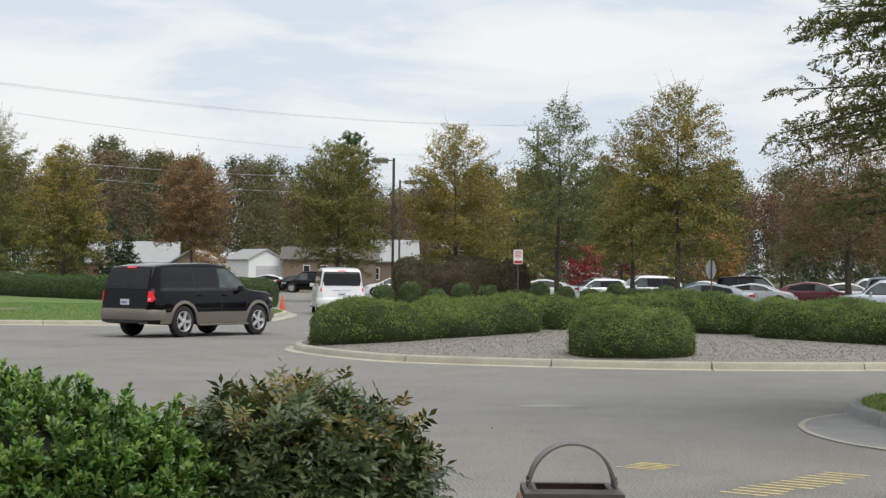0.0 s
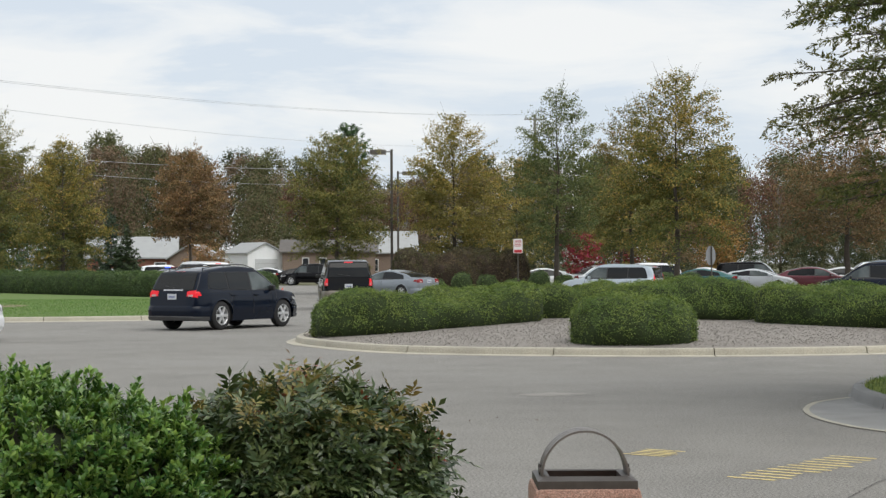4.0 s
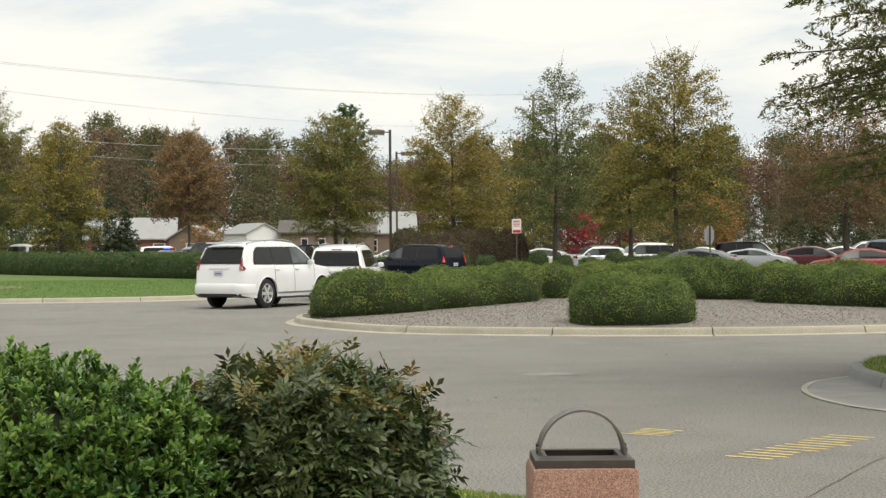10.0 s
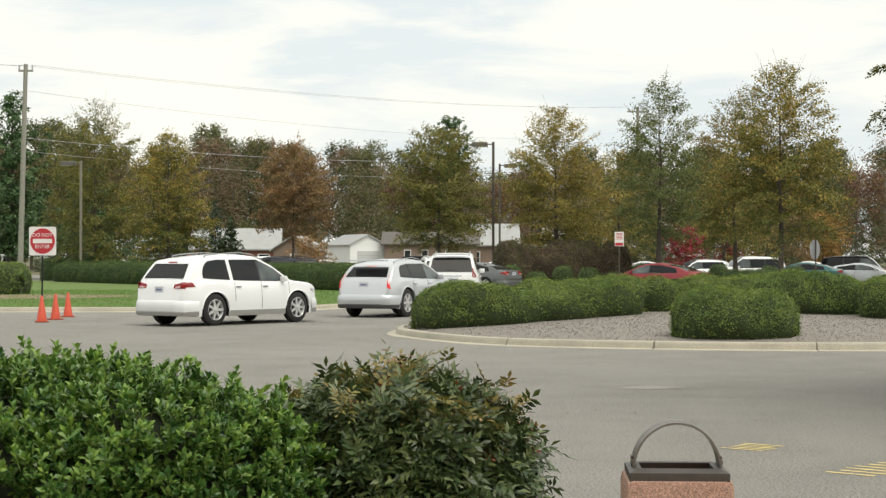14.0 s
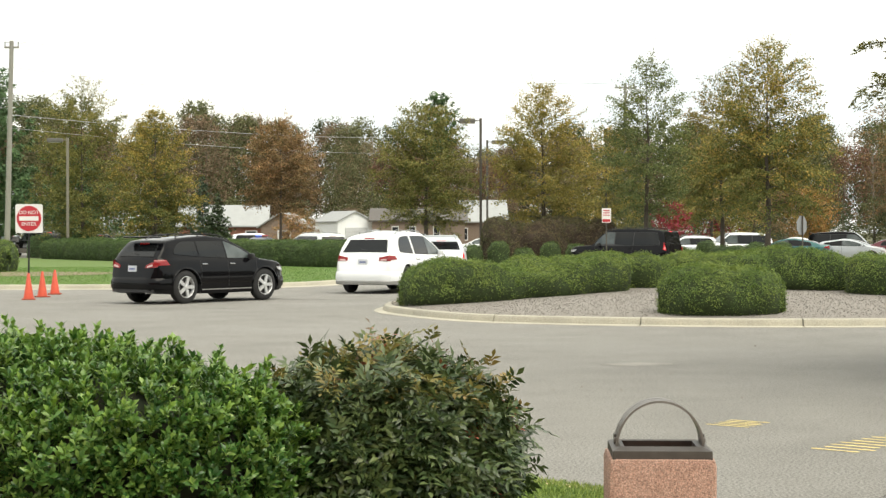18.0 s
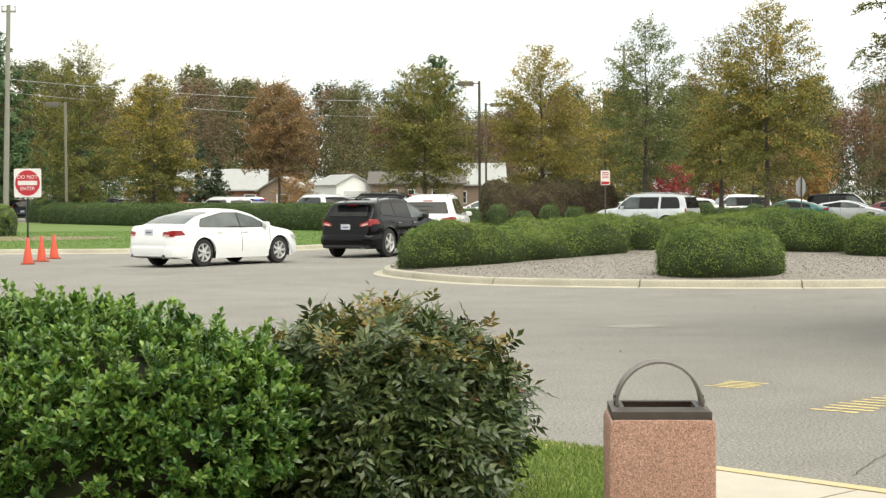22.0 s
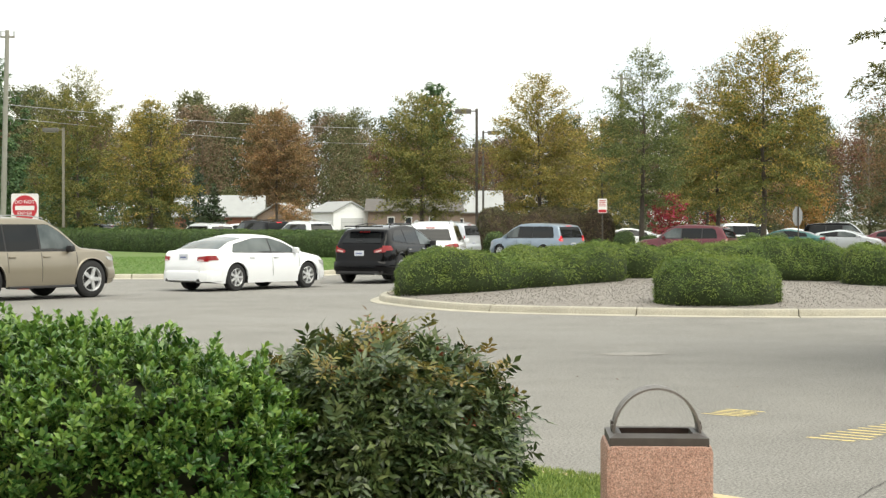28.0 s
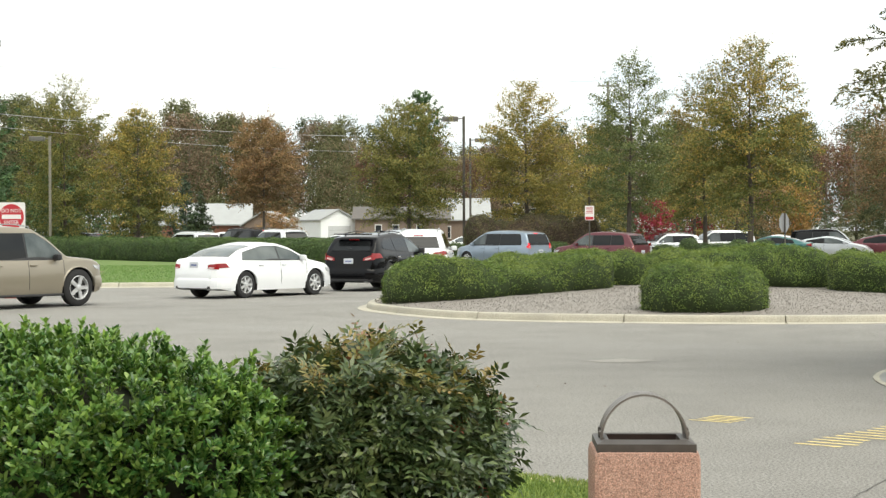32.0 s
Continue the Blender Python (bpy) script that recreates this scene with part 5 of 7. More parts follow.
    for ax in axles:
        for side in (-1, 1):
            m = pose(ax, side * (W / 2 - 0.135), wheel_r) if side < 0 else pose(ax, side * (W / 2 - 0.135), wheel_r, 0, 0, 180)
            w = child("wheel", ty, car, m, "black tyre")
            child("rim", rim, w, None, "spoked alloy rim")
        for side in (-1, 1):
            v, f = [], []
            r0, r1, na = wheel_r * 1.15, wheel_r * (1.32 if clad else 1.19), 18
            for i in range(na + 1):
                a = math.pi * (0.02 + 0.96 * i / na)
                for rr, out in ((r0, -0.04), (r0, 0.014), (r1, 0.010), (r1 + 0.02, -0.002)):
                    px, pz = ax + rr * math.cos(a), wheel_r + rr * 0.97 * math.sin(a)
                    v.append((px, side * (float(s.half(px, pz)) + out), pz))
            for i in range(na):
                for j in range(3):
                    q = (i * 4 + j, i * 4 + j + 1, i * 4 + 5 + j, i * 4 + 4 + j)
                    f.append(q if side > 0 else q[::-1])
            child("wheel_arch", mesh_of("wheel_arch", v, f, clad or body_mat, True, 40), car)
    # bumpers and lower trim
    if clad:
        for side in (-1, 1):
            xs = [(-L / 2 + 0.35, min(axles) - wheel_r * 1.2), (min(axles) + wheel_r * 1.2, max(axles) - wheel_r * 1.2), (max(axles) + wheel_r * 1.2, L / 2 - 0.3)]
            for a, b in xs:
                if b - a > 0.1:
                    child("side_cladding", s.side_patch(((a, clear + 0.03), (b, clear + 0.03), (b, clear + 0.33), (a, clear + 0.33)), side, clad, "side_cladding", out=0.014), car)
    tall = H > 1.6
    for rear in (True, False):
        name_b = "rear_bumper" if rear else "front_bumper"
        child(name_b, s.bumper(rear, clear + (0.12 if tall else 0.05), clear + (0.42 if tall else 0.36), 0.045 if tall else 0.03, clad or body_mat, 0.5 if rear else 0.45), car)
        if low_mat:
            child("bumper_skirt", s.bumper(rear, clear + 0.02, clear + 0.20, 0.055, low_mat, 0.5 if rear else 0.45), car)
    child("valance", s.end_patch(-W * 0.40, W * 0.40, clear + 0.06, clear + 0.13, dark_plastic, "valance", out=0.02, ny=10, nz=2), car)
    if H > 1.82:
        ra, rb = min(axles) + wheel_r * 1.25, max(axles) - wheel_r * 1.25
        for side in (-1, 1):
            child("running_board", from_bm("running_board", box_bm(rb - ra, 0.17, 0.055, 0.02), clad or dark_plastic, True), car, pose((ra + rb) / 2, side * (W / 2 - 0.01), clear - 0.005))
    if rear_low:
        child("tailgate_trim", s.end_patch(-W * 0.18, W * 0.18, rear_low, rear_low + 0.035, chrome, "tailgate_trim", out=0.022, ny=4, nz=1), car, None, "bright tailgate trim")
    px = s.end_x(0, plate_z) - 0.018
    plate = child("number_plate", from_bm("number_plate", box_bm(0.02, 0.30, 0.15, 0.004), plate_white), car, pose(px, 0, plate_z))
    child("plate_bar", from_bm("plate_bar", box_bm(0.006, 0.20, 0.035, 0.0), plate_bar), plate, pose(-0.012, 0, -0.005))
    # mirrors
    mx, mz = mirror or (g["front"] - 0.22, belt + 0.08)
    for side in (-1, 1):
        y = float(s.half(mx, mz)) + 0.11
        mi = child("mirror", from_bm("mirror", box_bm(0.12, 0.20, 0.15, 0.05), dark_plastic if body_mat in (TAN, BLACK, NAVY) else body_mat, True), car, pose(mx, side * y, mz))
    if detail:
        for hx, hz in handles:
            for side in (-1, 1):
                child("door_handle", from_bm("door_handle", box_bm(0.19, 0.035, 0.032, 0.01), chrome if trim else body_mat), car, pose(hx, side * (float(s.half(hx, hz)) + 0.016), hz))
        for sx, z0, z1 in seams:
            for side in (-1, 1):
                child("door_seam", s.side_patch(((sx - 0.005, z0), (sx + 0.005, z0), (sx + 0.005, z1), (sx - 0.005, z1)), side, dark_plastic, "door_seam", out=0.0035, nx=1, nz=5, thick=0.006), car)
        if wiper and rear_win:
            bmw = bmesh.new()
            z = rear_win[0] + 0.05
            rod(bmw, (s.end_x(0, z) - 0.03, -0.05, z), (s.end_x(0.3, z + 0.10) - 0.03, 0.42, z + 0.06), 0.011, 0.007, 6)
            child("wiper", from_bm("wiper", bmw, dark_plastic), car)
        if third and rear_win:
            child("brake_lamp", s.end_patch(-0.16, 0.16, rear_win[1] + 0.02, rear_win[1] + 0.055, tail_mat, "brake_lamp", out=0.02, ny=4, nz=1), car, None, "high red brake lamp")
    if spoiler:
        z = float(s.top(-L / 2 + 0.42))
        child("spoiler", from_bm("spoiler", box_bm(0.24, W * 0.60, 0.04, 0.016, (-L / 2 + 0.37, 0, H - 0.045)), body_mat, True), car)
    if rails:
        x0, x1 = rails
        for side in (-1, 1):
            bmr = bmesh.new()
            yy = float(s.half((x0 + x1) / 2, H - 0.05)) * 0.86
            zz = [float(s.top(x)) + 0.055 for x in np.linspace(x0, x1, 6)]
            xr = np.linspace(x0, x1, 6)
            for i in range(5):
                rod(bmr, (xr[i], side * yy, zz[i]), (xr[i + 1], side * yy, zz[i + 1]), 0.013, 0.013, 6)
            for i in (0, 2, 5):
                rod(bmr, (xr[i], side * yy, zz[i]), (xr[i], side * yy, zz[i] - 0.07), 0.016, 0.016, 6)
            child("roof_rail", from_bm("roof_rail", bmr, dark_plastic if body_mat in (BLACK, NAVY) else galvanised), car)
    bmx = bmesh.new()
    rod(bmx, (-L / 2 + 0.02, -W * 0.28, clear + 0.05), (-L / 2 + 0.4, -W * 0.28, clear + 0.05), 0.03, 0.03, 8)
    child("exhaust", from_bm("exhaust", bmx, galvanised, True), car)
    return car


def suv_shape(L, H, hood, cowl, belt, rear_lean=0.28, nose=0.62, screen_run=0.75, drop=0.05):
    """Upper outline of a two-box car: nose, bonnet, windscreen, roof, tailgate."""
    h = L / 2
    xb = h - hood
    roof = H - 0.025
    return [(h, nose), (h - 0.05, nose + 0.13), (h - 0.20, cowl - 0.16), (h - 0.42, cowl - 0.08), (xb, cowl), (xb - screen_run * 0.55, cowl + (roof - cowl) * 0.62), (xb - screen_run, roof - 0.03), (xb - screen_run - 0.5, H - 0.012), (0 - 0.4, H - 0.008),
            (-h + rear_lean + 0.9, H - 0.012 - drop * 0.45), (-h + rear_lean + 0.40, H - 0.02 - drop), (-h + rear_lean, H - 0.07 - drop * 1.25), (-h + rear_lean * 0.28, belt + 0.03), (-h + 0.06, belt - 0.18), (-h + 0.02, 0.62), (-h, 0.50)]


def sedan_shape(L, H, hood, cowl, boot, screen_run=0.85, rear_run=0.85, boot_z=1.02, nose=0.55):
    h = L / 2
    xb = h - hood
    return [(h, nose), (h - 0.12, nose + 0.13), (h - 0.4, cowl - 0.12), (xb, cowl), (xb - screen_run * 0.6, cowl + (H - cowl) * 0.68), (xb - screen_run, H - 0.04), (xb - screen_run - 0.45, H - 0.015), (-h + boot + rear_run + 0.3, H - 0.03), (-h + boot + rear_run, H - 0.085),
            (-h + boot + rear_run * 0.4, boot_z + (H - boot_z) * 0.48), (-h + boot, boot_z), (-h + 0.14, boot_z - 0.02), (-h + 0.05, boot_z - 0.10), (-h + 0.02, 0.70), (-h, 0.5)]


def suv(name, label, body_mat, L=4.8, W=1.9, H=1.75, hood=1.05, cowl=1.05, belt=1.0, rear_lean=0.30, screen_run=0.75, base=2.8, front_over=0.92, wheel_r=0.37, roof_w=0.78, tail=(0.85, 1.15, 0.62, 0.22), win_h=None, quarter=True,
        rear_win=None, third_row=True, head_z=None, nose=None, drop=0.05, rise=0.03, curve=0.22, **kw):
    h = L / 2
    nose = nose or cowl - 0.36
    head_z = head_z or (nose + 0.02, nose + 0.15)
    xb = h - hood
    fa = h - front_over
    zb, zt = belt + 0.03, H - (win_h or 0.17)
    xf = xb - 0.16
    x1 = xb - 1.18
    x2 = x1 - 0.98
    x3 = -h + rear_lean + 0.16
    spans = [(x1 + 0.025, xf), (x2 + 0.025, x1 - 0.025)]
    if third_row and x2 - x3 > 0.3:
        spans.append((x3, x2 - (0.12 if kw.get("split") else 0.025)))
    wins = ({"rear": spans[-1][0], "front": xf, "low": zb, "high": zt, "rise": rise, "curve": curve}, spans)
    return build_car(name, label, kw.pop("category", "suv"), body_mat, L, W, H, suv_shape(L, H, hood, cowl, belt, rear_lean, nose, screen_run, drop), belt, roof_w, (fa, fa - base), wheel_r, side_windows=wins,
                     screen=(xb - 0.05, xb - screen_run + 0.02), rear_win=rear_win or (belt + 0.06, H - 0.17, W * 0.36, 0.10), tail=tail, head_z=head_z,
                     handles=((x1 + 0.14, belt - 0.10), (x2 + 0.14, belt - 0.10)), seams=((xf + 0.02, 0.42, belt), (x1, 0.42, belt), (x2 + 0.02, 0.62, belt)), **kw)


def sedan(name, label, body_mat, L=4.75, W=1.8, H=1.46, hood=1.12, cowl=0.98, boot=0.52, belt=0.95, base=2.75, front_over=0.95, wheel_r=0.335, tail=(0.82, 1.0, 0.46, 0.34), rear_run=1.12, screen_run=1.12, coupe=False, **kw):
    h = L / 2
    xb = h - hood
    fa = h - front_over
    zb, zt = belt + 0.02, H - 0.115
    x1 = xb - (1.24 if not coupe else 1.5)
    xr = -h + boot
    wins = ({"rear": xr + 0.50, "front": xb - 0.14, "low": zb, "high": zt, "rise": 0.035, "curve": 0.05, "inset": 0.075}, [(x1 + 0.025, xb - 0.14), (xr + 0.50, x1 - 0.025)])
    return build_car(name, label, "car", body_mat, L, W, H, sedan_shape(L, H, hood, cowl, boot, screen_run, rear_run, 1.05), belt, 0.70, (fa, fa - base), wheel_r, clear=0.20, side_windows=wins, screen=(xb - 0.05, xb - screen_run + 0.08),
                     rear_top=(-h + boot + 0.06, -h + boot + rear_run - 0.10), tail=tail, handles=((x1 + 0.14, belt - 0.09), (x1 - 0.78, belt - 0.09)), seams=((xb - 0.18, 0.36, belt), (x1, 0.36, belt)), head_z=(0.60, 0.76), plate_z=0.88, **kw)


# glass with the sky's pale reflection put into its base colour
painted_sky_glass = material("painted_sky_glass", (0.085, 0.10, 0.10), 0.04, second=(0.15, 0.17, 0.17), scale=1.5, amount=0.8, spec=0.6)
QUEUE, CROSS, PARKED = "cars queueing to leave", "cars joining from the car park", "parked cars"
SATIN = material("satin_grey_trim", (0.36, 0.36, 0.35), 0.4, 0.3, second=(0.30, 0.30, 0.30), scale=5)
MOULD = material("grey_moulding", (0.20, 0.20, 0.20), 0.5, second=(0.15, 0.15, 0.15), scale=5)
# the queue from the drive
tahoe = suv("sport_utility_vehicle", "white full-size sport utility vehicle with red tail lamps", WHITE, 5.05, 2.0, 1.93, 1.35, 1.18, 1.12, 0.22, 0.75, 2.95, 0.95, 0.39, 0.82, tail=(0.95, 1.32, 0.84, 0.16), tail_mat=tail_lit, group=QUEUE, clear=0.30, plate_z=0.85, rear_win=(1.20, 1.76, 0.80, 0.06), rear_low=1.0)
expedition = suv("sport_utility_vehicle", "black full-size sport utility vehicle with tan lower cladding", BLACK, 5.23, 2.0, 1.95, 1.35, 1.25, 1.20, 0.26, 0.80, 3.02, 0.98, 0.395, 0.80, win_h=0.15, rear_win=(1.26, 1.78, 0.76, 0.08), tail=(0.93, 1.20, 0.78, 0.20), tail_mat=tail_lit, clad=CLAD_TAN, spokes=5, group=QUEUE, clear=0.33, plate_z=0.92, curve=0.12, rise=0.0)
sorento = suv("sport_utility_vehicle", "dark navy sport utility vehicle with silver roof rails", NAVY, 4.67, 1.885, 1.71, 1.10, 1.06, 1.02, 0.42, 0.88, 2.70, 0.93, 0.365, 0.76, drop=0.07, rise=0.07, tail=(0.88, 1.08, 0.50, 0.26), lamp_taper=0.35, tail_mat=tail_lit, rails=(-1.7, 0.5), rear_low=1.06, group=QUEUE, plate_z=0.90, low_mat=CLAD_DARK)
minivan = suv("minivan", "white minivan with dark rear windows", WHITE, 5.09, 2.0, 1.75, 0.92, 1.02, 1.0, 0.40, 1.25, 3.03, 0.98, 0.335, 0.74, drop=0.06, win_h=0.19, tail=(0.86, 1.10, 0.74, 0.16), lamp_taper=0.15, tail_mat=tail_red, group=QUEUE, category="minivan", clear=0.19, plate_z=0.86, rails=(-1.9, 0.2), spokes=7, strip=(0.68, 0.71, MOULD), rear_win=(1.08, 1.56, 0.76, 0.12), rear_round=0.18, sill=(0.10, CLAD_DARK), curve=0.3)
luxury = suv("sport_utility_vehicle", "white sport utility vehicle with tall red tail lamps", WHITE, 4.78, 1.885, 1.86, 1.15, 1.18, 1.17, 0.40, 0.82, 2.79, 0.90, 0.39, 0.76, drop=0.06, win_h=0.17, rear_win=(1.24, 1.70, 0.70, 0.12), tail=(1.04, 1.40, 0.68, 0.20), lamp_taper=0.2, rails=(-1.8, 0.4), group=QUEUE, clear=0.29, plate_z=0.98, spokes=6, spoiler=True, strip=(0.40, 0.44, MOULD), rear_round=0.18, curve=0.35, rear_low=1.10)
crossover = suv("crossover", "silver crossover with upright red tail lamps", SILVER, 4.83, 1.91, 1.67, 1.25, 1.10, 1.06, 0.62, 1.02, 2.807, 0.98, 0.39, 0.70, drop=0.09, rise=0.08, win_h=0.15, rear_win=(1.16, 1.44, 0.66, 0.14), tail=(0.82, 1.26, 0.80, 0.12), tail_mat=tail_lit, group=QUEUE, low_mat=CLAD_DARK, sill=(0.14, CLAD_DARK), plate_z=0.94, spokes=6, category="crossover", spoiler=True, rear_round=0.18, rails=(-1.5, 0.4))
enclave = suv("crossover", "white seven-seat crossover with a satin grey lower edge", WHITE, 5.12, 2.0, 1.80, 1.20, 1.12, 1.08, 0.58, 1.15, 3.02, 1.02, 0.385, 0.72, drop=0.08, rise=0.10, win_h=0.15, rear_win=(1.20, 1.56, 0.70, 0.16), tail=(0.94, 1.12, 0.50, 0.42), lamp_taper=0.45, lamp_lift=0.03, rails=(-1.5, 0.6), group=QUEUE, plate_z=0.92, spokes=7, category="crossover", trim=chrome, split=True, low_mat=SATIN, sill=(0.14, SATIN), rear_round=0.2, curve=0.35)
murano = suv("crossover", "black crossover with bright alloy wheels", BLACK, 4.79, 1.885, 1.70, 1.12, 1.10, 1.08, 0.54, 1.15, 2.825, 0.95, 0.395, 0.71, drop=0.06, rise=0.13, win_h=0.15, rear_win=(1.18, 1.46, 0.62, 0.16), tail=(0.92, 1.10, 0.46, 0.48), lamp_taper=0.6, lamp_lift=0.08, rails=(-1.4, 0.5), group=QUEUE, plate_z=0.88, spokes=5, spoiler=True, category="crossover", trim=chrome, strip=(0.33, 0.355, chrome), rear_round=0.2, curve=0.4, pillars=BLACK)
camry = sedan("sedan", "white four-door sedan with glass coloured pale for reflected sky", WHITE, 4.81, 1.82, 1.46, base=2.776, group=QUEUE, spokes=7, glass=painted_sky_glass, tail=(0.76, 0.92, 0.50, 0.46), lamp_taper=0.4, rear_round=0.22)
durango = suv("sport_utility_vehicle", "tan sport utility vehicle with a tall bonnet", TAN, 5.10, 1.93, 1.88, 1.25, 1.18, 1.08, 0.22, 0.90, 3.02, 0.95, 0.415, 0.76, tail=(0.90, 1.25, 0.75, 0.15), group=QUEUE, clear=0.30, spokes=5, rails=(-1.9, 0.4))
bm = bmesh.new()
rod(bm, (1.45, -0.78, 1.08), (1.42, -0.78, 1.95), 0.006, 0.003, 6)
child("antenna", from_bm("antenna", bm, black_metal), durango, None, "thin dark whip antenna")
# the line from the car park
b1 = sedan("sedan", "grey-blue four-door sedan leaving the car park", paint("slate_paint", (0.26, 0.29, 0.32), 0.5), 4.8, 1.82, 1.45, group=CROSS)
b2 = suv("sport_utility_vehicle", "light silver compact sport utility vehicle", ICE, 4.6, 1.82, 1.70, 1.10, 1.05, 1.0, 0.28, 0.78, 2.70, 0.9, 0.35, tail=(0.85, 1.25, 0.70, 0.14), tail_mat=tail_lit, group=CROSS)
b3 = suv("minivan", "dark blue minivan with lit tail lamps", NAVY, 5.0, 1.95, 1.74, 1.0, 1.04, 1.0, 0.32, 1.1, 2.98, 0.95, 0.34, tail=(0.85, 1.15, 0.74, 0.14), tail_mat=tail_lit, group=CROSS, category="minivan")
b4 = sedan("sedan", "dark grey-green four-door sedan", GREY, 4.85, 1.84, 1.45, group=CROSS)
b5 = sedan("sedan", "bright red four-door sedan", RED, 4.8, 1.82, 1.45, group=CROSS)
b6 = suv("sport_utility_vehicle", "black full-size sport utility vehicle", BLACK, 5.2, 2.0, 1.93, 1.35, 1.18, 1.12, 0.2, 0.75, 3.0, 0.95, 0.39, tail=(0.95, 1.3, 0.8, 0.16), tail_mat=tail_lit, group=CROSS, clear=0.3, rails=(-1.9, 0.6))
b7 = suv("sport_utility_vehicle", "light silver-blue sport utility vehicle with roof rails", paint("silver_blue_paint", (0.56, 0.59, 0.63), 0.35), 4.75, 1.85, 1.80, 1.15, 1.14, 1.08, 0.24, 0.72, 2.85, 0.9, 0.38, tail=(0.90, 1.20, 0.76, 0.14), group=CROSS, clear=0.27, rails=(-1.8, 0.4), split=True)
b8 = suv("minivan", "grey-blue minivan with dark glass", BLUE, 5.1, 1.97, 1.75, 1.0, 1.04, 1.0, 0.36, 1.15, 3.03, 0.98, 0.34, tail=(0.90, 1.15, 0.66, 0.2), tail_mat=tail_lit, group=CROSS, category="minivan", clear=0.19)
b9 = suv("crossover", "dark red crossover waiting in line", MAROON, 4.54, 1.82, 1.68, 1.1, 1.06, 1.02, 0.42, 0.85, 2.62, 0.9, 0.35, tail=(0.85, 1.35, 0.72, 0.12), group=CROSS, category="crossover")

# parked cars beyond the shrubs: place and heading
white_car = sedan("sedan", "white sedan parked beyond the shrubs", WHITE, detail=False, group=PARKED)
silver_coupe = sedan("sedan", "silver parked coupe with a rear lip", SILVER, 4.7, 1.8, 1.38, coupe=True, group=PARKED)
maroon_sedan = sedan("sedan", "dark red sedan parked beyond the island", MAROON, 4.9, 1.85, 1.48, group=PARKED)
dark_suv = suv("sport_utility_vehicle", "black parked sport utility vehicle", BLACK, 4.7, 1.85, 1.78, group=PARKED, detail=False)
silver_wagon = suv("wagon", "silver parked estate car with roof bars", SILVER, 4.6, 1.8, 1.55, 1.15, 1.0, 0.95, 0.5, 0.85, 2.65, 0.92, 0.33, tail=(0.8, 1.1, 0.66, 0.14), group=PARKED, category="estate car", rails=(-1.6, 0.2))
white_suv = suv("sport_utility_vehicle", "white parked sport utility vehicle", WHITE, 4.7, 1.85, 1.74, group=PARKED, detail=False)
teal_car = sedan("sedan", "teal sedan parked beyond the hedge", TEAL, 4.7, 1.8, 1.42, group=PARKED, detail=False)
grey_pick = suv("pickup", "grey-blue parked pickup facing the drive", BLUE, 5.2, 1.95, 1.85, 1.4, 1.18, 1.1, 0.25, 0.8, 3.2, 0.98, 0.39, tail=(0.9, 1.2, 0.8, 0.14), group=PARKED, detail=False, category="pickup")
black_car = sedan("sedan", "black sedan parked beyond the hedge", BLACK, 4.7, 1.8, 1.45, group=PARKED, detail=False)
patrol_car = sedan("patrol_car", "dark blue patrol car with a lit blue and red light bar", NAVY, 4.9, 1.86, 1.46, group=PARKED, detail=False)
bar = child("light_bar", from_bm("light_bar", box_bm(0.28, 1.0, 0.04, 0.012), dark_plastic), patrol_car, pose(-0.1, 0, 1.49))
child("blue_lens", from_bm("blue_lens", box_bm(0.24, 0.44, 0.09, 0.025), glowing("blue_beacon", (0.10, 0.18, 0.85), 0.9)), bar, pose(0, 0.25, 0.06), "lit blue beacon lens")
child("red_lens", from_bm("red_lens", box_bm(0.24, 0.44, 0.09, 0.025), glowing("red_beacon", (0.35, 0.02, 0.03), 0.15)), bar, pose(0, -0.25, 0.06), "lit red beacon lens")
patrol_car.matrix_basis = pose(-12.4, 130, 0, 0, 0, 75)
for first, m in ((silver_wagon, pose(16.1, 107, 0, 0, 0, 200)), (white_suv, pose(19.3, 107, 0, 0, 0, 190)), (teal_car, pose(20.6, 97, 0, 0, 0, 160)), (silver_coupe, pose(24.0, 97, 0, 0, 0, -25)), (dark_suv, pose(25.3, 103, 0, 0, 0, -20)),
                 (maroon_sedan, pose(27.2, 96.5, 0, 0, 0, -20)), (white_car, pose(30.5, 101, 0, 0, 0, -15)), (grey_pick, pose(31.2, 92, 0, 0, 0, -60)), (black_car, pose(9.2, 150, 0, 0, 0, 170))):
    first.matrix_basis = m
for src, m in ((white_car, pose(22.3, 104, 0, 0, 0, 165)), (white_car, pose(12.2, 103, 0, 0, 0, 175)), (white_car, pose(4.2, 121, 0, 0, 0, 170)), (white_suv, pose(33.5, 106, 0, 0, 0, 170)), (silver_coupe, pose(36, 98, 0, 0, 0, 160)),
               (white_car, pose(-10.0, 148, 0, 0, 0, 180)), (white_suv, pose(-14.8, 150, 0, 0, 0, 10)), (white_car, pose(-6.2, 152, 0, 0, 0, 165)), (silver_wagon, pose(-17.5, 149, 0, 0, 0, 0)), (black_car, pose(-3.0, 150, 0, 0, 0, 0)),
               (dark_suv, pose(-2.2, 142, 0, 0, 0, 170)), (white_car, pose(-30, 160, 0, 0, 0, 180)), (silver_coupe, pose(13.5, 112, 0, 0, 0, 175)), (maroon_sedan, pose(38.0, 103, 0, 0, 0, 175))):
    copy_thing(src, m)

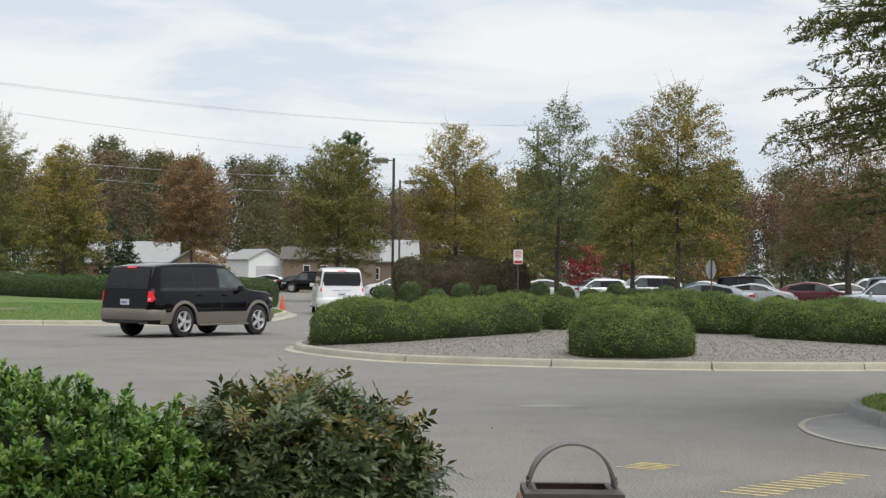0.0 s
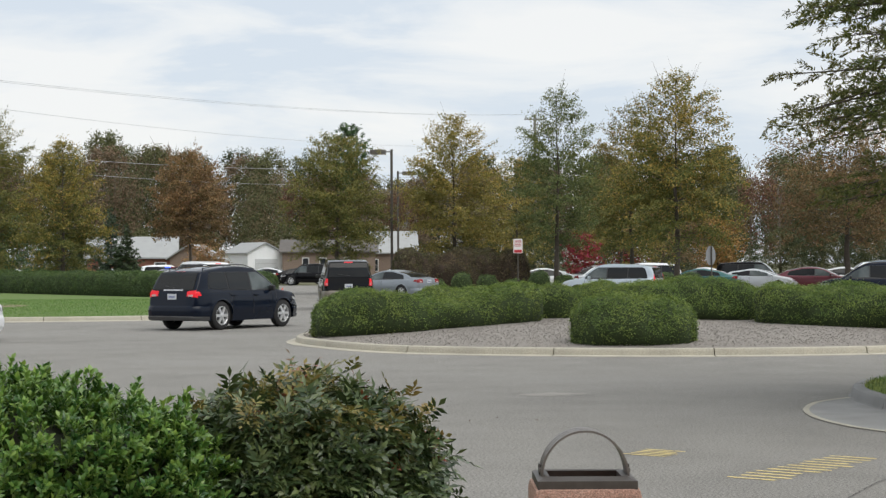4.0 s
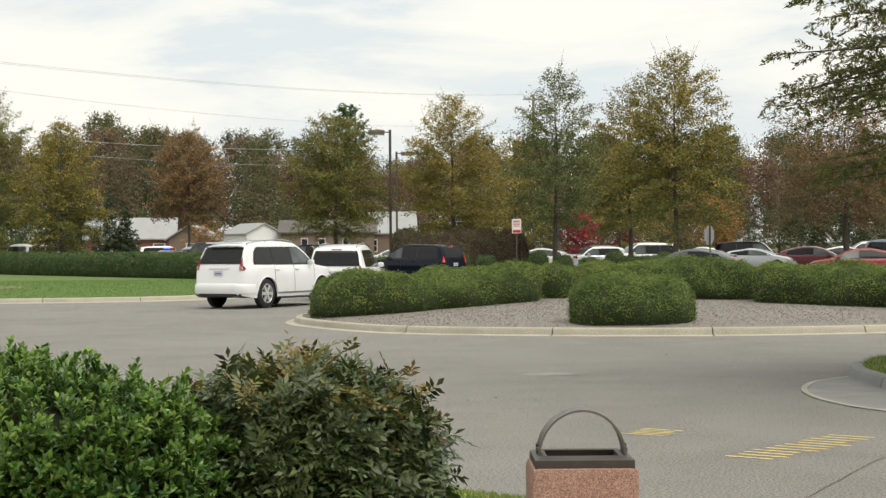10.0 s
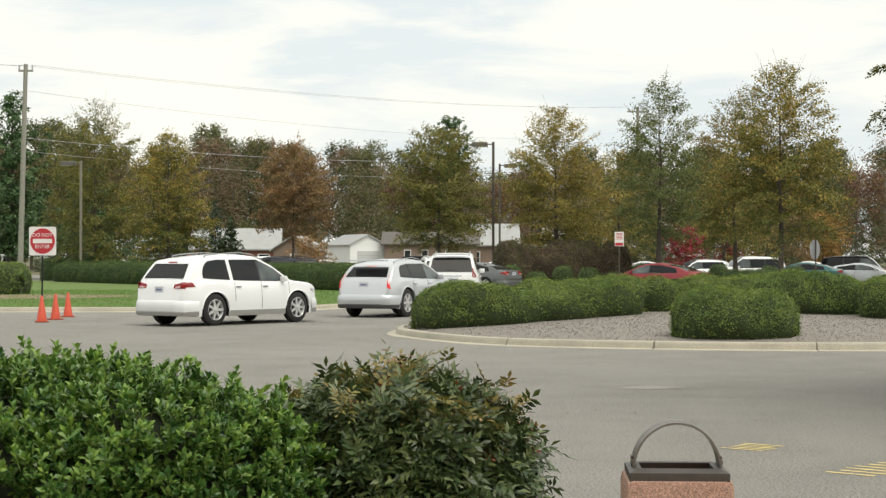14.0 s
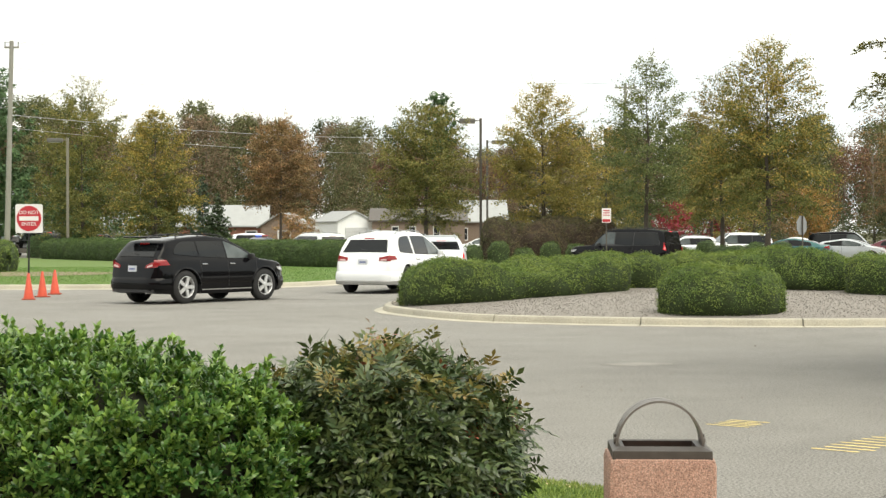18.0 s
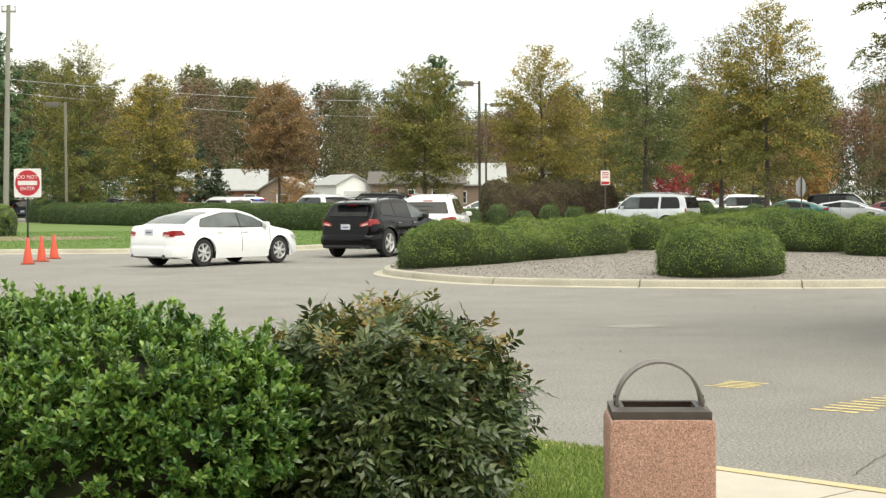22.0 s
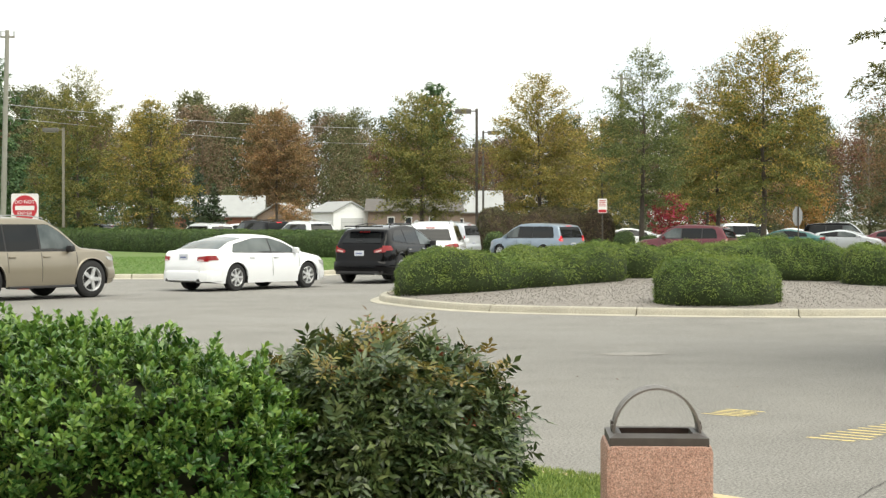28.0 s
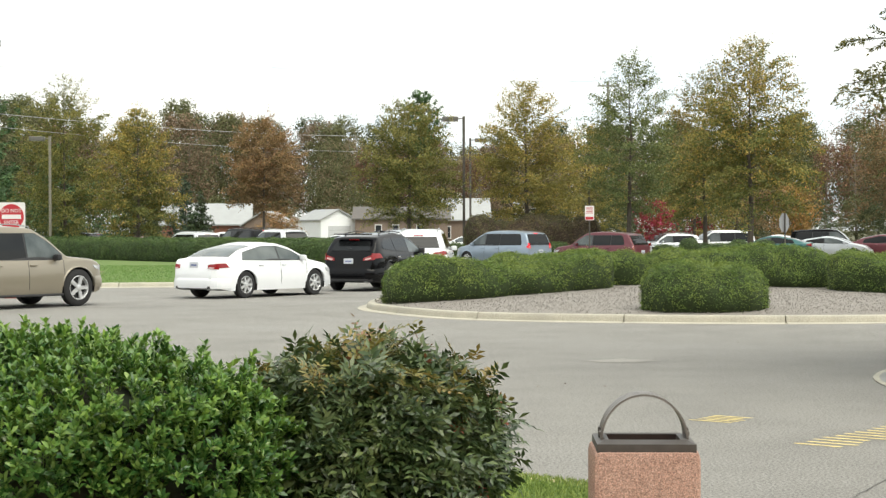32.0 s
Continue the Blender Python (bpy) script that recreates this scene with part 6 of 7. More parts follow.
# ---- shrubs and hedge beyond the crossing lane ----
# the plum hedge's core is likewise coloured dark for inner shade
hedge("plum_hedge", smooth_line([Vector(p) for p in ((3.0, 91.5), (5.5, 92), (8, 92.4), (10.4, 92.2))], 10), 2.6, 2.4, 0.0, 800, 0.09, plum_leaf, "tall plum and green hedge behind the lane", 0.5, core=material("plum_twigs", (0.07, 0.045, 0.032), 0.95, second=(0.035, 0.03, 0.02), scale=9, amount=0.9, bump=0.6, bump_scale=15))
for k in range(13):
    x = 2.4 + k * 1.35
    hedge("low_shrub", [Vector((x - 0.55, 88.6 + 0.05 * k)), Vector((x + 0.55, 88.7 + 0.05 * k))], 1.3, 1.15 + 0.2 * math.sin(k * 2.3), 0.0, 420, 0.08, deep_leaf, "low rounded dark green shrub", 0.12, group="shrubs along the lane")
hedge("clipped_hedge", smooth_line([Vector(p) for p in ((14.3, 86.8), (15.6, 86.7), (17.0, 86.5))], 10), 1.5, 1.1, 0.0, 420, 0.08, deep_leaf, "clipped dark hedge beside the parked cars", 0.1)
for k in range(5):
    x = -26 + k * 3.1
    hedge("low_shrub", [Vector((x - 0.9, 116 - k * 0.8)), Vector((x + 0.9, 116.2 - k * 0.8))], 1.8, 1.6 + 0.3 * math.sin(k * 1.7), 0.0, 200, 0.14, pine_leaf, "dark rounded shrub under the oaks", 0.25, group="shrubs under the oaks")


# ---- signs, cones, lamps, pole, wires ----
sign_white = material("sign_white", (0.80, 0.80, 0.78), 0.5, second=(0.72, 0.72, 0.70), scale=8)
sign_red = material("sign_red", (0.52, 0.03, 0.045), 0.5, second=(0.45, 0.03, 0.04), scale=8)
cone_orange = material("cone_orange", (0.64, 0.09, 0.045), 0.55, second=(0.50, 0.07, 0.04), scale=6, amount=0.7)
sign_back = material("sign_back", (0.33, 0.34, 0.35), 0.5, 0.5, second=(0.27, 0.28, 0.29), scale=6)


def lettering(text, size, mat, name="lettering"):
    c = bpy.data.curves.new(name, "FONT")
    c.body, c.size, c.align_x, c.align_y, c.extrude = text, size, "CENTER", "CENTER", 0.002
    c.materials.append(mat)
    return c


def rounded_plate(w, h, r, t, mat, name):
    bm = bmesh.new()
    pts = []
    for cx, cz, a0 in ((w / 2 - r, h / 2 - r, 0), (-w / 2 + r, h / 2 - r, 90), (-w / 2 + r, -h / 2 + r, 180), (w / 2 - r, -h / 2 + r, 270)):
        pts += [(cx + r * math.cos(radians(a0 + k * 22.5)), cz + r * math.sin(radians(a0 + k * 22.5))) for k in range(5)]
    face = bm.faces.new([bm.verts.new((x, -t / 2, z)) for x, z in pts])
    ext = bmesh.ops.extrude_face_region(bm, geom=[face])
    bmesh.ops.translate(bm, verts=[e for e in ext["geom"] if isinstance(e, bmesh.types.BMVert)], vec=(0, t, 0))
    return from_bm(name, bm, mat)


# no-entry sign on a post set in a cone
dne = thing("do_not_enter_sign", None, pose(-10.50, 45.45, 0.0, 0, 0, -6), "white square sign with a red disc on a dark post", "sign")
child("panel", rounded_plate(0.74, 0.76, 0.05, 0.008, sign_white, "panel"), dne, pose(0.03, -0.03, 2.15))
v, f = spun([(0.0, 0.0), (0.335, 0.0), (0.335, 0.004), (0.0, 0.004)], 40, "y")
child("disc", mesh_of("disc", v, f, sign_red), dne, pose(0.03, -0.041, 2.15))
child("bar", from_bm("bar", box_bm(0.52, 0.006, 0.115, 0.0), sign_white), dne, pose(0.03, -0.044, 2.15))
for text, dz in (("DO NOT", 0.155), ("ENTER", -0.15)):
    child("lettering", lettering(text, 0.135, sign_white), dne, pose(0.03, -0.045, 2.15 + dz, 90, 0, 0))
bm = bmesh.new()
rod(bm, (0, 0, 0.3), (0.03, 0, 2.5), 0.025, 0.022, 8)
child("post", from_bm("post", bm, black_metal), dne)


def cone(m, label, lean=0):
    c = thing("traffic_cone", None, m, label, "traffic cone", "cones at the exit")
    v, f = spun([(0.145, 0.03), (0.135, 0.035), (0.03, 0.70), (0.022, 0.71), (0.0, 0.71)], 20)
    child("shell", mesh_of("shell", v, f, cone_orange, True, 50), c)
    child("base", from_bm("base", box_bm(0.36, 0.36, 0.035, 0.012, (0, 0, 0.0185)), material("cone_base", (0.35, 0.06, 0.03), 0.7), True), c)
    return c


cone(pose(-10.50, 45.45, 0.0, 0, 0, 12), "orange traffic cone holding the sign post")
cone(pose(-10.55, 47.3, 0.0, 0, 0, 30), "orange traffic cone beside the sign")
cone(pose(-10.66, 49.4, 0.0, 0, 0, 5), "orange traffic cone near the lawn kerb")
cone(pose(-2.42, 76.2, 0.0, 0, 0, 5), "orange traffic cone at the end of the hedge")

nop = thing("parking_sign", None, pose(5.76, 54.6, 0.1, 0, 0, -5), "small white sign with red writing on a post", "sign")
child("panel", rounded_plate(0.29, 0.46, 0.03, 0.006, sign_white, "panel"), nop, pose(0, -0.03, 2.2))
for k, (w, z, hh, mt) in enumerate(((0.20, 0.16, 0.03, sign_red), (0.22, 0.10, 0.018, sign_red), (0.20, 0.05, 0.018, sign_red), (0.22, 0.0, 0.018, sign_red), (0.25, -0.165, 0.09, sign_red))):
    child("bar", from_bm("bar", box_bm(w, 0.004, hh), mt), nop, pose(0, -0.036, 2.2 + z))
bm = bmesh.new()
rod(bm, (0, 0, 0), (0, 0, 2.4), 0.024, 0.024, 6)
child("post", from_bm("post", bm, bronze_metal), nop)

stop = thing("stop_sign", None, pose(13.65, 62.0, 0.0, 0, 0, 48), "grey back of an octagonal road sign on a post", "sign")
bm = bmesh.new()
pts = [bm.verts.new((0.375 * math.cos(radians(22.5 + 45 * k)), 0, 0.375 * math.sin(radians(22.5 + 45 * k)))) for k in range(8)]
fc = bm.faces.new(pts)
ext = bmesh.ops.extrude_face_region(bm, geom=[fc])
bmesh.ops.translate(bm, verts=[e for e in ext["geom"] if isinstance(e, bmesh.types.BMVert)], vec=(0, 0.008, 0))
child("panel", from_bm("panel", bm, sign_back), stop, pose(0, 0.03, 2.0))
bm = bmesh.new()
rod(bm, (0, 0, 0), (0, 0, 2.35), 0.03, 0.03, 6)
child("post", from_bm("post", bm, bronze_metal), stop)


def lamp_post(x, y, h, arm, label, head=(0.95, 0.42, 0.26), mat=None):
    mat = mat or bronze_metal
    t = thing("street_lamp", None, pose(x, y, 0), label, "street lamp", "lamp posts")
    child("post", from_bm("post", box_bm(0.15, 0.15, h, 0.015, (0, 0, h / 2)), mat), t)
    child("base", from_bm("base", box_bm(0.5, 0.5, 0.6, 0.03, (0, 0, 0.3)), concrete), t)
    child("arm", from_bm("arm", box_bm(0.35, 0.06, 0.06, 0.0, (arm * 0.2, 0, h - 0.14)), mat), t)
    hd = child("head", from_bm("head", box_bm(*head, 0.04, (arm * (0.32 + head[0] / 2), 0, h - 0.15)), material("lamp_head", (0.16, 0.15, 0.14), 0.5, 0.4)), t)
    child("lens", from_bm("lens", box_bm(head[0] * 0.8, head[1] * 0.8, 0.03, 0.0, (arm * (0.32 + head[0] / 2), 0, h - 0.15 - head[2] / 2 - 0.012)), lamp_clear), hd)
    return t


lamp_post(3.2, 100, 8.42, -1, "dark bronze lamp post with a square head")
lamp_post(4.47, 125, 8.5, 1, "dark lamp post further back")
lamp_post(-22.5, 108, 7.75, -1, "tan lamp post behind the hedge", mat=material("tan_pole", (0.24, 0.22, 0.18), 0.6, 0.2))

wood_pole = material("weathered_pole", (0.30, 0.29, 0.26), 0.9, second=(0.22, 0.21, 0.19), scale=4, bump=0.4)
pole = thing("utility_pole", None, pose(-25.6, 105, 0), "weathered wooden utility pole with cables", "utility pole")
bm = bmesh.new()
rod(bm, (0, 0, 0), (0.35, 0, 13.5), 0.19, 0.13, 12)
child("shaft", from_bm("shaft", bm, wood_pole, True), pole)
child("crossarm", from_bm("crossarm", box_bm(0.9, 0.10, 0.12, 0.01, (0.35, 0, 13.1)), wood_pole), pole)
bm = bmesh.new()
for q in (-0.4, 0.0, 0.4):
    rod(bm, (0.35 + q, 0, 13.15), (0.35 + q, 0, 13.45), 0.05, 0.04, 8)
child("insulators", from_bm("insulators", bm, galvanised), pole)


far_pole = thing("utility_pole", None, pose(24.2, 208, 0), "weathered wooden utility pole behind the oaks", "utility pole")
bm = bmesh.new()
rod(bm, (0, 0, 0), (0, 0, 19.9), 0.24, 0.16, 10)
child("shaft", from_bm("shaft", bm, wood_pole, True), far_pole)
child("crossarm", from_bm("crossarm", box_bm(2.6, 0.14, 0.16, 0.01, (0, 0, 19.3)), wood_pole), far_pole)
for q in (-1.15, -0.4, 0.4, 1.15):
    bm = bmesh.new()
    rod(bm, (q, 0, 19.35), (q, 0, 19.75), 0.06, 0.045, 8)
    child("insulator", from_bm("insulator", bm, galvanised), far_pole)


def wire(a, b, sag, r=0.014):
    a, b = Vector(a), Vector(b)
    n = 24
    v, f = [], []
    side = (b - a).cross(Vector((0, 0, 1))).normalized()
    for k in range(n + 1):
        p = a.lerp(b, k / n) - Vector((0, 0, sag * 4 * (k / n) * (1 - k / n)))
        v += [p + (side * math.cos(q) + Vector((0, 0, 1)) * math.sin(q)) * r for q in (0.0, 1.571, 3.142, 4.712)]
        if k:
            f += [(4 * k - 4 + j, 4 * k - 4 + (j + 1) % 4, 4 * k + (j + 1) % 4, 4 * k + j) for j in range(4)]
    thing("power_line", mesh_of("power_line", v, f, galvanised, True), None, "thin grey overhead power line", "cable", "overhead lines")


for dx, dz in ((-0.4, 0.0), (0.4, 0.0)):
    wire((-25.25 + dx, 105, 13.45 + dz), (24 + dx * 3, 208, 19.9 + dz), 0.9, 0.009)
wire((-25.3, 105, 11.9), (20, 205, 15.8), 1.0, 0.010)
wire((-25.4, 105, 9.0), (3, 190, 12.4), 0.6, 0.02)
wire((-25.4, 105, 8.2), (3, 190, 10.6), 0.6, 0.016)
wire((-25.3, 105, 13.4), (-70, 60, 14.5), 0.9, 0.016)

# ---- houses beyond the street ----
siding = material("white_siding", (0.86, 0.87, 0.88), 0.7, second=(0.80, 0.81, 0.82), scale=2)
roofing = material("pale_grey_roof", (0.36, 0.37, 0.37), 0.85, second=(0.30, 0.31, 0.31), scale=1.5, bump=0.3)
brick_red = material("red_brick", (0.24, 0.10, 0.075), 0.9, second=(0.30, 0.15, 0.10), scale=9, amount=0.9, bump=0.3)
brick_tan = material("tan_brick", (0.27, 0.205, 0.165), 0.9, second=(0.21, 0.155, 0.122), scale=9, amount=0.9, bump=0.3)
pane = material("house_pane", (0.03, 0.035, 0.04), 0.1, spec=0.6)
trim_white = material("white_trim", (0.75, 0.75, 0.74), 0.6)


def house(name, label, x, y, w, d, wall_h, roof_h, wall, roof, windows, turn=0.0, gable_front=False, door=None, eave=0.35):
    """A house with walls, a pitched roof and windows in its front (the side towards -y)."""
    t = thing(name, None, pose(x, y, 0, 0, 0, turn), label, "house" if "shed" not in name else "shed")
    bm = bmesh.new()
    if gable_front:
        prof = [(-w / 2, 0), (w / 2, 0), (w / 2, wall_h), (0, wall_h + roof_h), (-w / 2, wall_h)]
        fr = [bm.verts.new((px, -d / 2, pz)) for px, pz in prof]
        bk = [bm.verts.new((px, d / 2, pz)) for px, pz in prof]
    else:
        prof = [(-d / 2, 0), (d / 2, 0), (d / 2, wall_h), (0, wall_h + roof_h), (-d / 2, wall_h)]
        fr = [bm.verts.new((-w / 2, py, pz)) for py, pz in prof]
        bk = [bm.verts.new((w / 2, py, pz)) for py, pz in prof]
    bm.faces.new(fr)
    bm.faces.new(bk[::-1])
    for i in range(5):
        bm.faces.new((fr[i], bk[i], bk[(i + 1) % 5], fr[(i + 1) % 5]))
    child("wall", from_bm("wall", bm, wall), t)
    for side in (-1, 1):
        bm = bmesh.new()
        if gable_front:
            q = [(0, -d / 2 - eave, wall_h + roof_h + 0.02), (0, d / 2 + eave, wall_h + roof_h + 0.02), (side * (w / 2 + eave), d / 2 + eave, wall_h - eave * roof_h / (w / 2) + 0.02), (side * (w / 2 + eave), -d / 2 - eave, wall_h - eave * roof_h / (w / 2) + 0.02)]
        else:
            q = [(-w / 2 - eave, 0, wall_h + roof_h + 0.02), (w / 2 + eave, 0, wall_h + roof_h + 0.02), (w / 2 + eave, side * (d / 2 + eave), wall_h - eave * roof_h / (d / 2) + 0.02), (-w / 2 - eave, side * (d / 2 + eave), wall_h - eave * roof_h / (d / 2) + 0.02)]
        fc = bm.faces.new([bm.verts.new(p) for p in q])
        ext = bmesh.ops.extrude_face_region(bm, geom=[fc])
        bmesh.ops.translate(bm, verts=[e for e in ext["geom"] if isinstance(e, bmesh.types.BMVert)], vec=(0, 0, 0.14))
        child("roof", from_bm("roof", bm, roof), t)
    for wx, wz, ww, wh in windows:
        win = child("window", from_bm("window", box_bm(ww, 0.08, wh, 0.0), trim_white), t, pose(wx, -d / 2 - 0.03, wz))
        for s2 in (-1, 1):
            child("pane", from_bm("pane", box_bm(ww * 0.78, 0.02, wh * 0.41), pane), win, pose(0, -0.045, s2 * wh * 0.22))
    if door:
        dx, dw, dh, mt = door
        dr = child("door", from_bm("door", box_bm(dw, 0.08, dh, 0.01), mt), t, pose(dx, -d / 2 - 0.03, dh / 2))
        for k in range(1, 5):
            child("panel_line", from_bm("panel_line", box_bm(dw * 0.94, 0.012, 0.03), galvanised), dr, pose(0, -0.045, -dh / 2 + dh * k / 5))
    return t


shed = house("garden_shed", "white garage shed with a roller door", -8.7, 181, 4.0, 6.2, 2.9, 1.0, siding, roofing, (), 26, True, (0.1, 2.5, 2.3, material("roller_door", (0.58, 0.59, 0.60), 0.6)), 0.2)
house("house", "white-roofed bungalow with a brick front", -20.2, 172, 8.4, 7, 2.5, 1.9, brick_red, roofing, ((-2.6, 1.4, 1.0, 1.2), (0.2, 1.4, 1.0, 1.2), (2.8, 1.4, 1.2, 1.2)), 4)
house("house", "brick bungalow with a gabled end", -13.6, 168, 3.8, 6, 2.4, 1.2, brick_tan, roofing, ((0.4, 1.4, 1.3, 1.2),), -8, True)
house("house", "tan brick house with white windows", -0.8, 182, 9.6, 8, 3.0, 1.2, brick_tan, material("dark_roof", (0.13, 0.12, 0.11), 0.9, second=(0.10, 0.09, 0.085), scale=2), ((-2.4, 1.7, 0.75, 1.5), (-0.6, 1.7, 0.75, 1.5), (1.9, 1.7, 0.75, 1.5)), 0)
house("house", "grey-roofed house behind the lamp posts", 6.3, 190, 4.6, 8, 3.0, 2.2, brick_tan, roofing, ((-2.2, 1.6, 0.9, 1.4), (1.2, 1.6, 0.9, 1.4)), 0)

# ---- unseen wall added behind the camera to darken reflections in the cars ----
entry = thing("entrance_building", None, pose(0, -14, 0), "unseen brick wall with windows, added to darken reflections in the cars", "building", kind="structure")
child("wall", from_bm("wall", box_bm(150, 1.0, 15, 0.0, (0, 0, 7.5)), brick_red), entry)
for k in range(-9, 10):
    win = child("window", from_bm("window", box_bm(2.4, 0.12, 1.8, 0.0), trim_white), entry, pose(k * 5.5, 0.53, 2.2))
    child("pane", from_bm("pane", box_bm(2.2, 0.04, 1.6, 0.0), pane), win, pose(0, 0.06, 0))


# ---- road markings and litter on the road ----
def hatch(first, way, step, n, width, label):
    """Worn yellow bars painted side by side, each set back from the one before."""
    turn = math.degrees(math.atan2(way[1], way[0]))
    length = math.hypot(*way)
    t = thing("road_marking", None, pose(first[0], first[1], 0.004), label, "road marking", "yellow hatching", "structure")
    for k in range(n):
        r2 = np.random.default_rng(700 + k + n)
        ln = length * r2.uniform(0.82, 1.08)
        off = r2.uniform(-0.03, 0.03)
        v, segs = [], 10
        for i in range(segs + 1):
            a = off + i / segs * ln
            w = width * (0.85 + 0.5 * noise.noise(Vector((a * 9, k * 3.1, n)))) * (0.55 if i in (0, segs) else 1.0)
            v += [(a, -w / 2, 0.0), (a, w / 2, 0.0)]
        f = [(2 * i, 2 * i + 2, 2 * i + 3, 2 * i + 1) for i in range(segs)]
        child("bar", mesh_of("bar", v, f, road_yellow), t, pose(step[0] * k, step[1] * k, 0, 0, 0, turn))
    return t


# ---- the litter bin ----
pebble = material("exposed_aggregate", (0.43, 0.24, 0.18), 0.85, second=(0.55, 0.38, 0.31), scale=140, amount=0.9, bump=0.7, bump_scale=260, grime=(0.40, 0.22, 0.165), grime_scale=7, speck=0.48, speck_scale=175)
lid_metal = material("brown_lid_metal", (0.075, 0.066, 0.060), 0.5, 0.4, second=(0.11, 0.10, 0.09), scale=15)
strap_metal = material("steel_strap", (0.22, 0.205, 0.19), 0.45, 0.6, second=(0.15, 0.14, 0.13), scale=25)
BIN_W, BIN_D, BIN_H = 0.447, 0.43, 0.70
bin_m = pose(1.003, 7.24, PAV_Z - 0.004, 0, 0, -3)
litter_bin = thing("litter_bin", None, bin_m, "square pink exposed-aggregate litter bin with a dark metal rim", "litter bin")
child("body", from_bm("body", box_bm(BIN_W, BIN_D, BIN_H, 0.035, (0, 0, BIN_H / 2)), pebble, True), litter_bin)
bm = bmesh.new()
hw, hd = BIN_W / 2 - 0.018, BIN_D / 2 - 0.02
ow, od = 0.150, 0.105
z0, z1 = BIN_H - 0.01, BIN_H + 0.028
outer_b = [bm.verts.new((sx * hw, sy * hd, z0)) for sx, sy in ((-1, -1), (1, -1), (1, 1), (-1, 1))]
outer_t = [bm.verts.new((sx * hw, sy * hd, z1)) for sx, sy in ((-1, -1), (1, -1), (1, 1), (-1, 1))]
ridge = [bm.verts.new((sx * (ow + 0.018), sy * (od + 0.018), z1 + 0.012)) for sx, sy in ((-1, -1), (1, -1), (1, 1), (-1, 1))]
lip = [bm.verts.new((sx * ow, sy * od, z1 + 0.008)) for sx, sy in ((-1, -1), (1, -1), (1, 1), (-1, 1))]
deep = [bm.verts.new((sx * ow * 0.97, sy * od * 0.97, z1 - 0.30)) for sx, sy in ((-1, -1), (1, -1), (1, 1), (-1, 1))]
for a, b in ((outer_b, outer_t), (outer_t, ridge), (ridge, lip), (lip, deep)):
    for i in range(4):
        bm.faces.new((a[i], a[(i + 1) % 4], b[(i + 1) % 4], b[i]))
bm.faces.new(deep)
child("rim", from_bm("rim", bm, lid_metal), litter_bin, None, "dark brown metal rim round the opening")
R, n = 0.176, 32
for y0, y1 in ((-0.080, -0.034), (-0.024, 0.024), (0.034, 0.080)):
    bm = bmesh.new()
    prev = None
    for i in range(n + 1):
        a = math.pi * i / n
        cx, cz = -R * math.cos(a) * 1.03, R * 1.10 * math.sin(a) + z1
        ring = [bm.verts.new((cx - dx * math.cos(a), dy, cz + dx * math.sin(a))) for dx, dy in ((0.004, y0), (0.004, y1), (-0.005, y1), (-0.005, y0))]
        if prev:
            for j in range(4):
                bm.faces.new((prev[j], prev[(j + 1) % 4], ring[(j + 1) % 4], ring[j]))
        prev = ring
    child("hoop_strap", from_bm("hoop_strap", bm, strap_metal, True), litter_bin, None, "arched steel strap")
for side in (-1, 1):
    bracket = child("bracket", from_bm("bracket", box_bm(0.010, 0.06, 0.045, 0.004), lid_metal), litter_bin, pose(side * (R * 1.03 + 0.004), 0, z1 + 0.03))
    child("bolt", from_bm("bolt", box_bm(0.012, 0.02, 0.02, 0.004), strap_metal), bracket, pose(0, -0.05, 0.0))

# ---- the near shrubs ----
nandina_leaf = leafy("nandina_leaf", (0.054, 0.092, 0.034), (0.082, 0.120, 0.040), 0.6, 0.33, 5.0, 0.15, 0.5)
nandina_tip = leafy("nandina_new_leaf", (0.160, 0.175, 0.042), (0.235, 0.175, 0.050), 0.5, 0.42, 6.0, 0.25, 0.45)
nandina_red = leafy("nandina_red_leaf", (0.42, 0.135, 0.075), (0.30, 0.095, 0.055), 0.4, 0.5, 6.0)
nandina_shoot = leafy("nandina_pink_shoot", (0.30, 0.165, 0.120), (0.22, 0.155, 0.085), 0.4, 0.5, 6.0)
glossy_leaf = leafy("glossy_leaf", (0.075, 0.165, 0.038), (0.120, 0.232, 0.050), 0.6, 0.25, 5.0, 0.15, 0.5)
fresh_leaf = leafy("fresh_leaf", (0.175, 0.310, 0.055), (0.140, 0.255, 0.055), 0.4, 0.33, 6.0, 0.25, 0.5)


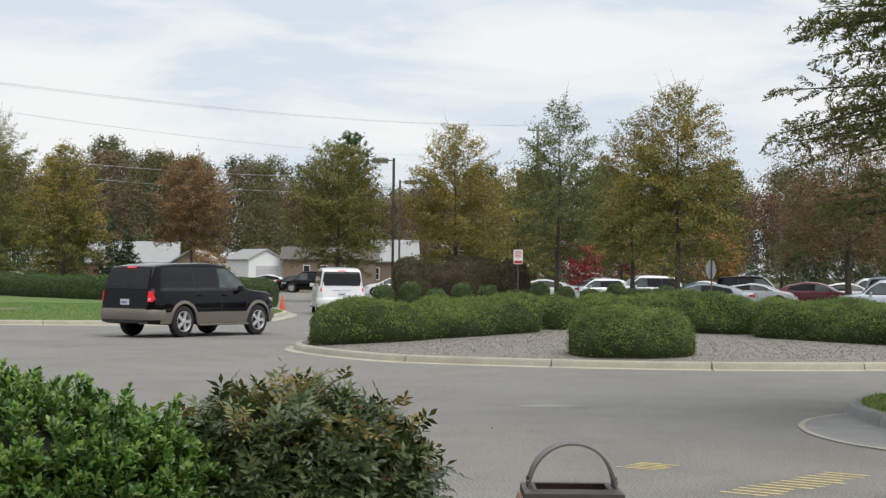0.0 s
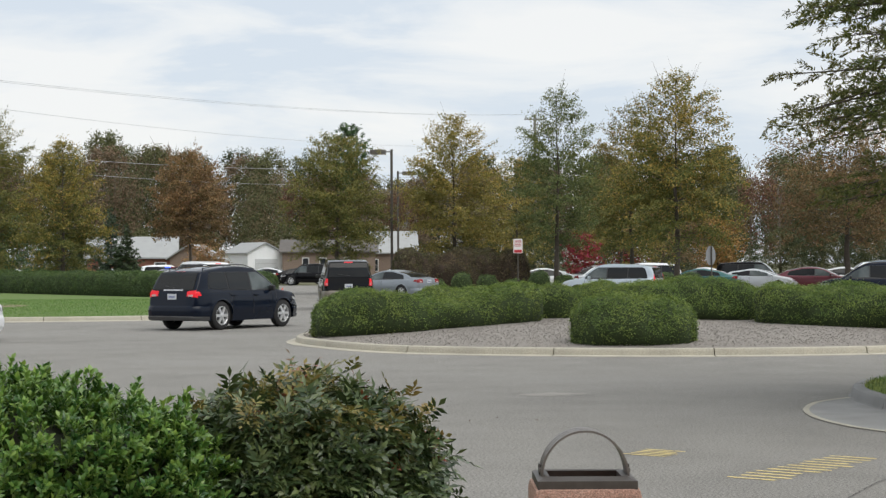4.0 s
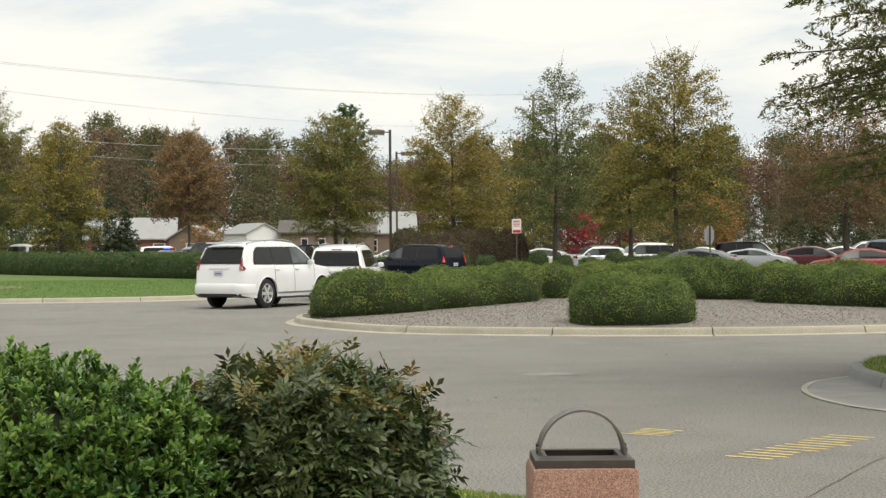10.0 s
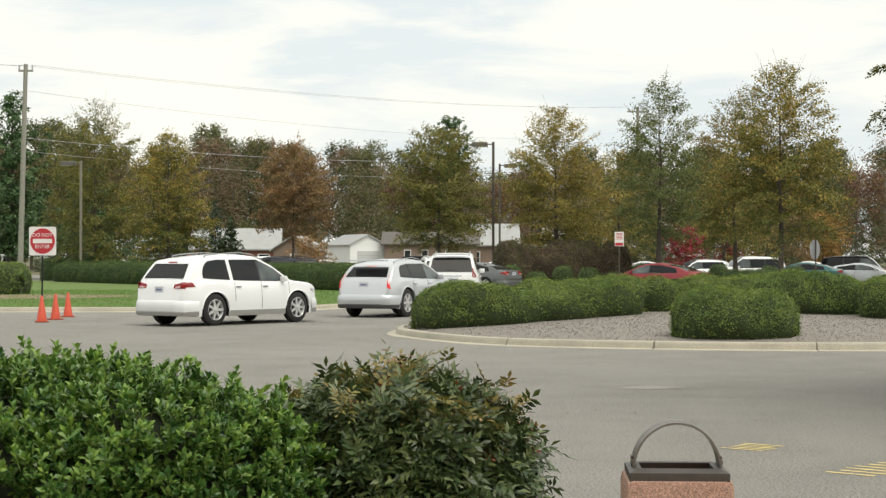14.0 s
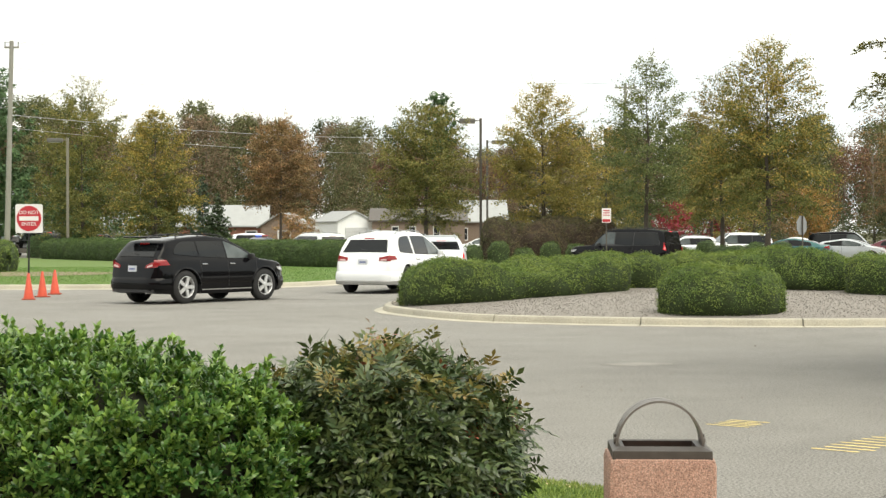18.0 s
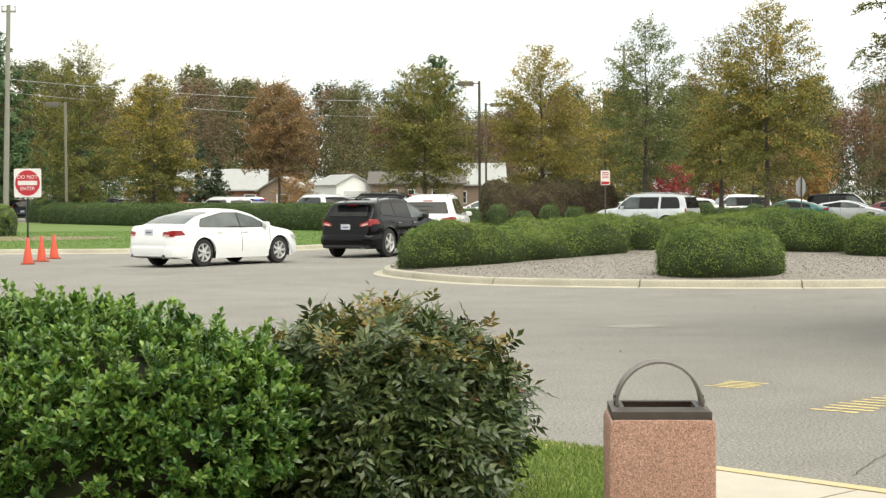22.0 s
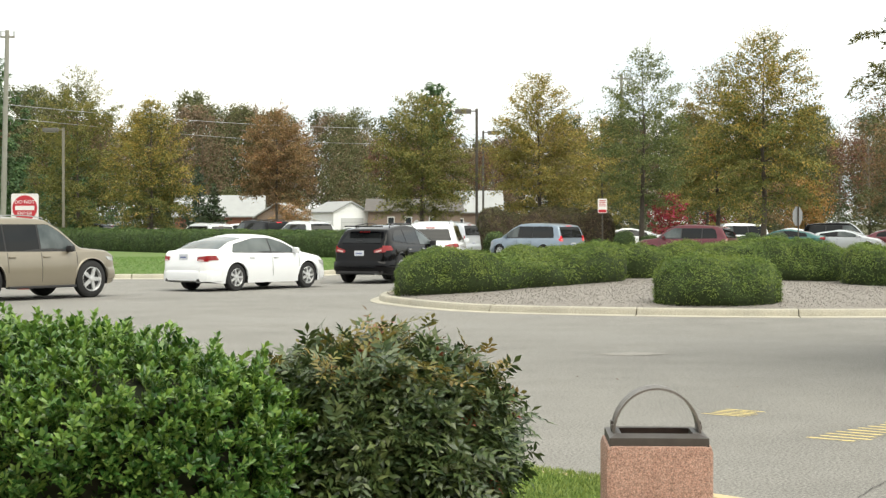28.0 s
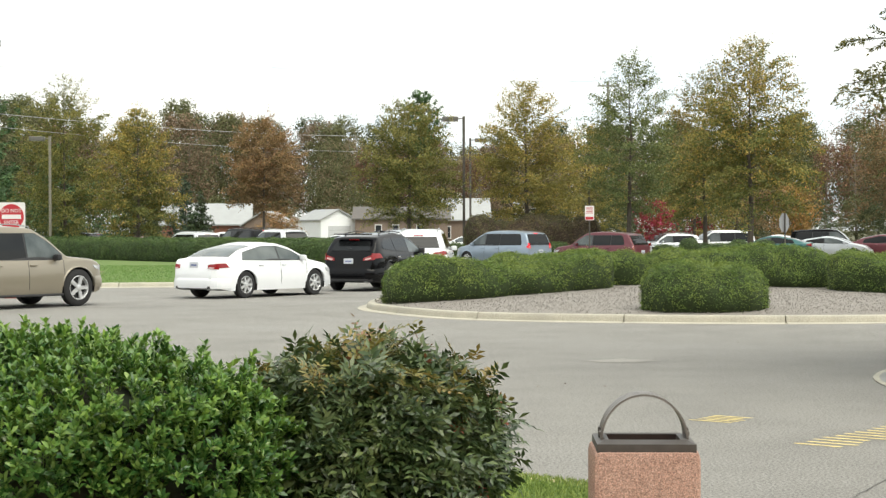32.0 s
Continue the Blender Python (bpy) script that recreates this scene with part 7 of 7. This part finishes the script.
def spray_mesh(name, mat, rng, leaflets, leaf, width, reach, droop=0.25, whorl=False):
    """A twig with its leaflets: a whorl at the tip of a shoot, or a feather of pairs."""
    v, f = [], []

    def leaflet(p, d, up, ln, wd):
        side = d.cross(up).normalized()
        nrm = side.cross(d).normalized()
        b = len(v)
        m1 = p + d * ln * (0.60 if whorl else 0.45)
        tipp = p + d * ln - nrm * ln * 0.14
        v.extend([p, m1 + side * wd * 0.55 + nrm * wd * 0.16, m1, m1 - side * wd * 0.55 + nrm * wd * 0.16, tipp])
        f.extend([(b, b + 2, b + 1), (b, b + 3, b + 2), (b + 1, b + 2, b + 4), (b + 2, b + 3, b + 4)])
    def stalk(a, b):
        side = (b - a).cross(Vector((0.3, 0.8, 0.5))).normalized() * 0.0016
        n0 = len(v)
        v.extend([a - side, a + side, b + side, b - side])
        f.append((n0, n0 + 1, n0 + 2, n0 + 3))

    stalk(Vector((0, 0, -0.01)), Vector((0, 0, reach)))
    if whorl:
        for k in range(leaflets):
            a = k * 2.399 + rng.normal(0, 0.2)
            q = k / leaflets
            tilt = radians(14 + 46 * (1 - q) + rng.normal(0, 9))
            d = Vector((math.cos(a) * math.sin(tilt), math.sin(a) * math.sin(tilt), math.cos(tilt)))
            leaflet(Vector((0, 0, reach * (0.35 + 0.65 * q))), d, Vector((0, 0, 1)) if tilt > 0.5 else Vector((math.cos(a), math.sin(a), 0)) * -1, leaf * rng.uniform(0.7, 1.15), width * rng.uniform(0.8, 1.15))
    else:
        stems = 5
        for sidx in range(stems):
            base = Vector((0, 0, 0)).lerp(Vector((0, 0, reach)), 0.25 + 0.6 * sidx / stems)
            a = sidx * 2.4 + rng.normal(0, 0.3)
            d = Vector((math.cos(a), math.sin(a), 0.35 if sidx < stems - 1 else 1.2)).normalized()
            ln = reach * rng.uniform(0.55, 0.85)
            side = d.cross(Vector((0, 0, 1))).normalized()
            up = side.cross(d).normalized()
            at = lambda q: base + d * ln * q - up * (q * q) * ln * droop
            stalk(base, at(0.5))
            stalk(at(0.5), at(1.0))
            for k in range(leaflets):
                q = (k // 2 + 1) / (leaflets // 2 + 0.5)
                p = base + d * ln * q - up * (q * q) * ln * droop
                sd = side if k % 2 else -side
                dd = (d * 0.55 + sd * 0.8 + up * rng.normal(0, 0.2)).normalized()
                if k == leaflets - 1:
                    dd = d
                leaflet(p, dd, up, leaf * rng.uniform(0.75, 1.2), width * rng.uniform(0.8, 1.2))
    me = mesh_of(name, v, f, mat, True)
    return me


def near_shrub(name, label, centre, size, sprays, counts, rng, seed_lump, top_sprays=None, extra=None):
    """A dense shrub: sprays of leaves all over a lumpy body, coloured dark for the shade between them; the outermost
    sprays as parts of their own, the rest joined.
    """
    t = thing(name, None, pose(*centre), label, "shrub")
    bm = bmesh.new()
    bmesh.ops.create_icosphere(bm, subdivisions=4, radius=1.0)
    for vv in bm.verts:
        c = vv.co.copy()
        k = 1 + 0.16 * noise.noise(c * 1.6 + Vector((seed_lump, 0, 0))) + 0.15 * noise.noise(c * 4.2) + 0.12 * noise.noise(c * 8.5)
        vv.co = Vector((c.x * size[0] * k * 0.88, c.y * size[1] * k * 0.88, max(c.z * size[2] * k * 0.86, -size[2] * 0.98)))
    bm.normal_update()
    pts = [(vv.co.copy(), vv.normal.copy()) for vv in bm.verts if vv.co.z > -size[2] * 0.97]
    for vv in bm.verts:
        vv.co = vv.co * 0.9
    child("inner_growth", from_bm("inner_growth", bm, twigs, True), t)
    joined = {}
    made = 0
    for kind, cnt in enumerate(counts):
        for _ in range(cnt):
            p, nrm = pts[int(rng.integers(0, len(pts)))]
            # fewer sprays low down, so the shade-coloured body shows through there
            if kind == 0 and rng.random() > 0.42 + 0.75 * (p.z / size[2] + 0.6):
                continue
            if kind >= 2 and p.z < size[2] * top_sprays * (1 if kind == 2 else 1.3):
                continue
            p = p + Vector(rng.normal(0, 0.03, 3)) + nrm * float(rng.uniform(-0.07, 0.06) if kind < 2 else rng.uniform(-0.01, 0.09))
            d = (nrm * 0.8 + Vector((0, 0, 0.75)) + Vector(rng.normal(0, 0.28, 3))).normalized()
            sc = float(rng.uniform(0.75, 1.2))
            m = Matrix.Translation(p) @ d.to_track_quat("Z", "Y").to_matrix().to_4x4() @ Matrix.Rotation(float(rng.uniform(0, 6.28)), 4, "Z") @ Matrix.Diagonal((sc, sc, sc, 1))
            me = sprays[kind][int(rng.integers(0, len(sprays[kind])))]
            if made < 280 and p.y < 0 and kind != 3:
                child("leaf_spray", me, t, m)
                made += 1
            else:
                joined.setdefault(kind, []).append((me, m))
    for kind, items in joined.items():
        vs, fs, base = [], [], 0
        for me, m in items:
            co = np.empty(len(me.vertices) * 3)
            me.vertices.foreach_get("co", co)
            co = co.reshape(-1, 3) @ np.array(m.to_3x3()).T + np.array(m.translation)
            vs.append(co)
            fs += [tuple(i + base for i in poly.vertices) for poly in me.polygons]
            base += len(co)
        ob = child("foliage", mesh_of("foliage", np.concatenate(vs), fs, sprays[kind][0].materials[0], True), t)
        tagged(ob, kind="stuff")
    return t


srng = np.random.default_rng(91)
gl = [spray_mesh("leaf_spray", glossy_leaf, srng, 9, 0.050, 0.022, 0.065, whorl=True) for _ in range(5)]
fr = [spray_mesh("leaf_spray", fresh_leaf, srng, 9, 0.046, 0.020, 0.085, whorl=True) for _ in range(3)]
nd = [spray_mesh("leaf_spray", nandina_leaf, srng, 7, 0.062, 0.021, 0.15) for _ in range(5)]
nt = [spray_mesh("leaf_spray", nandina_tip, srng, 7, 0.050, 0.016, 0.13) for _ in range(3)]
nr = [spray_mesh("leaf_spray", nandina_red, srng, 11, 0.050, 0.018, 0.12) for _ in range(2)]
ns = [spray_mesh("leaf_spray", nandina_shoot, srng, 7, 0.036, 0.010, 0.13, droop=-0.3) for _ in range(3)]
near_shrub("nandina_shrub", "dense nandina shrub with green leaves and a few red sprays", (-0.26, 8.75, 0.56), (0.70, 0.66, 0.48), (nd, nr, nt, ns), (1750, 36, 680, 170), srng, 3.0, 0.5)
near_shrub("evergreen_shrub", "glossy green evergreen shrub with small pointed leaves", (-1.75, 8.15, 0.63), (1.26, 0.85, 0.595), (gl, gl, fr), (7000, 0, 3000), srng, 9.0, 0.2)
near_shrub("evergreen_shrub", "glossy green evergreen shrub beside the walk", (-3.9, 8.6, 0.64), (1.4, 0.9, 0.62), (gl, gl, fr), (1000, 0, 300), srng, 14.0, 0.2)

hatch((2.87, 15.98), (0.35, -0.27), (-0.075, -0.082), 5, 0.052, "small patch of worn yellow hatching on the asphalt")
hatch((4.42, 15.27), (0.37, -0.31), (-0.116, -0.126), 12, 0.062, "long row of worn yellow hatch bars on the asphalt")

# ---- marks, cracks and litter on the asphalt ----
pale_mark = material("pale_scuffed_asphalt", (0.30, 0.285, 0.255), 0.9, second=(0.235, 0.228, 0.215), scale=5, amount=0.8, speck=0.2, speck_scale=55, bump=0.4, bump_scale=90)
tar = material("tar_crack", (0.055, 0.053, 0.05), 0.8, second=(0.09, 0.085, 0.08), scale=9)
dry_leaf = leafy("dry_leaf", (0.16, 0.09, 0.04), (0.10, 0.06, 0.03), 0.5, 0.7, 9.0)


def blot(x, y, sx, sy, mat, label, seed):
    r2 = np.random.default_rng(seed)
    n2 = 40
    v2 = [(0.0, 0.0, 0.0)]
    for k2 in range(n2):
        a2 = 2 * math.pi * k2 / n2
        q2 = 1 + 0.55 * noise.noise(Vector((math.cos(a2) * 2.2 + seed, math.sin(a2) * 2.2, 0))) + r2.normal(0, 0.09)
        v2.append((math.cos(a2) * sx * q2, math.sin(a2) * sy * q2, 0.0))
    f2 = [(0, 1 + k2, 1 + (k2 + 1) % n2) for k2 in range(n2)]
    thing("road_stain", mesh_of("road_stain", v2, f2, mat), pose(x, y, 0.004), label, "stain", kind="structure")


blot(2.83, 22.8, 0.42, 0.30, pale_mark, "pale scuffed patch on the asphalt", 3)


def crack(points, width, seed):
    r2 = np.random.default_rng(seed)
    line = resampled(smooth_line([Vector(p) for p in points], 10), 0.06, False)
    line = [p + Vector(r2.normal(0, 0.006, 2)) for p in line]
    left, right = offset_line(line, width / 2, False), offset_line(line, -width / 2, False)
    v2 = [(p.x, p.y, 0.0) for p in left] + [(p.x, p.y, 0.0) for p in right]
    n2 = len(line)
    thing("road_crack", mesh_of("road_crack", v2, [(i2, i2 + 1, n2 + i2 + 1, n2 + i2) for i2 in range(n2 - 1)], tar), pose(0, 0, 0.005), "thin dark crack in the asphalt", "crack", kind="structure")


crack(((4.5, 13.7), (4.24, 13.41), (3.6, 12.3), (2.97, 11.18), (2.67, 10.57)), 0.008, 1)
crack(((-6.5, 46.5), (-3, 45.2), (1.0, 44.6)), 0.05, 2)
crack(((-12, 40), (-7, 39.5), (-3, 40.5)), 0.05, 3)
lr = np.random.default_rng(44)
lv = spray_mesh("fallen_leaf", dry_leaf, lr, 1, 0.075, 0.04, 0.005, whorl=True)
for x2, y2 in ((1.78, 19.42), (1.44, 19.07), (2.18, 19.06), (3.36, 18.13), (3.05, 21.19), (-1.2, 23.5), (5.1, 26.4), (0.4, 28.7)):
    thing("fallen_leaf", lv, pose(x2, y2, 0.012, lr.uniform(-20, 20), lr.uniform(78, 96), lr.uniform(0, 360)), "curled dry brown leaf on the asphalt", "leaf", "fallen leaves")


# ---- what moves ----
def track(points):
    line = smooth_line([Vector(p) for p in points], 24)
    d = [0.0]
    for a, b in zip(line, line[1:]):
        d.append(d[-1] + (b - a).length)
    return d, [p.x for p in line], [p.y for p in line]


def on_track(tr, s):
    """The pose of a car whose middle has come s metres along a track."""
    d, xs, ys = tr
    where = lambda q: Vector((float(np.interp(q, d, xs)), float(np.interp(q, d, ys))))
    p, a, b = where(s), where(s - 1.3), where(s + 1.3)
    return pose(p.x, p.y, 0, 0, 0, math.degrees(math.atan2(b.y - a.y, b.x - a.x)))


DRIVE = track([(-48, 18), (-34, 21), (-22, 27), (-13.6, 34.8), (-8, 41.6), (-3.7, 47.1), (-1.35, 50.6), (0.0, 54.2), (0.5, 58), (0.5, 63), (0.2, 69), (-0.6, 77), (-3.0, 87), (-8.5, 96.5), (-18, 110.5), (-35, 136), (-60, 173)])
LANE = track([(62, 61), (45, 67.5), (30, 72.3), (20, 75.2), (14.2, 77.1), (10.4, 79.1), (7.3, 81.5), (4.9, 84.2), (2.4, 86.6), (-0.8, 88.7), (-4.5, 91.8), (-9.5, 98), (-18, 110.5), (-35, 136), (-60, 173)])


def drive(car, tr, rows):
    """Seconds and metres along the track; the car stands still before the first and after the last row."""
    rows = ([(0.0, rows[0][1])] if rows[0][0] > 0 else []) + list(rows) + ([(32.0, rows[-1][1])] if rows[-1][0] < 32 else [])
    walk(car, [(t, on_track(tr, s)) for t, s in rows])


def motions():
    drive(tahoe, DRIVE, [(0, 80.7), (0.5, 84.7), (1.5, 92.6), (3, 101.4), (6, 113.4), (8, 120), (9, 124), (10, 128.5), (12, 140), (15, 164), (18, 195)])
    drive(expedition, DRIVE, [(0, 54.7), (0.5, 57.2), (1, 59.3), (1.5, 61.3), (2, 63.6), (2.5, 66.3), (3, 69.8), (3.5, 73.0), (4.5, 79.8), (6, 88.1), (9, 100.2), (12, 113), (16, 132), (20, 157), (26, 194)])
    drive(sorento, DRIVE, [(0, 34), (1.5, 43.5), (2.5, 48.9), (3, 51.3), (3.5, 53.7), (4.5, 58.3), (5.5, 62.2), (6, 63.9), (6.5, 65.6), (7, 67.7), (8, 72.8), (9, 78.7), (10.5, 88), (12, 97), (14, 107), (17, 119), (19, 124), (23, 129), (32, 131)])
    drive(minivan, DRIVE, [(0, 24), (2.5, 36), (4, 45), (5.5, 52.7), (6, 54.8), (6.5, 56.8), (7, 58.4), (7.5, 59.8), (8, 61.1), (8.5, 62.3), (9, 63.3), (9.5, 64.1), (10, 64.8), (11, 66.5), (12, 69.5), (13, 75), (14.5, 84), (17, 98), (19, 107), (21, 112), (23, 114.5), (28, 115.5), (32, 115.6)])
    drive(luxury, DRIVE, [(0, 16), (5, 31), (7, 42.5), (8.5, 51.1), (9, 53.7), (9.5, 56.1), (10, 58.0), (10.5, 59.6), (11, 61.0), (11.5, 62.0), (12, 62.9), (12.5, 63.6), (13, 64.5), (13.5, 65.6), (14, 67.4), (14.5, 70), (16.5, 82), (19, 97.2), (21, 101), (23, 103), (28, 103.6), (32, 105)])
    drive(crossover, DRIVE, [(0, 10), (7, 30), (9.5, 42), (10.7, 48.5), (11, 50.2), (11.5, 52.6), (12, 54.6), (12.5, 56.4), (13, 57.7), (13.5, 58.8), (14, 59.8), (14.5, 60.7), (16.5, 65.8), (18, 72), (20, 79), (22, 84.5), (24, 87), (28, 87.5), (32, 88)])
    drive(enclave, DRIVE, [(0, 5), (9, 29), (11.5, 40.5), (13, 47.9), (13.5, 50.2), (14, 52.2), (14.5, 53.8), (16.5, 57.9), (17, 58.7), (17.5, 59.5), (18, 60.5), (18.5, 61.7), (19, 62.8), (19.5, 63.6), (20, 64.2), (20.5, 64.7), (21, 65.0), (22, 65.1), (24, 65.2), (26.5, 65.9), (28, 66.1), (32, 66.3)])
    drive(murano, DRIVE, [(0, 4), (12, 33), (15, 43), (16.5, 47.3), (17, 48.8), (17.5, 50.2), (18, 51.6), (18.5, 53.0), (19, 54.4), (19.5, 55.7), (20, 57.0), (20.5, 58.1), (21, 58.8), (21.5, 59.4), (22, 59.6), (24.5, 59.6), (26.5, 59.9), (27.5, 60.2), (28.5, 60.5), (32, 60.5)])
    drive(camry, DRIVE, [(0, 3.5), (13, 26), (16.5, 37.5), (18.6, 43.5), (19, 44.7), (19.5, 46.2), (20, 47.8), (20.5, 49.2), (21, 50.4), (21.5, 51.4), (22, 52.2), (22.5, 52.8), (23, 53.2), (23.5, 53.4), (28.5, 53.5), (29.5, 53.6), (30.5, 53.8), (31, 53.9), (32, 54.3)])
    drive(durango, DRIVE, [(0, 3), (17, 20), (20, 31), (22, 40), (23, 43.4), (23.3, 43.9), (24.5, 45.4), (26.5, 45.7), (32, 45.7)])
    drive(b1, LANE, [(0, 48.1), (0.5, 50), (1, 52.2), (1.5, 54.3), (2, 56.1), (2.5, 58.1), (3, 60.2), (3.5, 62.6), (5.5, 72.7), (6, 75.2), (8, 85.9), (11, 103.9), (15, 134.9), (19, 167.9)])
    drive(b2, LANE, [(0, 40), (1.5, 43), (2, 44.4), (2.5, 46.1), (3, 48), (3.5, 50.1), (5.5, 59.1), (6, 61.7), (6.5, 64.2), (7, 66.3), (7.5, 68), (9, 74.6), (12, 87.9), (15, 103.9), (18, 123.9), (24, 167.9)])
    drive(b3, LANE, [(0, 30), (3.5, 39), (5.5, 45.3), (6, 46.8), (6.5, 48.3), (7, 50.1), (7.5, 52.1), (8, 54.3), (8.5, 56.6), (9, 59), (9.5, 61.3), (10, 63.5), (10.5, 65.7), (11, 67.5), (13, 76), (16, 94.9), (19, 111.9), (22, 121.9), (26, 129.9), (32, 133.9)])
    drive(b4, LANE, [(0, 22), (6, 36.5), (8, 41.8), (8.5, 43.1), (9, 44.7), (9.5, 46.6), (10, 48.6), (10.5, 50.5), (11, 52.6), (11.5, 54.3), (12, 56.1), (12.5, 58.5), (13, 61.7), (13.5, 64.6), (14, 66.5), (16.5, 78), (19, 92.9), (22, 105.9), (25, 109.9), (32, 111.9)])
    drive(b5, LANE, [(0, 14), (7, 33), (9.5, 40.3), (10, 41.2), (10.5, 42.4), (11, 43.8), (11.5, 45.6), (12, 47.7), (12.5, 49.5), (13, 51.2), (13.5, 53.2), (14, 55.1), (14.5, 57.4), (16.5, 67.1), (19, 79.9), (22, 90.9), (24, 94.4), (32, 95.9)])
    drive(b6, LANE, [(0, 6), (10, 28), (14.5, 41), (16.5, 49.2), (17, 51.2), (17.5, 53.5), (18, 56.1), (18.5, 58.5), (19, 61), (19.5, 63.3), (20, 65.2), (20.5, 66.8), (21, 67.9), (22, 71.8), (23, 76), (24.5, 79.9), (26, 81.9), (32, 82.3)])
    drive(b7, LANE, [(0, 4), (12, 22), (17, 38), (19.7, 47), (20, 47.9), (20.5, 49.6), (21, 51.5), (21.5, 53.2), (22, 54.9), (22.5, 56.5), (23, 57.9), (23.5, 59.5), (24, 61.2), (24.5, 62.6), (26.5, 66.6), (28, 67.9), (32, 69.2)])
    drive(b8, LANE, [(0, 3), (15, 20), (20, 35), (22.5, 44), (24.5, 51.7), (26.5, 58.4), (27, 59.6), (28, 61.3), (28.5, 61.9), (29, 62.3), (30, 62.6), (32, 62.7)])
    drive(b9, LANE, [(0, 2), (18, 20), (23, 36), (26.5, 47.6), (27, 49.2), (27.5, 51.1), (28, 52.8), (28.5, 54.1), (29, 55.1), (29.5, 55.8), (30, 56.2), (31, 56.5), (32, 56.5)])


motions()
